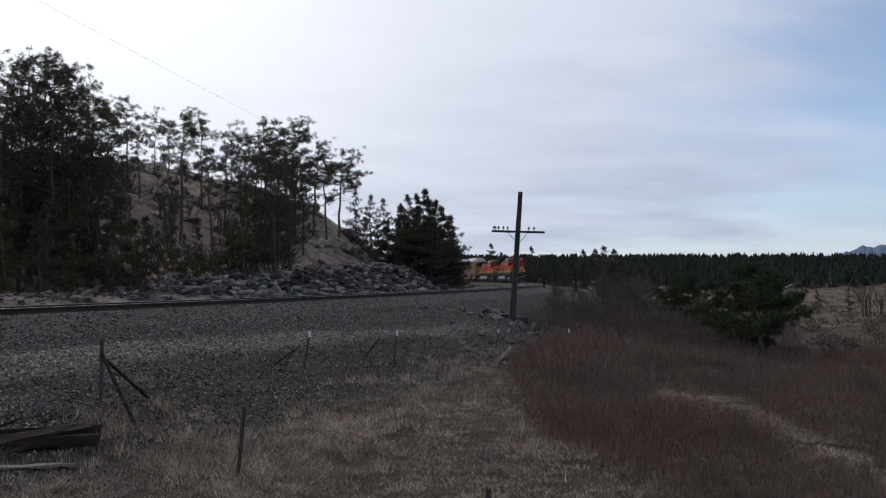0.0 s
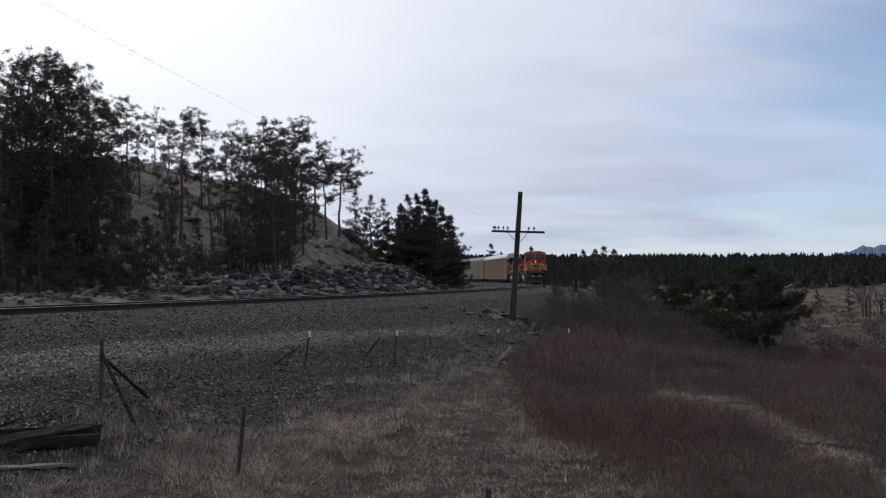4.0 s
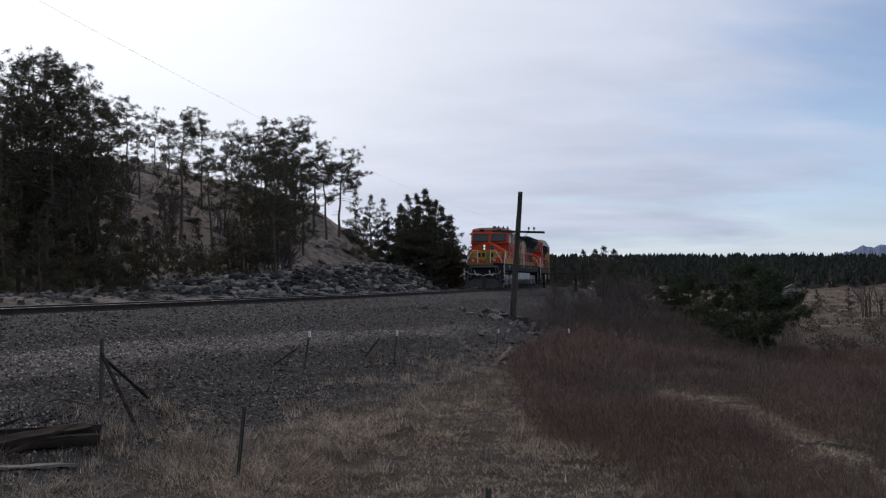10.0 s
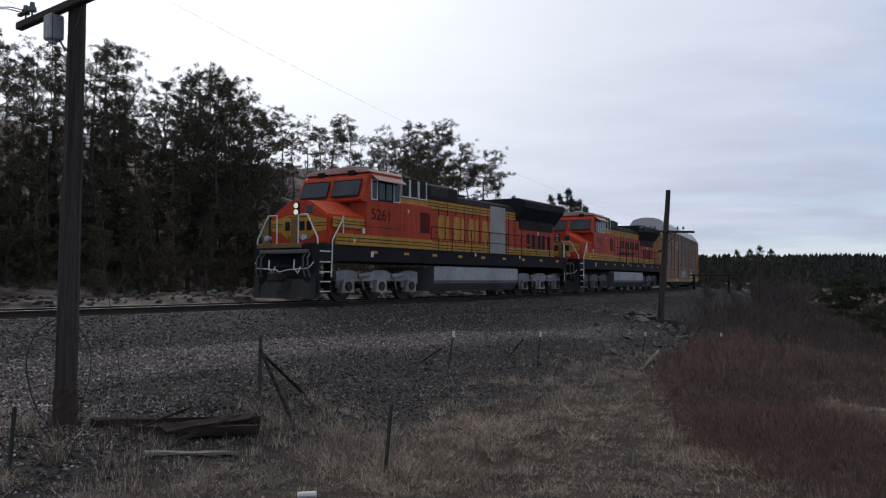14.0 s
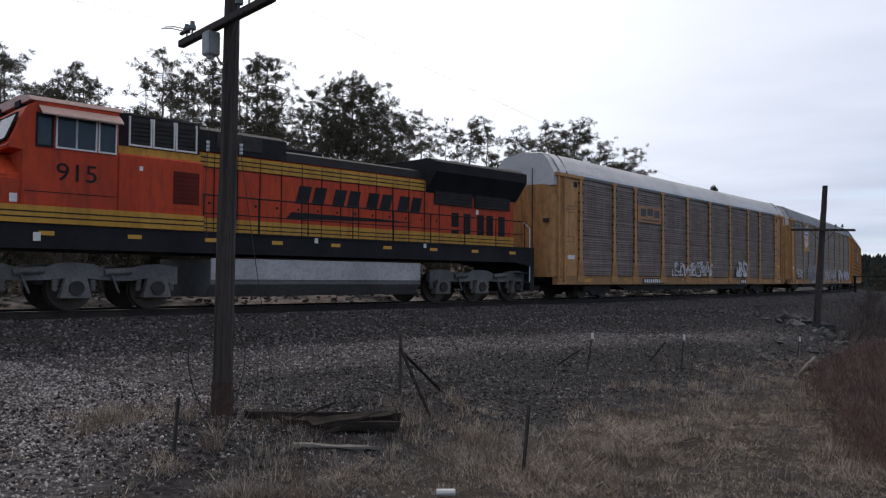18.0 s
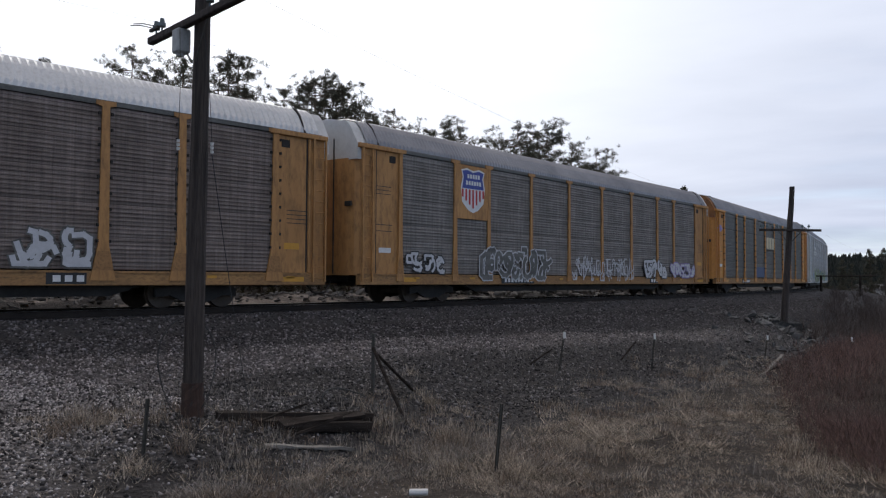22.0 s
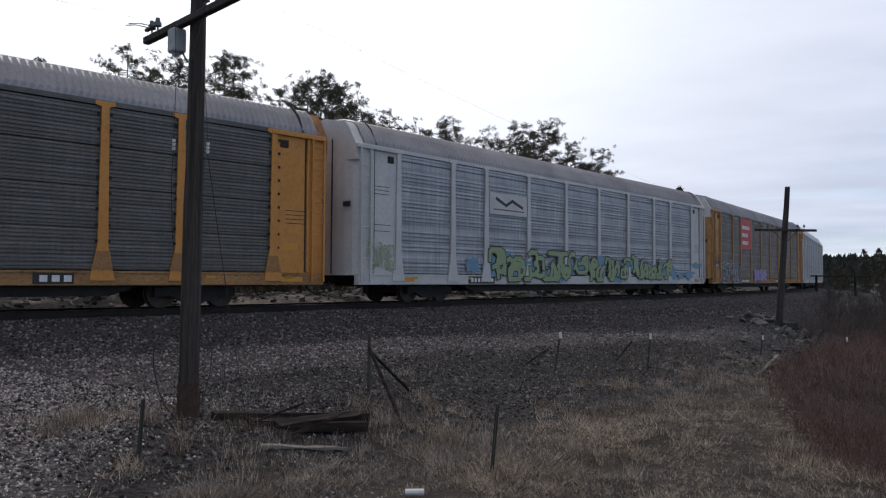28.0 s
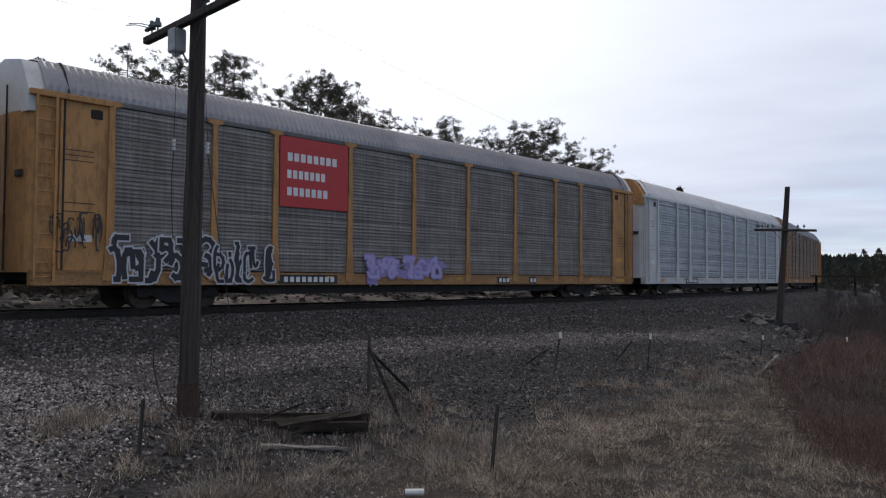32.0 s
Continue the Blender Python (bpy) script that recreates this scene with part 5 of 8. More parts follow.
def roof_mesh(mat):
    V, F = [], []
    prof = [(-1.50, 4.98), (-1.44, 5.12), (-1.18, 5.48), (-0.95, 5.66), (-0.5, 5.76), (0, 5.79), (0.5, 5.76), (0.95, 5.66), (1.18, 5.48), (1.44, 5.12), (1.50, 4.98)]
    n, m = len(prof), 300
    for i in range(m + 1):
        x = -HALF + 0.25 + (2 * HALF - 0.5) * i / m
        k = 0.036 if i % 2 else 0.0
        for j, (y, z) in enumerate(prof):
            q = k if 0 < j < n - 1 else 0
            V.append((x, y * (1 + q * 0.5), 4.98 + (z - 4.98) * 1.16 + q))
    for i in range(m):
        for j in range(n - 1):
            a = i * n + j
            F.append((a, a + n, a + n + 1, a + 1))
    return mesh_of("roof", V, F, mat)


def decal(car, name, pts_list, mat, y, label="", parent=None):
    """Flat painted shapes on the camera's side: outlines of (x, z) pairs, each a hair above the last."""
    V, F = [], []
    for k, pts in enumerate(pts_list):
        o = len(V)
        V += [(x, y + 0.00012 * k, z) for x, z in pts]
        F.append(tuple(range(o, o + len(pts))))
    ob = share(name, mesh_of(name, V, F, mat), parent or car, label=label)
    if len(pts_list) > 1:
        tagged(ob, kind="stuff")
    return ob


def blob(rnd, x, z, w, h, n=14, wob=0.12, flat=2.6):
    """A puffy letter-like outline."""
    out = []
    for k in range(n):
        a = 6.283 * k / n
        c, s = math.cos(a), math.sin(a)
        r = (abs(c) ** flat + abs(s) ** flat) ** (-1 / flat) * rnd.uniform(1 - wob, 1 + wob)
        out.append((x + c * w / 2 * r, z + s * h / 2 * r))
    return out


def bars(x, z, w, h, n, gap=0.3):
    """A row of n plain bars that stands for writing."""
    out, step = [], w / n
    for k in range(n):
        a = x + k * step
        b = a + step * (1 - gap)
        out.append([(a, z), (b, z), (b, z + h), (a, z + h)])
    return out


def at_u(u):
    """Place along a wagon from the share of its length behind the front end."""
    return HALF - u * 2 * HALF


def quad(u0, u1, z0, z1):
    a, b = at_u(u1), at_u(u0)
    return [(a, z0), (b, z0), (b, z1), (a, z1)]


def stroke(pts, w):
    """A painted stroke of width w along a line, as quads."""
    out = []
    for (x0, z0), (x1, z1) in zip(pts, pts[1:]):
        dx, dz = x1 - x0, z1 - z0
        ln = math.hypot(dx, dz) + 1e-6
        nx, nz = -dz / ln * w / 2, dx / ln * w / 2
        ex, ez = dx / ln * w * 0.4, dz / ln * w * 0.4
        out.append([(x0 - ex + nx, z0 - ez + nz), (x0 - ex - nx, z0 - ez - nz), (x1 + ex - nx, z1 + ez - nz), (x1 + ex + nx, z1 + ez + nz)])
    return out


def squiggle(rnd, cx, z0, w, h):
    """Curved, knotted lines of one sprayed form that is no letter."""
    out = []
    for _ in range(5):
        x, z = cx + rnd.uniform(-0.4, 0.4) * w, z0 + rnd.uniform(0.15, 0.85) * h
        rx, rz = rnd.uniform(0.15, 0.42) * w, rnd.uniform(0.18, 0.45) * h
        a0, turn = rnd.uniform(0, 6.283), rnd.choice((-1, 1)) * rnd.uniform(1.8, 4.2)
        line = []
        for k in range(7):
            a = a0 + turn * k / 6
            line.append((min(max(x + rx * math.cos(a), cx - w * 0.55), cx + w * 0.55), min(max(z + rz * math.sin(a), z0 + 0.06 * h), z0 + h * 0.95)))
        out.append(line)
    return out


def graffiti(car, u0, u1, z0, z1, n, fill, edge, seed, style="puffy"):
    """Sprayed shapes that stand for unreadable tags, in a row."""
    rnd = random.Random(seed)
    x0, x1 = at_u(u1), at_u(u0)
    w = (x1 - x0) / n
    for k in range(n):
        A, B = [], []
        cx, hh = x0 + w * (k + 0.5), (z1 - z0) * rnd.uniform(0.82, 1.0)
        fat = min(0.20 * w, 0.15 * hh) if style == "puffy" else min(0.09, 0.12 * w)
        for line in squiggle(rnd, cx, z0 + rnd.uniform(0, 0.08) * hh, w * 1.1, hh):
            A += stroke(line, fat + (0.085 if style == "puffy" else 0.0))
            B += stroke(line, fat)
        up = WIDE + 0.0540 + 0.009 * (k % 2)
        if style == "puffy":
            g = decal(car, "graffiti_letter", A, edge, up, "sprayed graffiti letter on the lower side")
            decal(car, "graffiti_fill", B, fill, up + 0.005, parent=g)
        else:
            decal(car, "graffiti_letter", B, fill, up, "thin sprayed tag on the side")


def cloud(car, u0, u1, z0, z1, n, mat, seed):
    """A sprayed patch of colour behind the tags."""
    rnd = random.Random(seed)
    out = []
    for k in range(n):
        u = u0 + (u1 - u0) * (k + rnd.random()) / n
        out.append(blob(rnd, at_u(u), rnd.uniform(z0, z1), rnd.uniform(0.5, 1.4), rnd.uniform(0.25, 0.7), 22, 0.3, 2.2))
    for k, o in enumerate(out):
        decal(car, "paint_patch", [o], mat, WIDE + 0.0440 + 0.0003 * k, "sprayed colour patch")


def sign_board(car, u0, u1, z0, z1, mat, label):
    bm = BM()
    box(bm, at_u(u1), at_u(u0), WIDE - 0.02, WIDE + 0.035, z0, z1, 0.008)
    return part("sign_board", bm, mat, car, label)


def plates(car, seed, spots):
    """Small stencilled plates on the sill, their writing as bars."""
    for u, w, n in spots:
        x = at_u(u)
        p = decal(car, "plate", [[(x - w / 2, 0.635), (x + w / 2, 0.635), (x + w / 2, 0.90), (x - w / 2, 0.90)]], GRAPH_DARK, WIDE + 0.014, "black stencil plate")
        decal(car, "plate_writing", bars(x - w * 0.44, 0.69, w * 0.88, 0.15, n, 0.35), GRAPH_WHITE, WIDE + 0.018, parent=p)
    rnd = random.Random(seed)
    for u in (0.09, 0.2, 0.31, 0.42, 0.53, 0.64, 0.75, 0.86, 0.95):
        decal(car, "reflector", [quad(u, u + 0.01, 0.79, 0.86)], REFLECT_Y, WIDE + 0.016)
    decal(car, "warning_plate", [quad(0.947, 0.966, 1.62, 1.80)], REFLECT_Y, WIDE - 0.012, "small yellow warning plate")
    decal(car, "notice_plate", [quad(0.030, 0.050, 1.62, 1.78)], GRAPH_WHITE, WIDE - 0.012, "small white notice plate")
    decal(car, "side_reflector", [quad(0.944, 0.972, 0.70, 0.84)], REFLECT_Y, WIDE + 0.016, "orange reflector on the sill")
    decal(car, "side_reflector", [quad(0.072, 0.094, 0.70, 0.84)], REFLECT_Y, WIDE + 0.016, "orange reflector on the sill")
    decal(car, "data_panel", [quad(0.022, 0.05, z, z + 0.02) for z in (3.72, 3.60, 3.48)] + [quad(0.02, 0.052, 2.30, 2.32), quad(0.02, 0.052, 2.50, 2.52)], GRAPH_DARK, WIDE - 0.014, "faint stencilled notes on the end bay")
    decal(car, "data_panel", [quad(0.95, 0.978, z, z + 0.02) for z in (2.72, 2.60, 2.48, 2.36)], GRAPH_DARK, WIDE - 0.014)


def autorack(name, label, frame_mat, panel_mat, roof_mat, cap_mat, groups=5, sill_mat=None, boards=False, slim=False):
    car = tagged(empty(name), label, "railway wagon", "autorack wagons of the train")
    # deck and sills
    bm = BM()
    box(bm, -HALF, HALF, -1.25, 1.25, 0.92, 1.02)
    prism(bm, [(-13.2, 0.95), (13.2, 0.95), (13.2, 0.72), (8.2, 0.66), (7.2, 0.36), (-7.2, 0.36), (-8.2, 0.66), (-13.2, 0.72)], -0.55, 0.55)
    for sgn in (1, -1):
        prism(bm, [(-8.4, 0.92), (8.4, 0.92), (8.4, 0.66), (7.4, 0.34), (-7.4, 0.34), (-8.4, 0.66)], sgn * 1.05, sgn * 1.17)
        box(bm, -13.3, 13.3, sgn * 1.0, sgn * 1.3, 0.62, 0.92)
    for k in range(13):
        x = -12 + k * 2
        if abs(abs(x) - 9.75) > 1.5:
            box(bm, x - 0.06, x + 0.06, -1.25, 1.25, 0.55, 0.92)
    part("underframe", bm, STEEL_DARK, car)
    for sgn in (1, -1):
        bm = BM()
        box(bm, -HALF, HALF, sgn * 1.30, sgn * (WIDE + 0.01), 0.60, 0.94, 0.015)
        box(bm, -HALF, HALF, sgn * 1.34, sgn * (WIDE + 0.035), 0.90, 0.95)
        part("side_sill", bm, sill_mat or (frame_mat if frame_mat is WHITE_RACK else SILL_GRIME), car, "grimy side sill")
        # strip under the roof, coloured dark for the shadow there except on silver-panelled wagons
        bm = BM()
        box(bm, -HALF + 0.15, HALF - 0.15, sgn * 1.40, sgn * (WIDE + 0.02), 4.90, 5.02)
        part("top_rail", bm, SCREEN_DARK if panel_mat is not SCREEN_SILVER else frame_mat, car)
    cache = {}
    for sgn in (1, -1):
        for a, b in zip(POSTS[1:-2], POSTS[2:-1]):
            w = round((b - a) * 2 * HALF, 3)
            if w not in cache:
                cache[w] = panel_mesh(w, 0.97, 4.90, panel_mat, groups, boards)
            share("side_panel", cache[w], car, pose(HALF - (a + b) * HALF, sgn * (WIDE - 0.06), 0, 0, 0, 0 if sgn > 0 else 180))
    bm = BM()
    a, b, c = (0.17, 0.10, 0.07) if slim else (0.30, 0.13, 0.09)
    prism(bm, [(-a, 0.72), (a, 0.72), (b, 1.55), (c, 4.86), (0.24, 4.90), (0.24, 5.0), (-0.24, 5.0), (-0.24, 4.90), (-c, 4.86), (-b, 1.55)], -0.05, 0.0)
    post = bpy.data.meshes.new("side_post")
    bm.to_mesh(post); bm.free(); post.materials.append(frame_mat)
    bm = BM()
    prism(bm, [(-a + 0.05, 0.96), (a - 0.05, 0.96), (b, 1.42), (-b, 1.42)], -0.01, 0.004)
    box(bm, -0.05, 0.05, 0.004, 0.008, 1.05, 1.18)
    foot = bpy.data.meshes.new("post_foot")
    bm.to_mesh(foot); bm.free(); foot.materials.append(RUSTY_FOOT if frame_mat is not WHITE_RACK else WHITE_RACK)
    bm = BM()
    for k in range(9):
        for q in (-0.15, 0.15):
            box(bm, q - 0.025, q + 0.025, -0.04, 0.012, 1.62 + k * 0.38, 1.69 + k * 0.38)
    bolts = bpy.data.meshes.new("hinge_strip")
    bm.to_mesh(bolts); bm.free(); bolts.materials.append(STEEL_DARK)
    for sgn in (1, -1):
        for u in POSTS[1:-1]:
            sp = share("side_post", post, car, pose(HALF - u * 2 * HALF, sgn * (WIDE + 0.045), 0, 0, 0, 0 if sgn > 0 else 180))
            share("post_foot", foot, sp, label="scuffed steel gusset at the post's foot")
            if frame_mat is not WHITE_RACK and not slim:
                tagged(share("hinge_strip", bolts, sp), kind="stuff")
    # smooth end bays, ladders and end doors
    for end in (1, -1):
        x0, x1 = sorted((end * HALF, end * HALF * (1 - 2 * 0.065)))
        for sgn in (1, -1):
            bm = BM()
            box(bm, x0 + 0.04, x1 - 0.04, sgn * 1.42, sgn * (WIDE - 0.02), 0.94, 4.93, 0.02)
            box(bm, x0 - 0.02, x1 + 0.1, sgn * 1.42, sgn * (WIDE + 0.07), 4.86, 5.0, 0.015)
            bay = part("end_bay", bm, frame_mat, car)
            xd = end * HALF * (1 - 2 * 0.022)
            bm = BM()
            box(bm, xd - 0.035, xd + 0.035, sgn * 1.45, sgn * (WIDE + 0.03), 0.97, 4.86, 0.01)
            part("door_post", bm, frame_mat, bay)
            # a thin dark strip paints the shade of a groove beside the door
            bm = BM()
            xg = xd - end * 0.075
            box(bm, xg - 0.025, xg + 0.025, sgn * 1.45, sgn * (WIDE - 0.012), 0.97, 4.86)
            part("door_gap", bm, STEEL_DARK, bay, "dark strip for the shade of a gap beside the bay's door")
            bm = BM()
            xk = end * HALF * (1 - 2 * 0.052)
            box(bm, xk - 0.14, xk + 0.14, sgn * 1.47, sgn * (WIDE - 0.008), 4.52, 4.74, 0.02)
            part("latch_box", bm, STEEL_DARK, bay, "black latch box high on the end bay")
        for sgn in (1, -1):
            bm = BM()
            xe = end * (HALF - 0.05)
            for q in (0.0, 0.42):
                box(bm, xe - end * q - 0.025, xe - end * q + 0.025, sgn * (WIDE + 0.03), sgn * (WIDE + 0.085), 0.7, 4.9)
            for k in range(13):
                z = 0.8 + k * 0.32
                rod(bm, (xe, sgn * (WIDE + 0.06), z), (xe - end * 0.42, sgn * (WIDE + 0.06), z), 0.014, 0.014, 5)
            part("ladder", bm, frame_mat, car)
        for sgn in (1, -1):
            bm = BM()
            xa = end * HALF
            # a smooth leaf that curves back to the corner
            pts = [(0.015, 0.22), (0.35, 0.215), (0.7, 0.19), (1.0, 0.14), (1.28, 0.06), (1.46, -0.06)]
            for (ya, fa), (yb, fb) in zip(pts, pts[1:]):
                v = [bm.verts.new((xa + end * f, sgn * y, z)) for y, f, z in ((ya, fa, 0.9), (yb, fb, 0.9), (yb, fb, 4.55), (ya, fa, 4.55))]
                bm.faces.new(v)
            bmesh.ops.remove_doubles(bm, verts=list(bm.verts), dist=0.001)
            r = bmesh.ops.extrude_face_region(bm, geom=list(bm.faces))
            bmesh.ops.translate(bm, verts=[g for g in r["geom"] if isinstance(g, bmesh.types.BMVert)], vec=(-end * 0.06, 0, 0))
            bmesh.ops.recalc_face_normals(bm, faces=list(bm.faces))
            leaf = part("end_door", bm, frame_mat, car)
            bm = BM()
            rod(bm, (xa + end * 0.22, sgn * 0.5, 0.95), (xa + end * 0.22, sgn * 0.5, 5.2), 0.022, 0.022, 6)
            part("lock_rod", bm, STEEL_DARK, leaf)
            bm = BM()
            box(bm, xa + end * 0.12, xa + end * 0.20, sgn * 0.98, sgn * 1.26, 3.05, 3.2, 0.01)
            part("handle", bm, STEEL_DARK, leaf, "dark recessed handle")
        bm = BM()
        prism(bm, [(-1.47, 4.5), (1.47, 4.5), (1.46, 5.0), (1.15, 5.53), (0.95, 5.74), (0, 5.91), (-0.95, 5.74), (-1.15, 5.53), (-1.46, 5.0)], end * (HALF + 0.12), end * (HALF - 0.75), "x")
        part("end_cap", bm, cap_mat, car, "pale cap over the end doors")
        bm = BM()
        tube(bm, [(end * (HALF - 0.76), y, z) for y, z in ((-1.49, 4.98), (-1.18, 5.57), (-0.97, 5.79), (0, 5.95), (0.97, 5.79), (1.18, 5.57), (1.49, 4.98))], 0.045, 5)
        part("edge_trim", bm, STEEL_DARK, car, "dark trim over the roof's end")
        coupler(car, end * (HALF + 0.2), end)
    share("roof", roof_mesh(roof_mat), car, label="corrugated galvanised roof")
    for x in (9.75, -9.75):
        freight_truck(car, x)
    bm = BM()
    box(bm, -2.0, -0.6, 0.6, 1.04, 0.35, 0.85, 0.04)
    part("brake_valve", bm, STEEL_DARK, car)
    bm = BM()
    rod(bm, (1.0, 0.8, 0.55), (2.6, 0.8, 0.55), 0.2, 0.2, 12)
    part("air_tank", bm, STEEL_DARK, car)
    return car

ORANGE = surf("loco_orange", (0.42, 0.048, 0.018), (0.55, 0.070, 0.024), 0.8, 0.55, 0, 0.05, 6, 0.85, c=(0.20, 0.038, 0.022), stretch=(1, 1, 0.28), spec=0.2)
LOCO_YELLOW = surf("loco_yellow", (0.46, 0.24, 0.035), (0.56, 0.31, 0.06), 0.8, 0.6, 0, 0.05, 6, 0.7, c=(0.22, 0.12, 0.035), stretch=(1, 1, 0.3), spec=0.2)
LOUVRE_RED = surf("louvre_red", (0.10, 0.012, 0.008), (0.15, 0.02, 0.012), 1.2, 0.7, 0, 0.1, 14, 0.4, c=(0.03, 0.012, 0.01), spec=0.2)
LOCO_BLACK = surf("loco_black", (0.010, 0.010, 0.012), (0.022, 0.022, 0.025), 1.2, 0.8, 0, 0.1, 14, 0.4, c=(0.04, 0.036, 0.032), spec=0.2)
TANK_GREY = surf("tank_grey", (0.30, 0.30, 0.305), (0.44, 0.44, 0.44), 0.9, 0.6, 0.1, 0.1, 10, 0.5, c=(0.12, 0.11, 0.10))
TANK_DARK = surf("tank_grime", (0.10, 0.095, 0.09), (0.15, 0.14, 0.13), 0.9, 0.7, 0.1, 0.1, 10, 0.5)
TRUCK_SILVER = surf("truck_silver", (0.24, 0.232, 0.222), (0.42, 0.41, 0.39), 1.2, 0.65, 0.3, 0.2, 12, 0.6, c=(0.08, 0.07, 0.06))
TRUCK_GREY = surf("truck_grime", (0.10, 0.092, 0.086), (0.19, 0.18, 0.168), 1.2, 0.7, 0.2, 0.2, 12, 0.6, c=(0.05, 0.045, 0.04))
GREY_PATCH = surf("grey_patch", (0.30, 0.29, 0.28), (0.42, 0.40, 0.38), 0.9, 0.7, 0, 0.1, 10, 0.6, c=(0.16, 0.13, 0.11))
PINK_ROOF = surf("faded_roof", (0.40, 0.25, 0.21), (0.52, 0.36, 0.31), 1.0, 0.6, 0, 0.1, 10, 0.4)
RAIL_WHITE = plain("handrail_white", (0.62, 0.61, 0.58), 0.5)
GLASS = surf("cab_glass", (0.02, 0.032, 0.045), (0.035, 0.05, 0.066), 1, 0.12, 0, 0, 20, spec=0.3)
PLOUGH = surf("plough_steel", (0.022, 0.02, 0.019), (0.05, 0.045, 0.042), 2, 0.75, 0.1, 0.2, 14, 0.5)
STEP_BOARD = surf("brown_board", (0.16, 0.095, 0.03), (0.24, 0.145, 0.045), 3, 0.8, 0, 0.2, 14, 0.5)
LAMP = plain("headlamp_lit", (0.9, 0.85, 0.75), 0.3, 0, 0.5)
LAMP_OFF = plain("lamp_lens", (0.35, 0.35, 0.36), 0.2, 0.2)


def writing(owner, name, text, x, z, size, y, mat, label):
    """Plain lettering on the camera's side, centred on x, standing on z."""
    cu = bpy.data.curves.new(name, "FONT")
    cu.body, cu.size, cu.align_x = text, size, "CENTER"
    cu.extrude, cu.resolution_u = 0.002, 6
    ob = new(name, cu)
    me = bpy.data.meshes.new_from_object(ob)
    bpy.data.objects.remove(ob)
    me.transform(Matrix(((-1.22, 0, 0, x), (0, 0, 1, y), (0, 1, 0, z), (0, 0, 0, 1))))
    me.materials.clear()
    me.materials.append(mat)
    return tagged(share(name, me, owner, label=label), kind="stuff")


def loco_truck(loco, x, SILVER):
    bm = BM()
    for s in (-1, 1):
        prism(bm, [(-2.5, 0.62), (-2.5, 1.06), (-2.05, 1.12), (-1.6, 1.10), (-1.2, 0.98), (-0.75, 0.98), (-0.4, 1.10), (0, 1.13), (0.4, 1.10), (0.75, 0.98), (1.2, 0.98), (1.6, 1.10), (2.05, 1.12), (2.5, 1.06), (2.5, 0.70), (1.7, 0.76), (1.3, 0.70), (0.6, 0.72), (0.3, 0.76), (-0.3, 0.76), (-0.6, 0.72), (-1.3, 0.70), (-1.7, 0.76)], s * 0.98, s * 1.16)
    box(bm, -0.4, 0.4, -1.0, 1.0, 0.6, 0.95)
    t = part("truck", bm, SILVER, loco, "grimy six-wheel truck", pose(x, 0, 0))
    for s in (-1, 1):
        for q in (-1.95, 0.0, 1.95):
            bm = BM()
            prism(bm, [(q - 0.36, 0.30), (q + 0.36, 0.30), (q + 0.24, 0.78), (q - 0.24, 0.78)], s * 1.02, s * 1.24)
            part("axle_box", bm, SILVER, t)
            bm = BM()
            disc(bm, q, s * 1.24, s * 1.30, 0.53, 0.17, 14)
            part("axle_cap", bm, STEEL_DARK, t)
            for k in (-0.42, 0.42):
                bm = BM()
                for i in range(5):
                    rod(bm, (q + k, s * 1.08, 0.50 + i * 0.085), (q + k, s * 1.08, 0.55 + i * 0.085), 0.085, 0.085, 8)
                rod(bm, (q + k, s * 1.08, 0.46), (q + k, s * 1.08, 0.95), 0.055, 0.055, 6)
                part("coil_spring", bm, SILVER, t)
        for q in (-1.0, 1.0):
            bm = BM()
            rod(bm, (q - 0.3, s * 1.18, 0.95), (q + 0.35, s * 1.18, 0.9), 0.09, 0.09, 10)
            part("brake_cylinder", bm, SILVER, t)
            bm = BM()
            rod(bm, (q, s * 1.2, 0.42), (q + 0.2, s * 1.22, 0.88), 0.03, 0.03, 6)
            part("brake_hanger", bm, SILVER, t)
    for q in (-1.95, 0.0, 1.95):
        wheelset(t, q, 0.53)
    return t


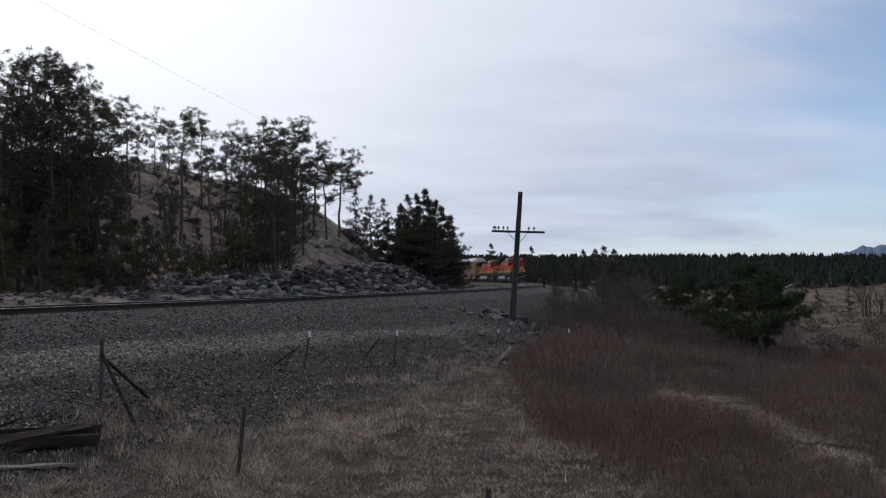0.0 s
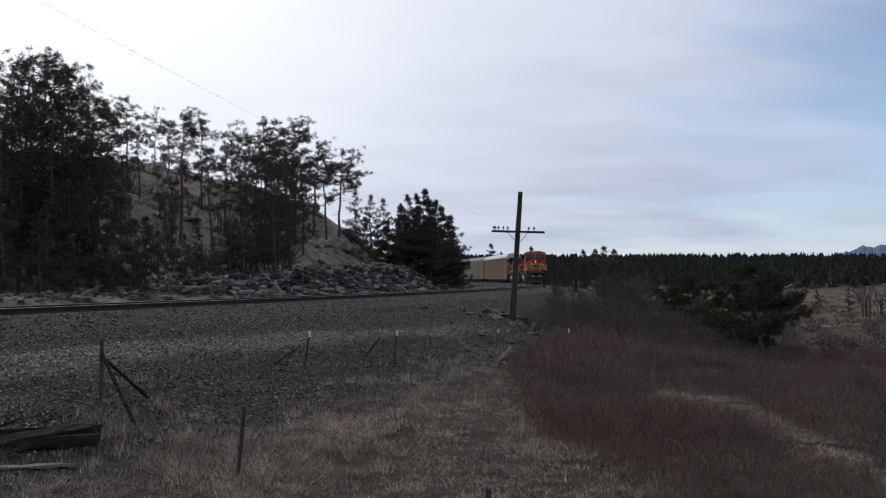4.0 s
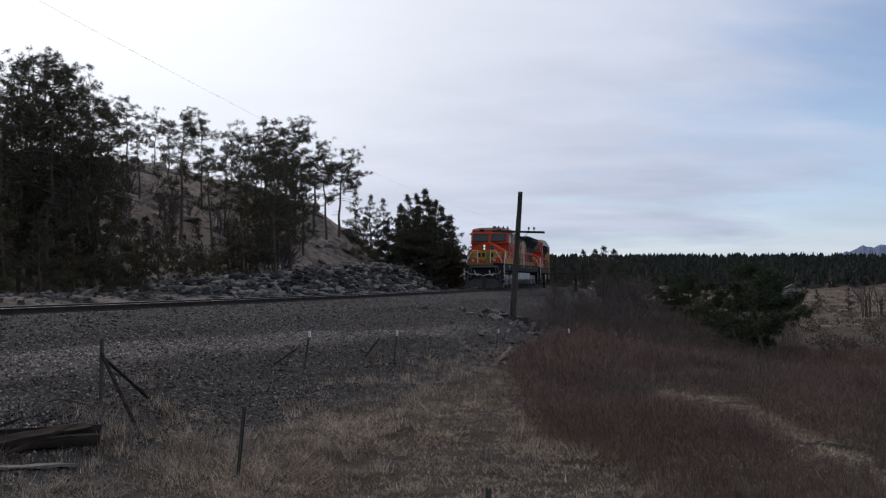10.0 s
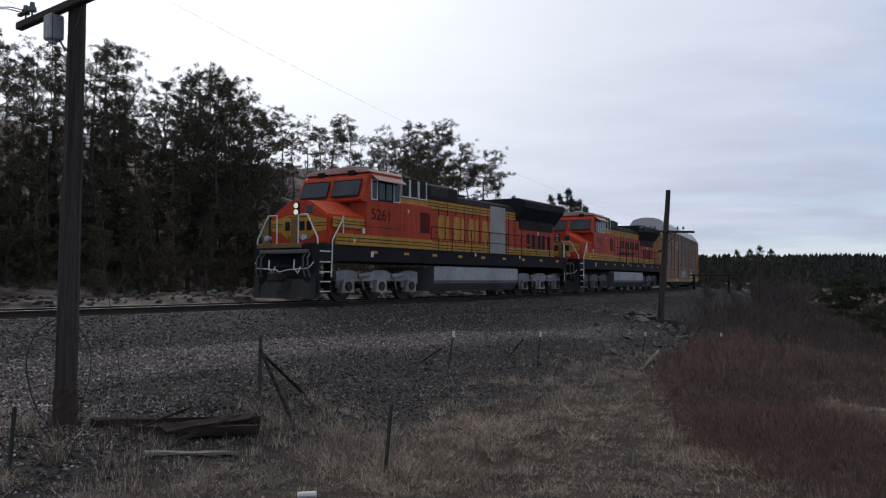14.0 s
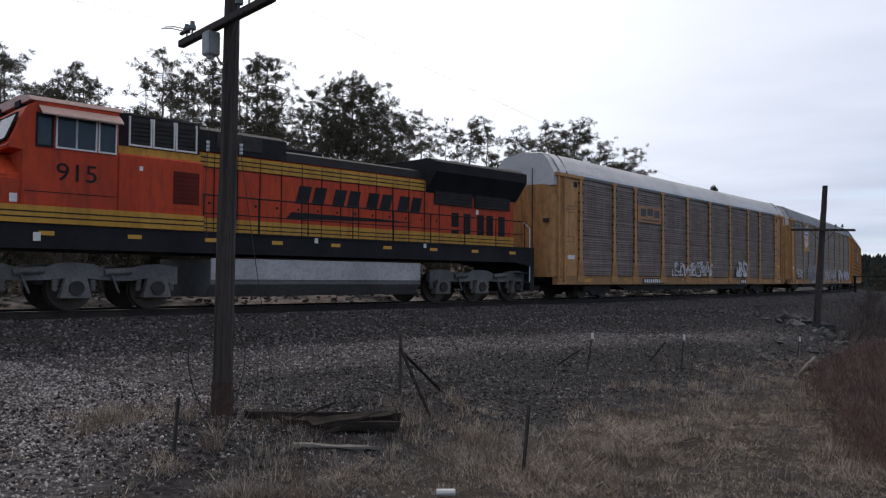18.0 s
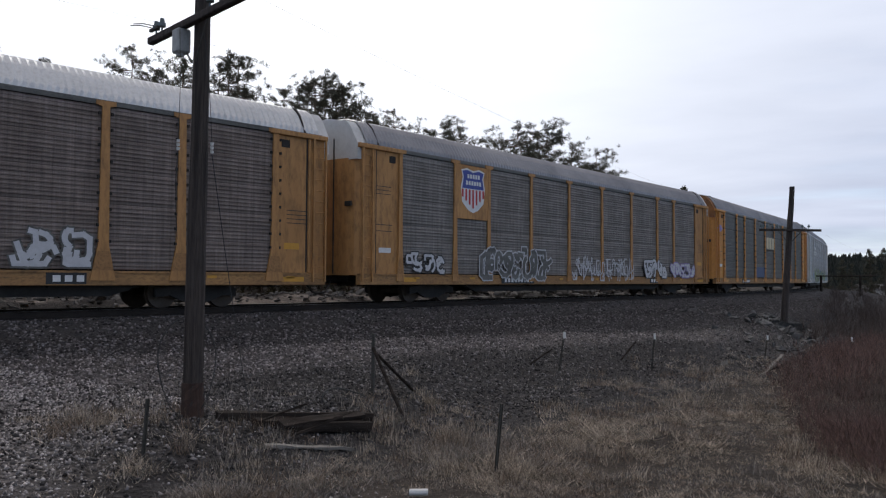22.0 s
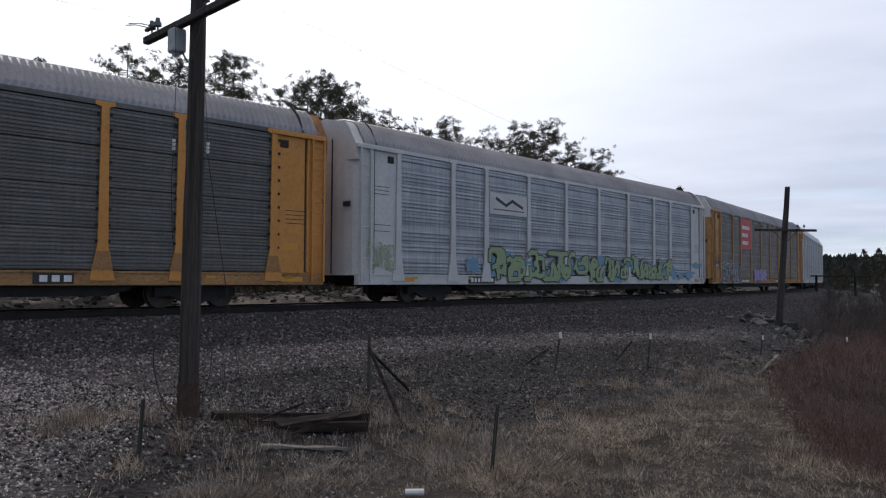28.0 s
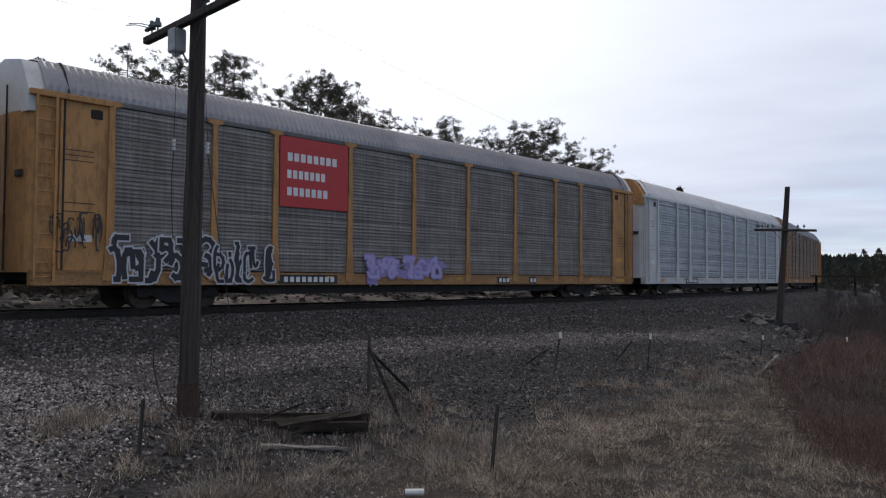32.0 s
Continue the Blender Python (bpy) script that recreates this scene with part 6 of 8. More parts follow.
def locomotive(name, label, dark_top, old):
    loco = tagged(empty(name), label, "locomotive", "locomotives of the train")
    # frame, sill and pilot
    bm = BM()
    prism(bm, [(-10.35, 1.28), (-10.35, 1.915), (9.8, 1.915), (9.8, 1.28), (8.6, 1.41), (-9.4, 1.41)], -1.50, 1.50)
    part("frame", bm, LOCO_BLACK, loco)
    bm = BM()
    box(bm, 9.62, 9.80, -1.30, 1.30, 0.45, 1.85, 0.02)
    pil = part("pilot", bm, LOCO_BLACK, loco, "black pilot plate")
    bm = BM()
    for sgn in (1, -1):
        a = [(10.12, 0.0, 0.12), (9.86, sgn * 1.46, 0.12), (9.70, sgn * 1.42, 0.78), (9.92, 0.0, 0.78)]
        v = [bm.verts.new(p) for p in a] + [bm.verts.new((x - 0.06, y, z)) for x, y, z in a]
        for f in ((0, 1, 2, 3), (7, 6, 5, 4), (0, 4, 5, 1), (1, 5, 6, 2), (2, 6, 7, 3), (3, 7, 4, 0)):
            bm.faces.new([v[i] for i in f])
    bmesh.ops.recalc_face_normals(bm, faces=list(bm.faces))
    part("snowplough", bm, PLOUGH, pil, "scuffed dark snowplough blade")
    bm = BM()
    box(bm, -10.6, -10.33, -1.45, 1.45, 0.35, 1.95, 0.03)
    part("rear_pilot", bm, LOCO_BLACK, loco)
    coupler(loco, 10.0, 1, 0.85)
    coupler(loco, -10.6, -1, 0.85)
    # nose, sloping to the front
    bm = BM()
    prism(bm, [(-1.46, 1.92), (1.46, 1.92), (1.46, 2.86), (0.45, 3.42), (-0.45, 3.42), (-1.46, 2.86)], 7.2, 9.2, "x")
    for v in bm.verts:
        if v.co.x > 9:
            v.co.y *= 0.93
            v.co.z -= 0.06 * (v.co.z > 3)
    bmesh.ops.bevel(bm, geom=[e for e in bm.edges if e.calc_length() > 0.2], offset=0.06, segments=2, affect="EDGES")
    nose = part("nose", bm, ORANGE, loco, "orange wide nose")
    bm = BM()
    prism(bm, [(-1.28, 2.40), (-0.85, 2.32), (-0.5, 2.12), (0.5, 2.12), (0.85, 2.32), (1.28, 2.40), (1.28, 2.72), (0.85, 2.80), (0.5, 2.88), (-0.5, 2.88), (-0.85, 2.80), (-1.28, 2.72)], 9.19, 9.212, "x")
    badge = part("nose_badge", bm, LOCO_YELLOW, nose, "yellow badge panel across the nose")
    bm = BM()
    for k in range(4):
        box(bm, 9.212, 9.216, -0.62 + k * 0.34, -0.38 + k * 0.34, 2.38, 2.68)
    for y in (-1.28, 0.72):
        for z in (2.51, 2.59):
            box(bm, 9.212, 9.215, y, y + 0.56, z, z + 0.025)
    for z in (2.16, 2.81):
        box(bm, 9.212, 9.215, -0.5, 0.5, z, z + 0.025)
    part("badge_mark", bm, LOCO_BLACK, badge)
    bm = BM()
    prism(bm, [(0.80, 1.98), (1.26, 1.98), (1.26, 2.26), (0.80, 2.26)], 9.2, 9.216, "x")
    part("nose_door", bm, ORANGE, nose, "lower nose door")
    for sgn in (1, -1) if old else ():
        bm = BM()
        box(bm, 7.35, 9.05, sgn * 1.44, sgn * 1.472, 2.48, 2.80)
        st = part("nose_stripe", bm, LOCO_YELLOW, nose)
        bm = BM()
        for z in (2.58, 2.68):
            box(bm, 7.35, 9.05, sgn * 1.472, sgn * 1.476, z, z + 0.025)
        part("stripe_line", bm, LOCO_BLACK, st)
    bm = BM()
    box(bm, 8.95, 9.235, -0.22, 0.06, 2.88, 3.30, 0.03)
    lamp_box = part("headlight", bm, LOCO_BLACK, loco, "twin headlight on the nose")
    for z in (2.98, 3.19):
        bm = BM()
        disc(bm, 0, 0, 0.03, 0, 0.09, 16)
        part("lens", bm, LAMP if old else LAMP_OFF, lamp_box, "headlamp lens", Matrix.Translation((9.235, -0.08, z)) @ Euler((0, 0, radians(-90))).to_matrix().to_4x4())
    bm = BM()
    box(bm, 8.95, 9.215, 0.34, 0.68, 2.92, 3.20, 0.03)
    part("nose_window", bm, GLASS, nose)
    for y in (-1.0, 1.0):
        bm = BM()
        disc(bm, 0, 0, 0.12, 0, 0.10, 14)
        part("ditch_light", bm, LAMP_OFF, loco, "small ditch light", Matrix.Translation((9.78, y * 0.85, 2.12)) @ Euler((0, 0, radians(-90))).to_matrix().to_4x4())
    # front platform and its brown step board
    bm = BM()
    box(bm, 9.1, 9.72, -1.45, 1.45, 1.85, 1.93, 0.01)
    part("front_platform", bm, LOCO_BLACK, loco)
    bm = BM()
    box(bm, 9.66, 9.84, -1.36, 0.72, 1.80, 1.95, 0.015)
    part("step_board", bm, STEP_BOARD, loco, "worn brown board along the front platform")
    for y in (-1.05, 0.30):
        bm = BM()
        box(bm, 9.70, 9.76, y - 0.14, y + 0.14, 1.94, 2.75, 0.015)
        part("gate_panel", bm, STEP_BOARD, loco, "dull yellow gate panel on the front rail")
    bm = BM()
    for y in (-0.75, 0.42):
        tube(bm, [(9.84, y, 1.42), (9.98, y + 0.12, 1.15), (9.96, y + 0.28, 0.98), (9.9, y + 0.34, 1.2)], 0.025)
    part("hose", bm, RAIL_WHITE, loco, "pale looped air hose")
    bm = BM()
    for y in (-1.0, -0.35, 0.4, 1.0):
        tube(bm, [(9.82, y, 1.3), (9.96, y + 0.08, 1.0), (9.92, y + 0.05, 0.8)], 0.035)
    rod(bm, (9.86, -1.25, 1.2), (9.86, 1.25, 1.2), 0.03, 0.03, 6)
    part("air_hose", bm, LOCO_BLACK, loco)
    bm = BM()
    tube(bm, [(9.9, -1.35, 1.35), (9.98, -1.2, 1.15), (9.98, -0.3, 1.1), (10.12, 0.0, 1.02), (9.98, 0.3, 1.1), (9.98, 1.2, 1.15), (9.9, 1.35, 1.35)], 0.02)
    part("uncoupling_lever", bm, RAIL_WHITE, loco, "pale bent uncoupling lever")
    for y in (-1.15, -0.95, 0.95, 1.15):
        bm = BM()
        tube(bm, [(9.84, y, 1.62), (10.0, y * 1.02, 1.5), (10.02, y * 1.05, 1.1), (9.94, y * 1.08, 0.85)], 0.028)
        part("brake_hose", bm, TANK_DARK, loco, "rubber brake hose with a pale end")
    bm = BM()
    box(bm, 9.80, 9.98, -1.1, 1.1, 1.62, 1.74, 0.02)
    part("anticlimber", bm, TANK_DARK, loco, "ribbed anticlimber bar")
    for y in (-1.3, 1.3):
        bm = BM()
        prism(bm, [(9.6, 0.14), (9.92, 0.14), (9.86, 0.95), (9.62, 0.95)], y - 0.12, y + 0.12)
        part("plough_wing", bm, PLOUGH, pil)
    # cab
    bm = BM()
    prism(bm, [(5.2, 1.92), (7.3, 1.92), (7.3, 3.38), (7.62, 3.42), (7.25, 4.28), (7.0, 4.44), (5.2, 4.44)], -1.54, 1.54)
    bmesh.ops.bevel(bm, geom=[e for e in bm.edges if e.calc_length() > 1.0], offset=0.05, segments=1, affect="EDGES")
    cab = part("cab", bm, ORANGE, loco, "orange driver's cab")
    bm = BM()
    prism(bm, [(-1.56, 4.42), (1.56, 4.42), (1.45, 4.52), (0.8, 4.62), (-0.8, 4.62), (-1.45, 4.52)], 5.12, 7.18, "x")
    part("cab_roof", bm, PINK_ROOF, cab, "faded pale roof")
    bm = BM()
    box(bm, 5.2, 7.0, 0.2, 0.7, 4.6, 4.66, 0.01)
    part("roof_plate", bm, RAIL_WHITE, cab)
    for sgn in (1, -1):
        bm = BM()
        prism(bm, [(sgn * 1.53, 4.30), (sgn * 1.80, 4.12), (sgn * 1.80, 4.15), (sgn * 1.53, 4.34)], 5.2, 7.0, "x")
        part("sunshade", bm, PINK_ROOF, cab)
        for x0, x1, fr in ((5.3, 5.66, RAIL_WHITE), (5.76, 6.16, LOCO_BLACK if old else RAIL_WHITE), (6.2, 6.6, LOCO_BLACK if old else RAIL_WHITE), (6.72, 7.02, RAIL_WHITE if old else LOCO_BLACK)):
            bm = BM()
            box(bm, x0, x1, sgn * 1.52, sgn * 1.552, 3.52, 4.14, 0.01)
            w = part("side_window", bm, GLASS, cab)
            bm = BM()
            for a, b, c, d in ((x0 - 0.035, x1 + 0.035, 4.14, 4.175), (x0 - 0.035, x1 + 0.035, 3.485, 3.52), (x0 - 0.035, x0, 3.52, 4.14), (x1, x1 + 0.035, 3.52, 4.14)):
                box(bm, a, b, sgn * 1.53, sgn * 1.57, c, d)
            part("window_frame", bm, fr, w)
        bm = BM()
        box(bm, 5.22, 7.25, sgn * 1.54, sgn * 1.546, 2.56, 2.575)
        part("seam", bm, LOCO_BLACK, cab)
    for y0, y1 in ((-1.38, -0.12), (0.12, 1.38)):
        bm = BM()
        v = [bm.verts.new(p) for p in ((7.605, y0, 3.60), (7.605, y1, 3.60), (7.37, y1, 4.12), (7.37, y0, 4.12))]
        f = bm.faces.new(v)
        r = bmesh.ops.extrude_face_region(bm, geom=[f])
        bmesh.ops.translate(bm, verts=[g for g in r["geom"] if isinstance(g, bmesh.types.BMVert)], vec=(0.02, 0, 0.008))
        bmesh.ops.recalc_face_normals(bm, faces=list(bm.faces))
        ws = part("windscreen", bm, GLASS, cab, "sloping dark windscreen")
        bm = BM()
        tube(bm, [(7.62, y0, 3.58), (7.62, y1, 3.58), (7.38, y1, 4.14), (7.38, y0, 4.14), (7.62, y0, 3.58)], 0.025, 4)
        part("screen_frame", bm, LOCO_BLACK, ws)
    for y in (-0.9, 0.55):
        bm = BM()
        box(bm, 6.98, 7.22, y, y + 0.36, 4.34, 4.50, 0.02)
        part("number_board", bm, LOCO_BLACK, cab)
    # hood
    hood_c = ORANGE
    bm = BM()
    box(bm, -9.9, 5.0, -1.02, 1.02, 1.62, 3.92, 0.06)
    hood = part("hood", bm, hood_c, loco, "long orange engine hood")
    bm = BM()
    prism(bm, [(-1.03, 3.9), (1.03, 3.9), (0.9, 4.14), (0.55, 4.24), (-0.55, 4.24), (-0.9, 4.14)], -5.4, 0.2, "x")
    prism(bm, [(-1.04, 3.9), (1.04, 3.9), (1.0, 4.42), (0.7, 4.54), (-0.7, 4.54), (-1.0, 4.42)], 0.2, 3.05, "x")
    box(bm, 3.0, 5.18, -1.3, 1.3, 3.56, 4.5, 0.04)
    part("hood_top", bm, LOCO_BLACK, hood, "dark hood roof")
    bm = BM()
    box(bm, 3.0, 5.21, -1.50, 1.50, 1.92, 3.55, 0.04)
    part("auxiliary_cab", bm, ORANGE, hood)
    for x0, x1 in ((3.15, 3.65), (3.75, 4.25), (4.35, 4.85)):
        for sgn in (1, -1):
            bm = BM()
            box(bm, x0, x1, sgn * 1.29, sgn * 1.31, 3.80, 4.40)
            for k in range(6):
                z = 3.82 + k * 0.095
                box(bm, x0, x1, sgn * 1.30, sgn * 1.34, z, z + 0.03)
            gr = part("intake_grille", bm, STEEL_DARK, hood)
            bm = BM()
            for a, b, c, d in ((x0 - 0.04, x1 + 0.04, 3.76, 3.80), (x0 - 0.04, x0, 3.80, 4.42), (x1, x1 + 0.04, 3.80, 4.42)):
                box(bm, a, b, sgn * 1.30, sgn * 1.35, c, d)
            part("grille_frame", bm, RAIL_WHITE, gr)
    # radiator with its overhanging wings
    bm = BM()
    prism(bm, [(-1.02, 3.5), (1.02, 3.5), (1.55, 4.12), (1.55, 4.42), (1.2, 4.55), (-1.2, 4.55), (-1.55, 4.42), (-1.55, 4.12)], -10.0, -5.3, "x")
    part("radiator", bm, LOCO_BLACK, hood, "dark overhanging radiator housing")
    for x0, x1 in ((-9.6, -7.7), (-7.55, -5.7)):
        for sgn in (1, -1):
            bm = BM()
            prism(bm, [(sgn * 1.03, 3.16), (sgn * 1.05, 3.16), (sgn * 1.09, 3.78), (sgn * 1.03, 3.78)], x0, x1, "x")
            for k in range(6):
                z = 3.18 + k * 0.1
                box(bm, x0, x1, sgn * 1.04, sgn * 1.10, z, z + 0.04)
            part("radiator_grille", bm, STEEL_DARK, hood)
    # hood doors, louvres and stripes
    for x in (-5.6, -4.9, -4.2, -3.5, -2.8, -2.1, -1.4, -0.7, 0.0, 0.7, 1.4, 2.1):
        for sgn in (1, -1):
            bm = BM()
            box(bm, x - 0.31, x + 0.31, sgn * 1.02, sgn * 1.030, 1.70, 3.5, 0.006)
            part("hood_door", bm, ORANGE, hood)
    for sgn in (1, -1):
        bm = BM()
        for k in range(13):
            x = -5.95 + k * 0.7
            box(bm, x - 0.009, x + 0.009, sgn * 1.02, sgn * 1.0425, 1.95, 3.86)
            box(bm, x + 0.10, x + 0.16, sgn * 1.02, sgn * 1.046, 2.62, 2.68)
        box(bm, -5.95, 2.9, sgn * 1.02, sgn * 1.041, 3.51, 3.525)
        tagged(part("door_seam", bm, LOCO_BLACK, hood, "dark seams and catches of the hood doors"), kind="stuff")
    for x, z0, z1 in ((-9.35, 1.95, 2.95), (-8.7, 2.1, 2.95), (-8.2, 2.1, 2.95), (-7.5, 2.1, 2.95), (-6.9, 1.9, 2.4), (-6.9, 2.5, 2.95)):
        for sgn in (1, -1):
            bm = BM()
            box(bm, x, x + 0.34, sgn * 1.02, sgn * 1.034, z0, z1)
            part("louvre", bm, LOCO_BLACK, hood)
    for sgn in (1, -1):
        bm = BM()
        box(bm, 1.0, 2.4, sgn * 1.03, sgn * 1.05, 4.02, 4.38, 0.01)
        part("brake_vent", bm, STEEL_DARK, hood)
        bm = BM()
        box(bm, 3.0, 5.19, sgn * 1.30, sgn * 1.306, 3.57, 3.74)
        part("stripe", bm, LOCO_YELLOW, hood, "yellow stripe under the intake")
        bm = BM()
        box(bm, 3.12, 3.82, sgn * 1.50, sgn * 1.512, 2.52, 3.27)
        for k in range(7):
            box(bm, 3.14, 3.80, sgn * 1.512, sgn * 1.522, 2.56 + k * 0.1, 2.60 + k * 0.1)
        part("louvre", bm, LOUVRE_RED, hood, "dark red louvred vent")
        bm = BM()
        box(bm, 3.05, 4.9, sgn * 1.50, sgn * 1.508, 2.40, 3.40)
        part("equipment_door", bm, ORANGE, hood)
        bm = BM()
        box(bm, -9.88, 3.0, sgn * 1.031, sgn * 1.037, 1.94, 2.28)
        lo = part("stripe", bm, LOCO_YELLOW, hood, "yellow stripes along the side")
        bm = BM()
        box(bm, 3.0, 8.95, sgn * 1.45, sgn * 1.549, 1.925, 2.28)
        mid = part("stripe", bm, LOCO_YELLOW, hood, "yellow stripes along the side")
        bm = BM()
        box(bm, -5.3, 3.0, sgn * 1.031, sgn * 1.037, 3.54, 3.86)
        up = part("stripe", bm, LOCO_YELLOW, hood, "yellow stripes along the side")
        for base, z0, x0, x1, yy in ((lo, 1.94, -9.88, 3.0, 1.037), (mid, 1.94, 3.0, 8.95, 1.549), (up, 3.54, -5.3, 3.0, 1.037)):
            bm = BM()
            for z in (z0 + 0.09, z0 + 0.20):
                box(bm, x0, x1, sgn * yy, sgn * (yy + 0.004), z, z + 0.028)
            part("stripe_line", bm, LOCO_BLACK, base)
    # lettering stands as plain shapes
    if old:
        decal(loco, "lettering", [blob(random.Random(6 + int(3 * q)), x + 0.2 + 0.5 * q, 2.84, 0.26 if q == 0 else 0.52, 1.0, 16, 0.04, 5.0) for x in (-2.9, -1.65, -0.4, 0.85) for q in (0, 1)], LOCO_YELLOW, 1.043, "large faded yellow lettering as plain blocks")
        decal(loco, "patch", [[(-4.2, 1.93), (-2.7, 1.93), (-2.7, 4.0), (-4.2, 4.0)]], GREY_PATCH, 1.051, "bare grey repaired doors")
    else:
        decal(loco, "lettering", [[(x + w0, 2.82), (x + w1, 2.82), (x + w1 - 0.14, 3.30), (x + w0 - 0.14, 3.30)] for x in (-5.0, -3.7, -2.4, -1.1) for w0, w1 in ((0.0, 0.42), (0.54, 0.98))], LOCO_BLACK, 1.043, "large black slanted lettering as plain blocks")
        decal(loco, "swoosh", [[(0.2, 2.40), (0.0, 2.58), (-3.2, 2.57), (-4.8, 2.52)]], LOCO_BLACK, 1.043, "thin black swoosh under the lettering")
    writing(loco, "cab_number", "5261" if old else "915", 6.43 if old else 6.15, 2.83, 0.52, 1.548, LOCO_BLACK, "black cab number")
    for x, z, w in ((7.4, 2.32, 0.16), (7.95, 2.02, 0.11), (6.9, 1.56, 0.16), (4.6, 3.2, 0.09), (-0.6, 1.76, 0.13), (-4.9, 1.76, 0.13), (-7.9, 2.95, 0.14)):
        decal(loco, "notice_plate", [[(x, z), (x + w, z), (x + w, z + w * 1.1), (x, z + w * 1.1)]], RAIL_WHITE, 1.556 if x > 5.2 else (1.515 if x > 3 or z < 1.95 else 1.052), "small white notice plate")
    # fuel tank
    bm = BM()
    prism(bm, [(-1.45, 0.62), (-1.45, 1.28), (1.45, 1.28), (1.45, 0.62), (1.15, 0.30), (-1.15, 0.30)], -4.7, 2.75, "x")
    tank = part("fuel_tank", bm, TANK_DARK, loco, "grimy grey fuel tank")
    bm = BM()
    for sgn in (1, -1):
        box(bm, -4.68, 2.73, sgn * 1.45, sgn * 1.475, 0.74, 1.30, 0.01)
    part("tank_side", bm, TANK_GREY, tank, "pale grey upper tank side")
    for x in (6.0, -7.9):
        loco_truck(loco, x, TRUCK_SILVER if old else TRUCK_GREY)
    # walkway, steps and handrails
    bm = BM()
    for sgn in (1, -1):
        box(bm, -10.2, 3.0, sgn * 1.0, sgn * 1.53, 1.89, 1.93)
    part("walkway", bm, LOCO_BLACK, loco)
    for x in (-9.4, -7.4, -5.4, -3.4, -1.4, 0.6, 2.6, 4.6, 6.6):
        decal(loco, "sill_mark", [[(x, 1.68), (x + 0.34, 1.68), (x + 0.34, 1.77), (x, 1.77)]], REFLECT_Y, 1.515, "small yellow reflective mark")
    for sgn in (1, -1):
        bm = BM()
        for k in range(9):
            x = -10.0 + k * 1.62
            rod(bm, (x, sgn * 1.46, 1.92), (x, sgn * 1.46, 2.80), 0.018, 0.018, 6)
        rod(bm, (-10.0, sgn * 1.46, 2.80), (2.98, sgn * 1.46, 2.80), 0.018, 0.018, 6)
        rod(bm, (-10.0, sgn * 1.46, 2.36), (2.98, sgn * 1.46, 2.36), 0.014, 0.014, 6)
        part("handrail", bm, LOCO_BLACK, loco)
        for pts in ([(8.55, sgn * 1.5, 2.1), (8.55, sgn * 1.5, 2.85), (8.65, sgn * 1.5, 2.65), (9.12, sgn * 1.5, 2.05), (9.17, sgn * 1.5, 0.85)],
                    [(9.74, sgn * 0.5, 1.94), (9.74, sgn * 0.5, 2.85), (9.74, sgn * 0.9, 2.85), (9.76, sgn * 1.40, 2.1), (9.78, sgn * 1.45, 1.0), (9.78, sgn * 1.34, 0.85)]):
            bm = BM()
            tube(bm, pts, 0.026)
            part("front_handrail", bm, RAIL_WHITE, loco, "white front handrail")
        for k in range(5):
            z = 0.35 + k * 0.33
            bm = BM()
            box(bm, 9.2, 9.78, sgn * 1.22, sgn * 1.5, z, z + 0.04)
            st = part("step", bm, LOCO_BLACK, loco)
            bm = BM()
            box(bm, 9.22, 9.76, sgn * 1.5, sgn * 1.512, z, z + 0.04)
            part("step_edge", bm, RAIL_WHITE, st, "white step edge")
        bm = BM()
        box(bm, 9.15, 9.21, sgn * 1.2, sgn * 1.48, 0.3, 1.9)
        box(bm, 9.77, 9.83, sgn * 1.2, sgn * 1.48, 0.3, 1.9)
        part("step_frame", bm, LOCO_BLACK, loco)
        for k in range(5):
            z = 0.35 + k * 0.33
            bm = BM()
            box(bm, -10.25, -9.7, sgn * 1.22, sgn * 1.5, z, z + 0.04)
            part("step", bm, LOCO_BLACK, loco)
        bm = BM()
        tube(bm, [(-10.3, sgn * 1.45, 0.7), (-10.3, sgn * 1.45, 2.6), (-9.9, sgn * 1.45, 2.80)], 0.022)
        part("rear_handrail", bm, RAIL_WHITE, loco, "white rear handrail")
    bm = BM()
    box(bm, -1.6, -0.2, -0.35, 0.35, 4.2, 4.4, 0.05)
    part("exhaust", bm, LOCO_BLACK, hood)
    # the whole body a little taller than drawn
    for o in loco.children_recursive:
        if o.parent is loco and o.name.split(".")[0] == "truck":
            continue
        if o.parent.name.split(".")[0] == "truck" or o.name.split(".")[0] in ("lens", "ditch_light"):
            if o.name.split(".")[0] in ("lens", "ditch_light"):
                o.location.z += max(0.0, o.location.z - 1.3) * 0.09
            continue
        for v in o.data.vertices:
            v.co.z += max(0.0, v.co.z - 1.3) * 0.09
    return loco

BROWN_SIGN = plain("paint_brown", (0.30, 0.14, 0.055), 0.6)
PALE_TAG = plain("paint_pale", (0.48, 0.48, 0.50), 0.6)
CREAM = plain("paint_cream", (0.52, 0.45, 0.28), 0.6)
BLUE_DULL = plain("paint_dull_blue", (0.045, 0.07, 0.15), 0.6)
PURPLE_PALE = plain("paint_lilac", (0.36, 0.31, 0.55), 0.6)
RUSTY_CAP = surf("rusty_cap", (0.40, 0.17, 0.05), (0.12, 0.06, 0.035), 2.2, 0.8, 0, 0.2, 12, 0.6)


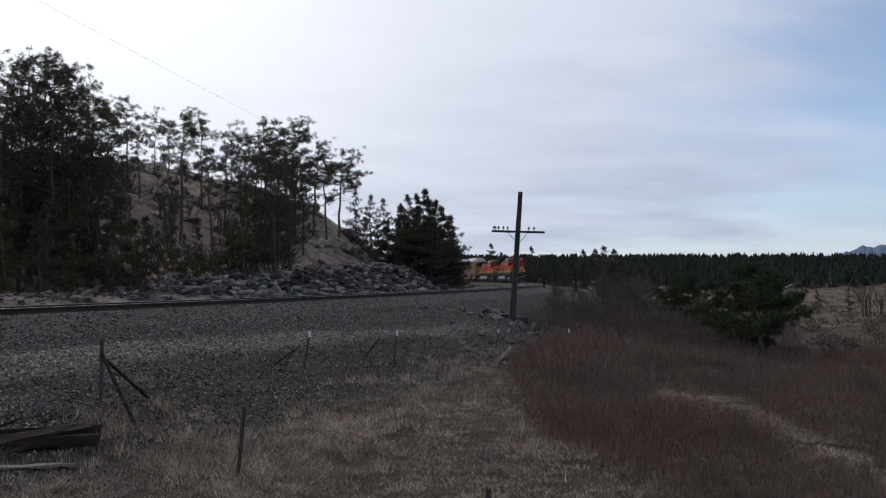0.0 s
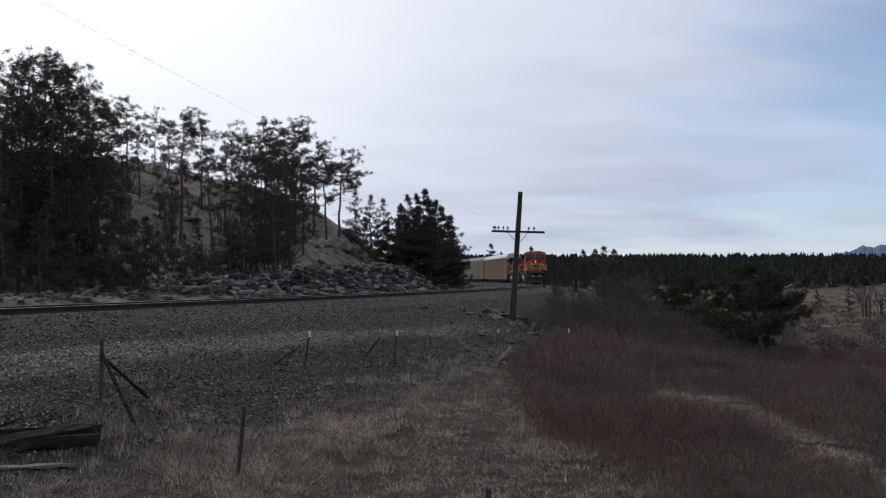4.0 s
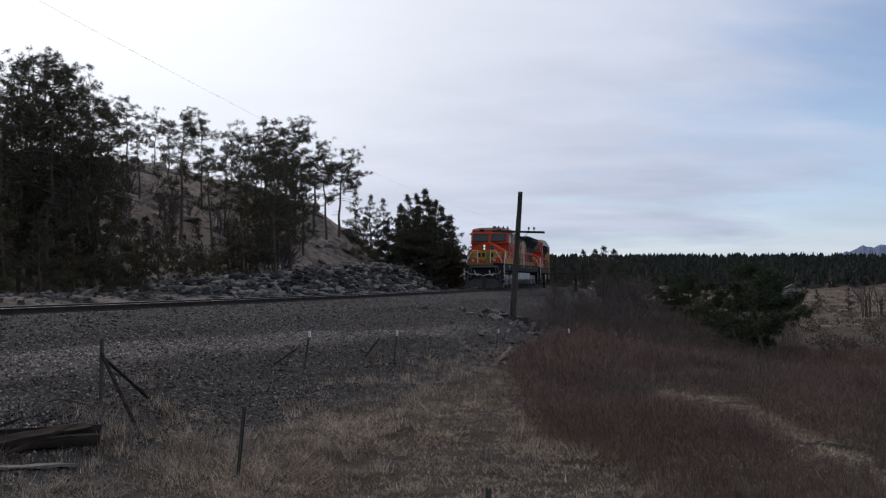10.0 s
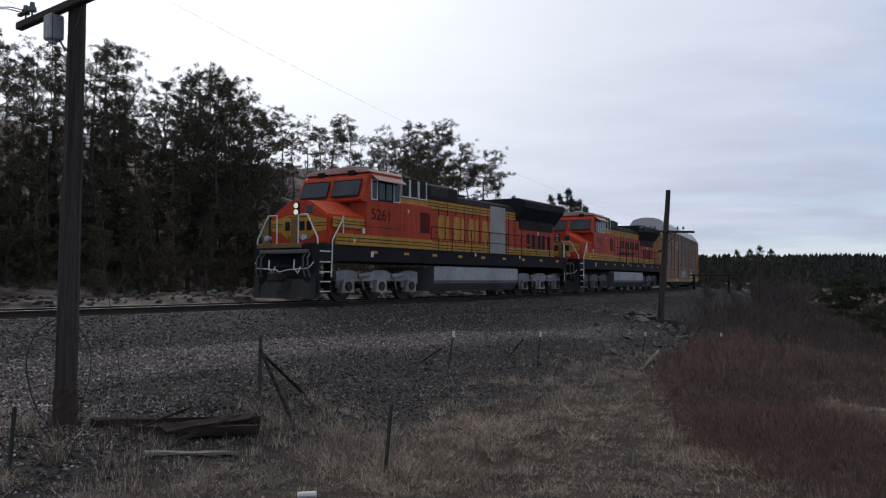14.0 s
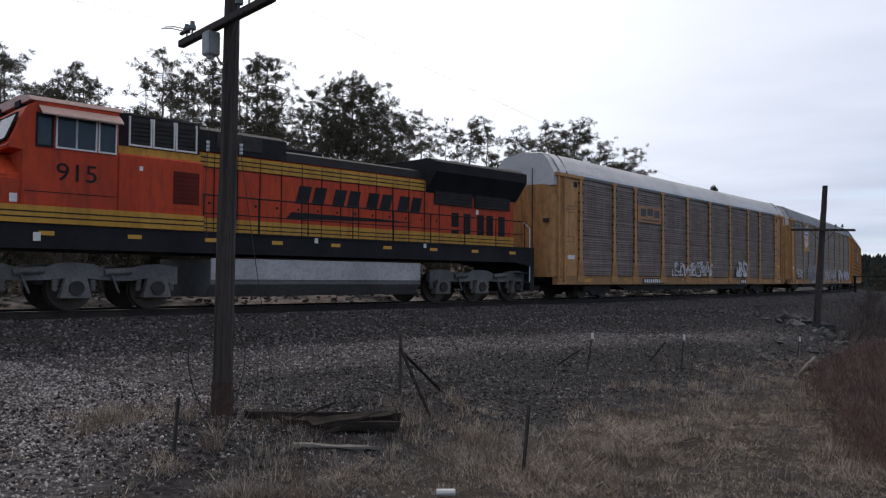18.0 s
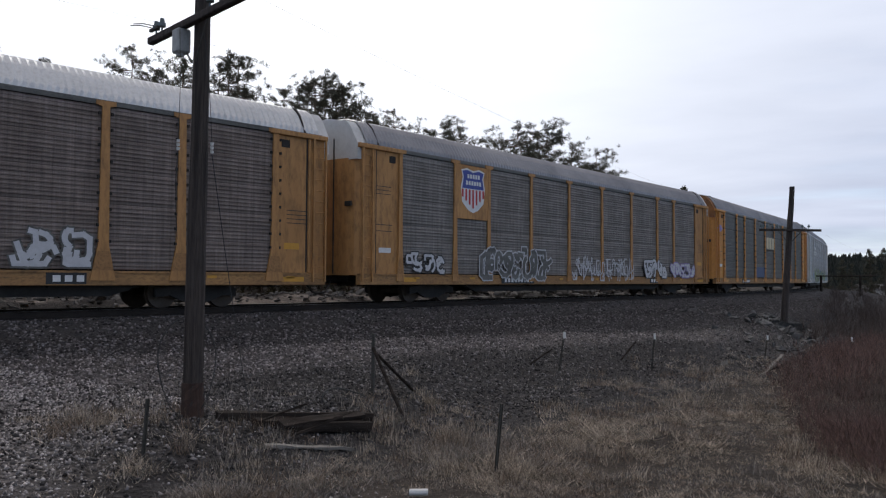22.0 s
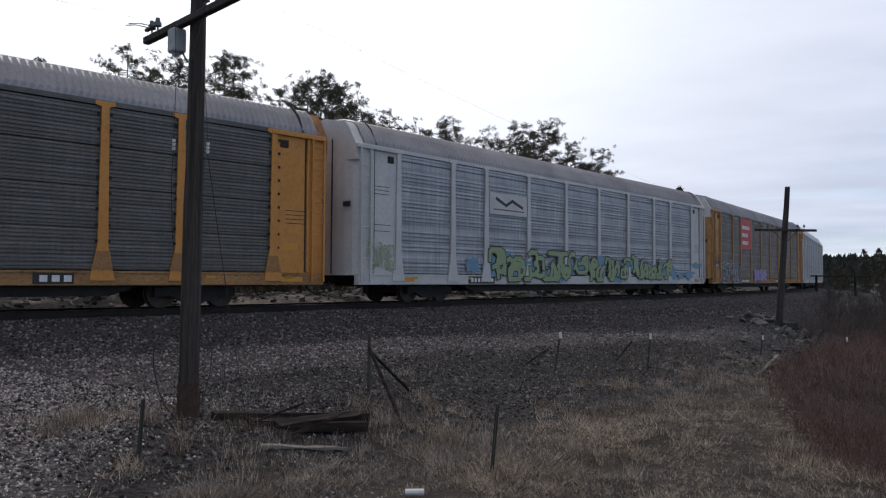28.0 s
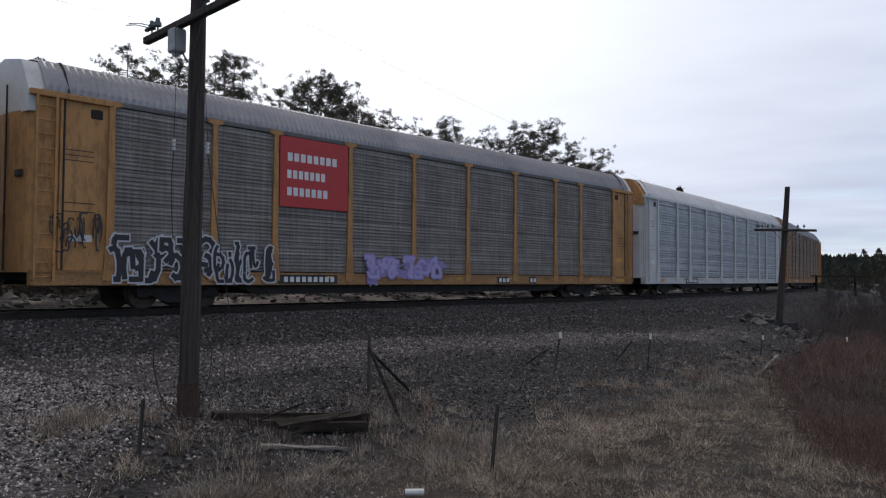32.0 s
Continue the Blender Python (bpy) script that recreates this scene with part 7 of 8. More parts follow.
def build_train():
    train = []
    a = locomotive("locomotive", "orange and yellow diesel locomotive, faded, with a grey patch, headlights lit", False, True)
    b = locomotive("locomotive", "orange diesel locomotive with black hood roof and yellow stripes", True, False)
    train += [(a, LOCO_LEN), (b, LOCO_LEN)]
    c1 = autorack("autorack_wagon", "yellow autorack wagon with weathered brown ribbed side panels and pale roof", YELLOW, SCREEN_BROWN, ROOF_WHITE, WHITE_RACK)
    b = sign_board(c1, 0.247, 0.337, 3.45, 4.2, BROWN_SIGN, "faded orange-brown sign board")
    decal(c1, "sign_bar", [quad(0.258, 0.278, 3.72, 4.08), quad(0.282, 0.304, 3.78, 4.12), quad(0.308, 0.328, 3.72, 4.08), quad(0.258, 0.328, 3.54, 3.60)], GRAPH_DARK, WIDE + 0.038, parent=b)
    graffiti(c1, 0.38, 0.56, 0.98, 1.75, 9, PALE_TAG, SCREEN_GREY, 1, "lines")
    graffiti(c1, 0.69, 0.745, 0.98, 1.85, 2, PALE_TAG, SCREEN_DARK, 2)
    plates(c1, 1, ((0.305, 2.2, 9), (0.73, 0.9, 3)))
    c2 = autorack("autorack_wagon", "yellow autorack wagon with grey ribbed panels, a shield emblem and graffiti", YELLOW, SCREEN_GREY, ROOF_ZINC, WHITE_RACK, slim=True)
    b = sign_board(c2, 0.170, 0.238, 2.95, 4.88, YELLOW, "yellow board with a shield emblem")
    xm = at_u(0.204)
    shield = [(-0.68, 4.70), (-0.35, 4.78), (0, 4.70), (0.35, 4.78), (0.68, 4.70), (0.60, 4.45), (0.70, 4.10), (0.62, 3.55), (0.3, 3.28), (0, 3.18), (-0.3, 3.28), (-0.62, 3.55), (-0.70, 4.10), (-0.60, 4.45)]
    e = decal(c2, "emblem", [[(xm + x, z) for x, z in shield]], GRAPH_WHITE, WIDE + 0.038, "shield emblem, blue over red and white stripes", parent=b)
    decal(c2, "emblem_top", [[(xm + x, z) for x, z in ((-0.63, 4.05), (0.63, 4.05), (0.54, 4.45), (0.62, 4.66), (0.33, 4.72), (0, 4.64), (-0.33, 4.72), (-0.62, 4.66), (-0.54, 4.45))]], BLUE_SIGN, WIDE + 0.042, parent=b)
    decal(c2, "emblem_stripe", [[(xm - 0.60 + k * 0.2 + d, 3.35 + 0.16 * abs(k - 3) * 0.8), (xm - 0.60 + k * 0.2 + d + 0.10, 3.35 + 0.16 * abs(k - 3) * 0.8), (xm - 0.60 + k * 0.2 + d + 0.10, 4.02), (xm - 0.60 + k * 0.2 + d, 4.02)] for d in (-0.05,) for k in range(7)], RED_SIGN, WIDE + 0.042, parent=b)
    decal(c2, "emblem_bar", bars(xm - 0.38, 4.42, 0.76, 0.15, 5, 0.3) + bars(xm - 0.46, 4.18, 0.92, 0.15, 6, 0.3), GRAPH_WHITE, WIDE + 0.046, parent=b)
    graffiti(c2, 0.078, 0.15, 0.98, 1.65, 3, PALE_TAG, GRAPH_DARK, 4)
    graffiti(c2, 0.225, 0.39, 0.72, 1.95, 5, SCREEN_DARK, PALE_TAG, 5)
    graffiti(c2, 0.455, 0.66, 0.68, 1.85, 12, PALE_TAG, SCREEN_DARK, 6, "lines")
    graffiti(c2, 0.706, 0.80, 0.9, 1.8, 4, PALE_TAG, GRAPH_DARK, 7)
    graffiti(c2, 0.815, 0.925, 0.95, 1.7, 5, PALE_TAG, PURPLE, 8)
    plates(c2, 2, ((0.31, 2.2, 9), (0.745, 0.9, 3)))
    c3 = autorack("autorack_wagon", "orange autorack wagon with dark grey panels and a rusty end", ORANGE_RACK, SCREEN_DARK, ROOF_ZINC, RUSTY_CAP, 4, None, True)
    b = sign_board(c3, 0.452, 0.548, 3.0, 3.95, SCREEN_DARK, "dark board with pale yellow lettering as blocks")
    decal(c3, "sign_bar", bars(at_u(0.545), 3.08, 2.5, 0.8, 3, 0.22), CREAM, WIDE + 0.038, parent=b)
    decal(c3, "blue_panel", [quad(0.352, 0.44, 1.02, 1.72)], BLUE_DULL, WIDE + 0.012, "repainted dull blue lower panel")
    decal(c3, "emblem", [blob(random.Random(3), at_u(0.035), 3.9, 0.75, 0.42, 12, 0.05), quad(0.015, 0.055, 3.84, 3.94)], PURPLE, WIDE - 0.012, "small faded emblem on the end bay")
    plates(c3, 3, ((0.25, 2.0, 8), (0.72, 0.9, 3)))
    c4 = autorack("autorack_wagon", "white autorack wagon with silver panels, green and blue graffiti", WHITE_RACK, SCREEN_SILVER, ROOF_ZINC, WHITE_RACK, 4)
    b = sign_board(c4, 0.247, 0.337, 3.25, 4.05, WHITE_RACK, "white board with a black emblem")
    decal(c4, "sign_bar", [quad(0.255, 0.33, 3.42, 3.46)] + stroke([(at_u(0.325), 3.6), (at_u(0.30), 3.82), (at_u(0.285), 3.62), (at_u(0.262), 3.85)], 0.12), GRAPH_DARK, WIDE + 0.038, parent=b)
    cloud(c4, 0.2, 0.96, 0.85, 1.7, 26, CYAN_P, 3)
    graffiti(c4, 0.24, 0.42, 0.7, 2.0, 4, GREEN_P, GRAPH_DARK, 10)
    graffiti(c4, 0.43, 0.62, 0.72, 1.95, 5, GREEN_P, GRAPH_DARK, 11)
    graffiti(c4, 0.63, 0.83, 0.8, 1.9, 6, GREEN_P, GRAPH_DARK, 12)
    graffiti(c4, 0.012, 0.058, 1.0, 2.0, 4, GREEN_P, GRAPH_DARK, 13, "lines")
    plates(c4, 4, ((0.23, 1.6, 7),))
    c5 = autorack("autorack_wagon", "yellow autorack wagon with weathered panels and a red sign board", YELLOW, SCREEN_GREY, ROOF_ZINC, WHITE_RACK, slim=True)
    b = sign_board(c5, 0.245, 0.339, 2.85, 4.88, RED_SIGN, "bright red sign board with three rows of white blocks")
    for z, n, w in ((4.18, 8, 1.9), (3.68, 7, 1.45), (3.18, 7, 1.55)):
        decal(c5, "sign_bar", bars(at_u(0.252) - w, z, w, 0.24, n, 0.28), GRAPH_WHITE, WIDE + 0.038, parent=b)
    graffiti(c5, 0.066, 0.165, 0.62, 1.95, 4, GRAPH_DARK, PALE_TAG, 20)
    graffiti(c5, 0.17, 0.238, 0.62, 1.85, 4, GRAPH_DARK, PALE_TAG, 21)
    cloud(c5, 0.36, 0.5, 0.85, 1.35, 7, PURPLE, 22)
    graffiti(c5, 0.362, 0.495, 0.78, 1.5, 6, PURPLE_PALE, PURPLE, 23)
    graffiti(c5, 0.014, 0.056, 1.3, 2.3, 4, GRAPH_DARK, STEEL_DARK, 24, "lines")
    plates(c5, 5, ((0.285, 2.2, 9), (0.63, 0.8, 3), (0.70, 0.5, 2)))
    c6 = autorack("autorack_wagon", "silver-white autorack wagon with yellow end", WHITE_RACK, SCREEN_SILVER, ROOF_WHITE, YELLOW, 4)
    plates(c6, 6, ((0.25, 2.0, 8),))
    c7 = autorack("autorack_wagon", "yellow autorack wagon with weathered brown panels", YELLOW, SCREEN_BROWN, ROOF_ZINC, YELLOW)
    plates(c7, 7, ((0.25, 2.0, 8),))
    train += [(c, CAR_LEN) for c in (c1, c2, c3, c4, c5, c6, c7)]
    for src in (c2, c7, c1, c5):
        c = copy_thing(src, Matrix.Identity(4))
        train.append((c, CAR_LEN))
    return train


TRAIN = build_train()

# ---------------------------------------------------------------- how it runs
FRONT_T = (-1.0, 0.0, 5.0, 10.0, 14.0, 18.0, 22.0, 27.0, 32.0, 33.0)
FRONT_S = (132.9, 123.38, 75.89, 28.28, -10.08, -48.35, -85.5, -132.75, -180.04, -189.5)


def front_at(t):
    """Where the train's nose is along the track."""
    k = max(i for i in range(len(FRONT_T) - 2) if FRONT_T[i] <= t)
    k = max(1, min(k, len(FRONT_T) - 3))
    t0, t1 = FRONT_T[k], FRONT_T[k + 1]
    m0 = (FRONT_S[k + 1] - FRONT_S[k - 1]) / (FRONT_T[k + 1] - FRONT_T[k - 1])
    m1 = (FRONT_S[k + 2] - FRONT_S[k]) / (FRONT_T[k + 2] - FRONT_T[k])
    h, u = t1 - t0, (t - t0) / (t1 - t0)
    return ((2 * u ** 3 - 3 * u * u + 1) * FRONT_S[k] + (u ** 3 - 2 * u * u + u) * h * m0 + (3 * u * u - 2 * u ** 3) * FRONT_S[k + 1] + (u ** 3 - u * u) * h * m1)


def car_pose(s, half):
    xa, ya = on_track(s - half)
    xb, yb = on_track(s + half)
    return pose(float(xa + xb) / 2, float(ya + yb) / 2, 0, 0, 0, math.degrees(math.atan2(ya - yb, xa - xb)))

POLE_WOOD = surf("pole_wood", (0.022, 0.017, 0.015), (0.092, 0.073, 0.064), 2.2, 0.95, 0, 1.0, 16, 0.9, c=(0.010, 0.008, 0.007), stretch=(7, 7, 0.22), depth=0.03)
INSULATOR = plain("insulator", (0.10, 0.12, 0.12), 0.2)
WIRE = plain("wire", (0.05, 0.05, 0.05), 0.6, 0.5)
LINE_WIRE = plain("line_wire", (0.22, 0.21, 0.20), 0.5, 0.5)
POST_STEEL = surf("post_steel", (0.05, 0.048, 0.042), (0.09, 0.085, 0.075), 8, 0.8, 0.3, 0.2, 40)
POST_TIP = plain("post_tip", (0.62, 0.62, 0.60), 0.6)


OLD_TIMBER = surf("old_timber", (0.012, 0.0095, 0.0085), (0.05, 0.04, 0.034), 1.5, 0.95, 0, 0.9, 14, 0.6, stretch=(0.4, 6, 6), depth=0.015, spec=0.1)
BOX_GREY = surf("box_grey", (0.30, 0.31, 0.31), (0.40, 0.41, 0.41), 4, 0.6, 0.2, 0.1, 20)
RED_ROT = surf("rotten_foot", (0.035, 0.022, 0.017), (0.07, 0.038, 0.027), 5, 0.95, 0, 0.8, 18, stretch=(5, 5, 0.5))


PALE_PLANK = surf("pale_plank", (0.13, 0.12, 0.107), (0.22, 0.205, 0.185), 2, 0.9, 0, 0.4, 20, stretch=(0.4, 6, 6))
PALE_WALL = plain("pale_wall", (0.26, 0.24, 0.22), 0.8)
ROOF_GREY = plain("roof_grey", (0.07, 0.066, 0.064), 0.8)


def round_shaft(bm, base, h, r0, r1, lean, n=12, rings=14, seed=0):
    """A continuous round pole with a slightly uneven surface, leaning."""
    rnd = random.Random(seed)
    rows = []
    for k in range(rings + 1):
        u = k / rings
        z = -0.3 + (h + 0.3) * u
        r = r0 + (r1 - r0) * u
        ring = []
        for q in range(n):
            a = 6.283 * q / n
            rr = r * (1 + rnd.uniform(-0.05, 0.05))
            ring.append(bm.verts.new((base[0] + lean[0] * z + math.cos(a) * rr, base[1] + lean[1] * z + math.sin(a) * rr, base[2] + z)))
        rows.append(ring)
    for a, b in zip(rows, rows[1:]):
        for q in range(n):
            bm.faces.new((a[q], a[(q + 1) % n], b[(q + 1) % n], b[q]))
    bm.faces.new(rows[-1])
    bm.faces.new(rows[0][::-1])
    return bm


def telegraph_pole(x, y, z, h, r0, r1, lean, arm_z, arm_len, arm_turn, arm_tilt, pins, box_on, arm_off=0.0, seed=1):
    pole = tagged(empty("telegraph_pole", pose(x, y, z)), "old weathered wooden telegraph pole with one crossarm", "telegraph pole", "telegraph poles")
    part("shaft", round_shaft(BM(), (0, 0, 0), h, r0, r1, lean, seed=seed), POLE_WOOD, pole)
    if box_on:
        part("foot", round_shaft(BM(), (0, 0, 0), 0.42, r0 * 1.1, r0 * 1.01, lean, seed=9), RED_ROT, pole, "rotten reddish foot")
    m = pose(lean[0] * arm_z, lean[1] * arm_z, arm_z, 0, arm_tilt, arm_turn)
    bm = BM()
    box(bm, -arm_len / 2 + arm_off, arm_len / 2 + arm_off, -r1 - 0.11, -r1 - 0.015, -0.048, 0.048, 0.012)
    arm = part("crossarm", bm, POLE_WOOD, pole, m=m)
    for k in (-1, 1):
        bm = BM()
        rod(bm, (k * 0.45, -r1 - 0.06, -0.03), (k * 0.05, -r1 - 0.02, -0.5), 0.012, 0.012, 5)
        part("brace", bm, POST_STEEL, arm)
    for u in pins:
        bm = BM()
        u = u * arm_len
        rod(bm, (u, -r1 - 0.07, 0.05), (u, -r1 - 0.07, 0.14), 0.013, 0.013, 6)
        rod(bm, (u, -r1 - 0.07, 0.12), (u, -r1 - 0.07, 0.17), 0.052, 0.05, 8)
        rod(bm, (u, -r1 - 0.07, 0.17), (u, -r1 - 0.07, 0.23), 0.036, 0.028, 8)
        part("insulator", bm, INSULATOR, arm)
    if box_on:
        bm = BM()
        box(bm, -0.34, -0.16, -r1 - 0.16, -r1 + 0.02, -0.36, -0.05, 0.02)
        rod(bm, (-0.25, -r1 - 0.08, -0.40), (-0.25, -r1 - 0.08, -0.34), 0.05, 0.06, 8)
        part("junction_box", bm, BOX_GREY, arm, "small grey junction box")
        for u in (-0.36, -0.40):
            bm = BM()
            tube(bm, [(u * arm_len, -r1 - 0.07, 0.13), (u * arm_len - 0.1, -r1 - 0.25, 0.16), (u * arm_len - 0.3, -r1 - 0.3, 0.19)], 0.007, 5)
            part("wire_tail", bm, POST_STEEL, arm)
        bm = BM()
        box(bm, -0.42 * arm_len - 0.1, -0.36 * arm_len, -r1 - 0.11, -r1 - 0.06, 0.11, 0.15, 0.006)
        part("wire_clamp", bm, POST_STEEL, arm)
    return pole


def pin_at(x, y, z, lean, arm_z, turn, u, r1):
    """Where a wire meets an insulator."""
    m = pose(x, y, z) @ pose(lean[0] * arm_z, lean[1] * arm_z, arm_z, 0, 0, turn)
    return m @ Vector((u, -r1 - 0.07, 0.22))


def wire(a, b, sag, r=0.0014):
    bm = BM()
    n = 14
    tube(bm, [a.lerp(b, k / n) - Vector((0, 0, sag * 4 * (k / n) * (1 - k / n))) for k in range(n + 1)], r, 4)
    me = bpy.data.meshes.new("telegraph_wire")
    bm.to_mesh(me); bm.free()
    me.materials.append(LINE_WIRE)
    tagged(new("telegraph_wire", me), "thin dark telegraph wire strung between poles", "wire", "telegraph wires")


def fence_post(x, y, h, lean, tip, name="fence_post"):
    post = tagged(empty(name, pose(x, y, gz(x, y))), "thin rusty steel fence post, leaning" + (" with a white tip" if tip else ""), "fence post", "fence posts")
    bm = BM()
    prism(bm, [(-0.02, -0.1), (0.02, -0.1), (0.02 + lean * h, h), (-0.02 + lean * h, h)], -0.004, 0.004)
    prism(bm, [(-0.004, -0.1), (0.004, -0.1), (0.004 + lean * h, h), (-0.004 + lean * h, h)], -0.035, -0.004)
    part("post", bm, POST_STEEL, post)
    bm = BM()
    for k in range(int(h / 0.07)):
        z = 0.05 + k * 0.07
        box(bm, lean * z - 0.01, lean * z + 0.01, 0.004, 0.014, z, z + 0.03)
    tagged(part("stud", bm, POST_STEEL, post), kind="stuff")
    if tip:
        bm = BM()
        box(bm, lean * h - 0.024, lean * h + 0.024, -0.037, 0.016, h - 0.13, h + 0.003)
        part("tip", bm, POST_TIP, post, "white painted tip")
    return post


def timber(name, label, a, b, w, t, roll=0.0, mat=None):
    """A squared beam lying from a to b."""
    a, b = Vector(a), Vector(b)
    d = b - a
    rnd = random.Random(int(a.x * 100))
    bm = BM()
    n = 6
    rows = []
    for k in range(n + 1):
        x = d.length * (k / n)
        j = lambda: rnd.uniform(-0.012, 0.012)
        rows.append([bm.verts.new((x + j(), sy * w / 2 + j(), sz * t / 2 + j())) for sy, sz in ((-1, -1), (1, -1), (1, 1), (-1, 1))])
    for p, q in zip(rows, rows[1:]):
        for i in range(4):
            bm.faces.new((p[i], p[(i + 1) % 4], q[(i + 1) % 4], q[i]))
    bm.faces.new(rows[0][::-1]); bm.faces.new(rows[-1])
    bmesh.ops.recalc_face_normals(bm, faces=list(bm.faces))
    me = bpy.data.meshes.new(name)
    bm.to_mesh(me); bm.free()
    me.materials.append(mat or OLD_TIMBER)
    ob = new(name, me)
    ob.matrix_basis = Matrix.Translation(a) @ d.to_track_quat("X", "Z").to_matrix().to_4x4() @ pose(0, 0, 0, roll, 0, 0)
    return tagged(ob, label, "timber", "timber by the pole")


def on_ground(x, y, up=0.0):
    return Vector((x, y, gz(x, y) + up))


def loop_wire(name, label, centre, rx, rz, tilt, turn, r=0.008, full=1.0):
    bm = BM()
    n = 26
    pts = []
    for k in range(n + 1):
        a = 6.283 * full * k / n
        pts.append(Vector((math.cos(a) * rx * (1 + 0.06 * math.sin(3 * a)), 0.05 * math.sin(2 * a), math.sin(a) * rz)))
    tube(bm, pts, r, 5)
    me = bpy.data.meshes.new(name)
    bm.to_mesh(me); bm.free()
    me.materials.append(WIRE)
    ob = new(name, me)
    ob.matrix_basis = Matrix.Translation(centre) @ pose(0, 0, 0, tilt, 0, turn)
    return tagged(ob, label, "wire")


P1 = (-6.05, 8.42)
P2 = (3.08, 35.3)
P3 = (12.4, 61.0)
Z1, Z2, Z3 = gz(*P1), gz(*P2), gz(*P3)
telegraph_pole(*P1, Z1, 6.6, 0.132, 0.086, (0.011, 0.0), 4.92, 2.5, -28, 0, (-0.40, -0.33, 0.2, 0.3, 0.40, 0.46), True, 0.05, 1)
telegraph_pole(*P2, Z2, 5.85, 0.15, 0.10, (0.066, 0.0), 4.05, 2.35, -2, 1.5, (-0.46, -0.43, -0.37, -0.28, -0.2, 0.2, 0.3), False, 0.0, 2)
telegraph_pole(*P3, Z3, 4.6, 0.16, 0.12, (-0.01, 0.0), 4.0, 1.6, -5, 0, (-0.4, 0.4), False, 0.0, 3)
for k, (u1, u2, u3) in enumerate(((-1.0, -1.08, -0.6), (0.98, 0.70, 0.62))):
    a = pin_at(*P1, Z1, (0.011, 0), 4.92, -28, u1, 0.088)
    b = pin_at(*P2, Z2, (0.066, 0), 4.05, -2, u2, 0.10)
    c = pin_at(*P3, Z3, (-0.01, 0), 4.0, -5, u3, 0.12)
    wire(a, b, 0.45 + 0.1 * k)
    wire(b, c, 0.4 + 0.08 * k)
    wire(a, a + Vector((-11.0, -27.0, 0.6)), 0.5)

fence_post(-2.99, 17.03, 0.85, 0.15, True)
fence_post(-1.19, 19.2, 0.82, 0.10, True)
fence_post(-2.21, 8.56, 0.78, 0.10, False)
fence_post(-5.52, 6.86, 0.62, 0.09, False)
fence_post(1.63, 24.55, 0.62, 0.14, True)
fence_post(3.9, 25.5, 0.7, 0.2, True)
fence_post(0.29, 5.5, 0.48, 0.05, False)
# corner post with two fallen braces
corner = tagged(empty("brace_post", pose(-4.94, 11.49, gz(-4.94, 11.49))), "rusty steel corner post with two leaning braces", "fence post")
bm = BM()
prism(bm, [(-0.022, -0.1), (0.022, -0.1), (0.027, 1.0), (-0.017, 1.0)], -0.022, 0.022)
part("post", bm, POST_STEEL, corner)
for tgt, z in (((-4.02, 10.62), 0.78), ((-4.60, 12.6), 0.74)):
    bm = BM()
    rod(bm, (0.0, 0.0, z), (tgt[0] + 4.94, tgt[1] - 11.49, gz(*tgt) - gz(-4.94, 11.49) - 0.03), 0.026, 0.026, 6)
    part("brace", bm, OLD_TIMBER, corner)
# old timbers at the foot of the first pole
timber("old_log", "long grey weathered log lying in the grass", on_ground(-5.75, 8.5, 0.04), on_ground(-4.45, 10.3, 0.06), 0.13, 0.12)
timber("old_beam", "split dark timber beam propped on the log", on_ground(-5.0, 8.75, 0.10), on_ground(-4.45, 10.0, 0.17), 0.14, 0.06, 20)
timber("old_beam", "dark rotten beam in the grass", on_ground(-4.95, 8.95, 0.06), on_ground(-4.3, 9.9, 0.07), 0.16, 0.12)
timber("old_plank", "pale weathered plank lying flat", on_ground(-4.85, 8.14, 0.03), on_ground(-4.16, 9.05, 0.03), 0.09, 0.03, 0, PALE_PLANK)
timber("broken_branch", "thin broken branch lying over the beams", on_ground(-5.3, 8.6, 0.05), on_ground(-4.9, 9.3, 0.32), 0.022, 0.022)
timber("broken_branch", "thin broken branch lying over the beams", on_ground(-4.75, 8.7, 0.08), on_ground(-4.35, 9.5, 0.36), 0.02, 0.02)
timber("old_beam", "dark rotten beam sunk in the grass", on_ground(-5.35, 8.75, 0.02), on_ground(-4.75, 9.75, 0.03), 0.15, 0.1, 8)
timber("old_plank", "pale plank leaning on the rocks", on_ground(1.3, 20.3, 0.0), on_ground(1.85, 21.6, 0.33), 0.085, 0.04, 0, PALE_PLANK)
timber("old_stick", "dark broken stick against the plank", on_ground(1.3, 20.6, 0.0), on_ground(2.2, 21.4, 0.3), 0.05, 0.04)
timber("leaning_stake", "short leaning stake with a pale end", on_ground(-3.62, 17.02, 0.0), on_ground(-3.15, 17.2, 0.42), 0.035, 0.03)
timber("leaning_stake", "short leaning stake with a pale end", on_ground(-1.9, 19.3, 0.0), on_ground(-1.55, 19.4, 0.5), 0.035, 0.03)
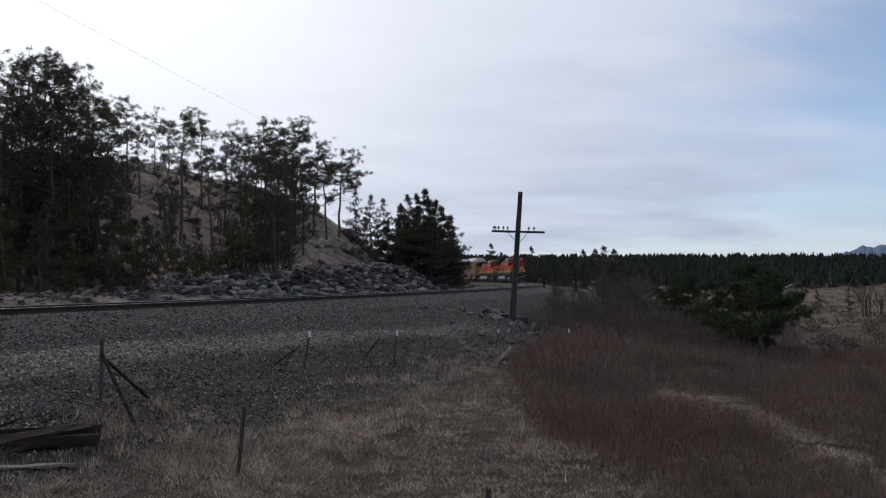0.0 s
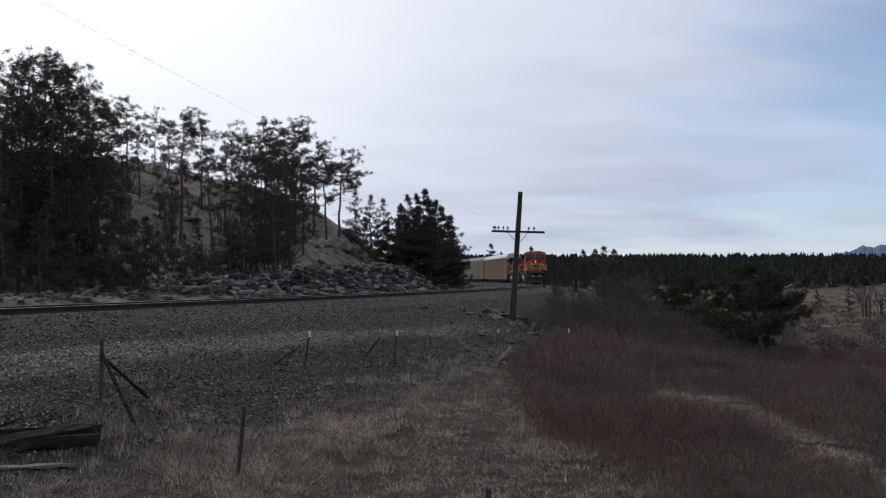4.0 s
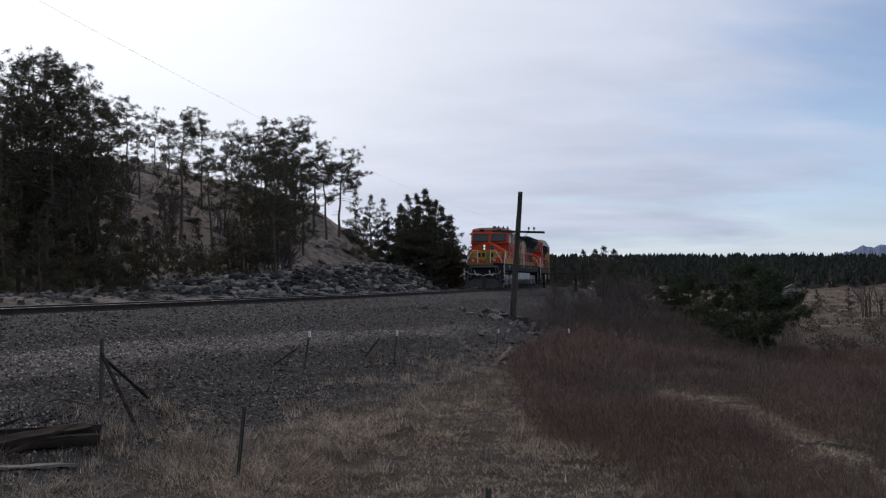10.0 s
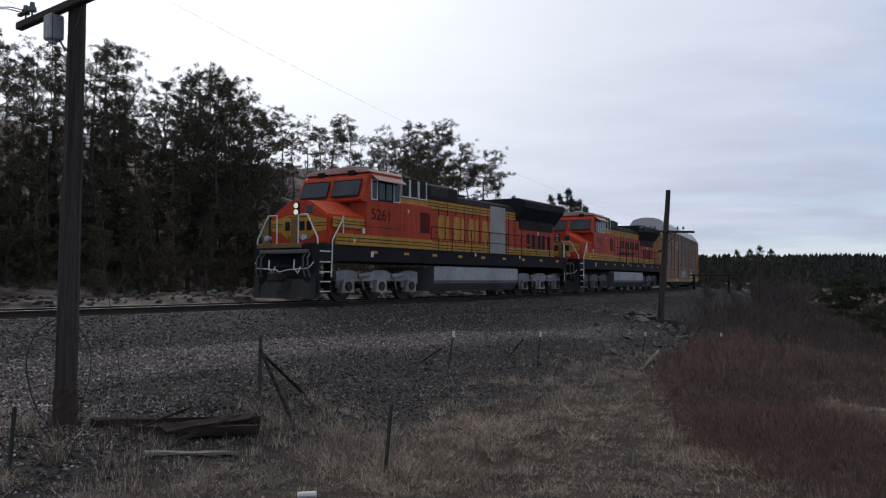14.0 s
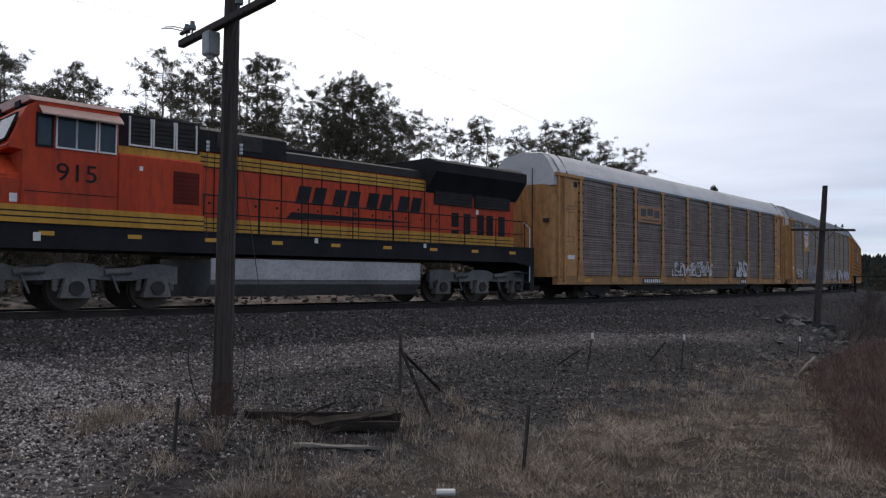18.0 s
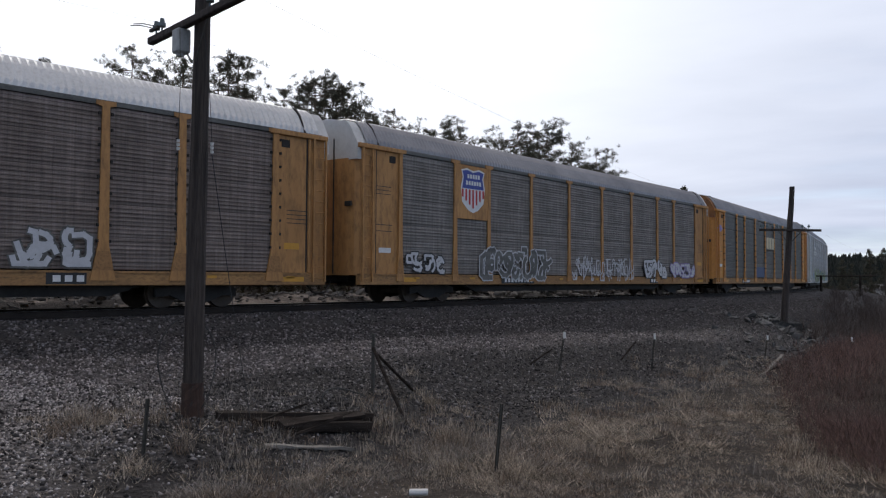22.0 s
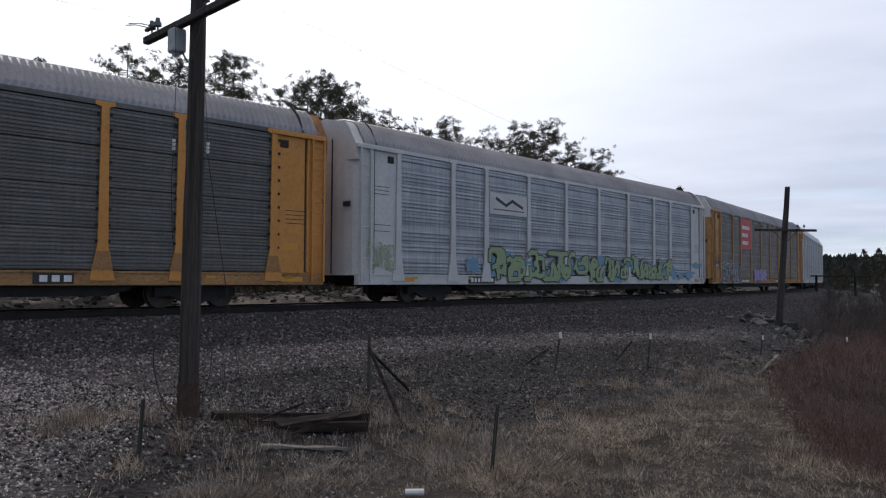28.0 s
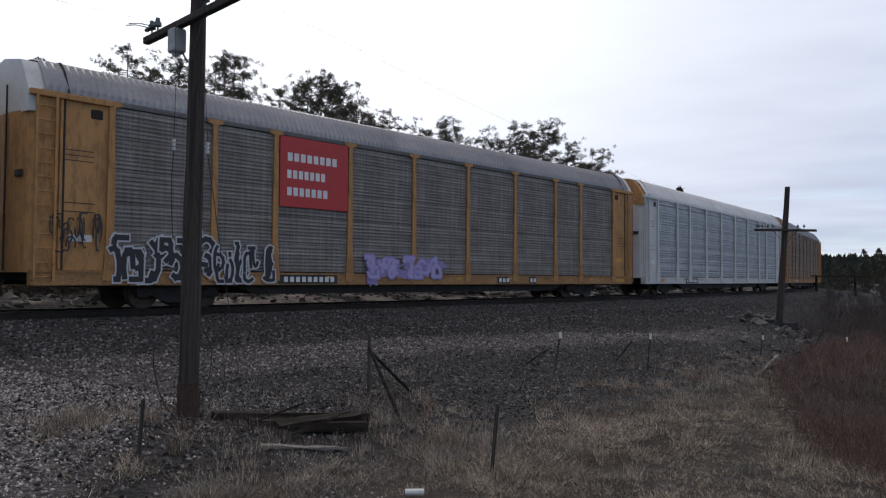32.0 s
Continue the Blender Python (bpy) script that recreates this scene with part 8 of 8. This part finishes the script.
def dangling_wire(top, mid, foot):
    """A cut line that hangs beside the pole, with its glass strain insulator."""
    w = tagged(empty("dangling_wire", Matrix.Translation(top)), "cut wire hanging beside the pole with a white insulator", "wire", "hanging wires")
    a, b, c = Vector((0, 0, 0)), Vector(mid) - Vector(top), Vector(foot) - Vector(top)
    bm = BM()
    tube(bm, [a, a.lerp(b, 0.5) + Vector((0.02, 0, 0)), b], 0.004, 5)
    part("upper_wire", bm, WIRE, w)
    bm = BM()
    for k in range(3):
        rod(bm, b - Vector((0, 0, 0.05 * k)), b - Vector((0, 0, 0.05 * k + 0.035)), 0.024, 0.018, 8)
    part("insulator", bm, POST_TIP, w, "white strain insulator")
    bm = BM()
    tube(bm, [b - Vector((0, 0, 0.14)), b.lerp(c, 0.4) - Vector((0.03, 0, 0)), b.lerp(c, 0.75) - Vector((0.02, 0, 0)), c], 0.005, 5)
    part("lower_wire", bm, WIRE, w)


dangling_wire((P1[0] + 0.16, P1[1] - 0.12, Z1 + 4.85), (P1[0] + 0.24, P1[1] - 0.02, Z1 + 3.4), (P1[0] + 0.62, P1[1] + 0.35, gz(P1[0] + 0.62, P1[1] + 0.35)))
dangling_wire((P1[0] - 0.16, P1[1] - 0.16, Z1 + 4.85), (P1[0] - 0.20, P1[1] - 0.10, Z1 + 3.45), (P1[0] - 0.16, P1[1] - 0.14, Z1 + 2.2))
loop_wire("wire_loop", "loose loop of dark wire hanging by the pole", Vector((P1[0] - 0.05, P1[1] - 0.05, Z1 + 0.62)), 0.34, 0.62, 0, 30)
loop_wire("wire_coil", "loose coil of pale wire lying on the stones", on_ground(-4.95, 10.5, 0.14), 0.32, 0.2, -50, 40, 0.011, 0.8)
bm = BM()
rod(bm, (0, 0, 0), (0.17, 0.03, 0.01), 0.033, 0.033, 12)
rod(bm, (0.165, 0.03, 0.01), (0.175, 0.032, 0.01), 0.029, 0.027, 12)
me = bpy.data.meshes.new("drink_can")
bm.to_mesh(me); bm.free(); me.materials.append(POST_TIP)
can = new("drink_can", me)
can.matrix_basis = Matrix.Translation(on_ground(-2.72, 7.25, 0.05))
tagged(can, "white crushed can lying in the grass", "can")


def brace_fence():
    f = tagged(empty("fence_brace", pose(13.0, 84.6, gz(13.0, 84.6))), "wooden fence brace of posts and a long rail beyond the track", "fence")
    for u in (-2.2, 1.2):
        bm = BM()
        rod(bm, (u, 0, -0.3), (u, 0, 1.9), 0.12, 0.11, 8)
        part("post", bm, OLD_TIMBER, f)
    bm = BM()
    rod(bm, (-3.4, 0, 1.82), (2.6, 0, 1.86), 0.06, 0.06, 6)
    part("rail", bm, OLD_TIMBER, f)


brace_fence()


def far_house(az, dist, w, h, wall, roof):
    x, y = at_ray(az, dist)
    house = tagged(empty("farm_building", pose(x, y, gz(x, y), 0, 0, az * 3)), "small pale farm building across the valley", "building", "farm buildings")
    bm = BM()
    box(bm, -w / 2, w / 2, -3, 3, -0.5, h)
    part("wall", bm, wall, house)
    bm = BM()
    prism(bm, [(-3.4, h), (3.4, h), (0, h + 1.7)], -w / 2 - 0.4, w / 2 + 0.4, "x")
    part("roof", bm, roof, house)
    for u in (-0.3, 0.1, 0.35):
        bm = BM()
        box(bm, u * w - 0.5, u * w + 0.5, -3.05, -3.0, 1.0, 2.1)
        part("window", bm, GLASS, house)


far_house(23.0, 330, 8, 2.0, PALE_WALL, ROOF_GREY)
far_house(23.8, 350, 6, 2.0, PALE_WALL, ROOF_GREY)
far_house(10.4, 330, 16, 3.2, PALE_WALL, ROOF_GREY)
far_house(15.4, 300, 10, 2.6, PALE_WALL, ROOF_GREY)
# ---------------------------------------------------------------- keys
def motions():
    times = [k * 1.0 for k in range(33)]
    back = 0.0
    for n, (ob, ln) in enumerate(TRAIN):
        half = 6.75 if ln == LOCO_LEN else 9.75
        walk(ob, [(t, car_pose(front_at(t) + back + ln / 2, half)) for t in times])
        back += ln
        for truck in ob.children:
            if truck.name.split(".")[0] != "truck":
                continue
            for axle in truck.children:
                if axle.name.split(".")[0] != "wheelset":
                    continue
                r = 0.53 if ln == LOCO_LEN else 0.40
                x = axle.location.x
                step = 1 / 15 if ln == LOCO_LEN else 1 / 30
                walk(axle, [(k * step, Matrix.Translation((x, 0, r + 0.002)) @ Matrix.Rotation((front_at(0.0) - front_at(min(k * step, 32.0))) / r, 4, "Y")) for k in range(int(32 / step) + 1)])


motions()
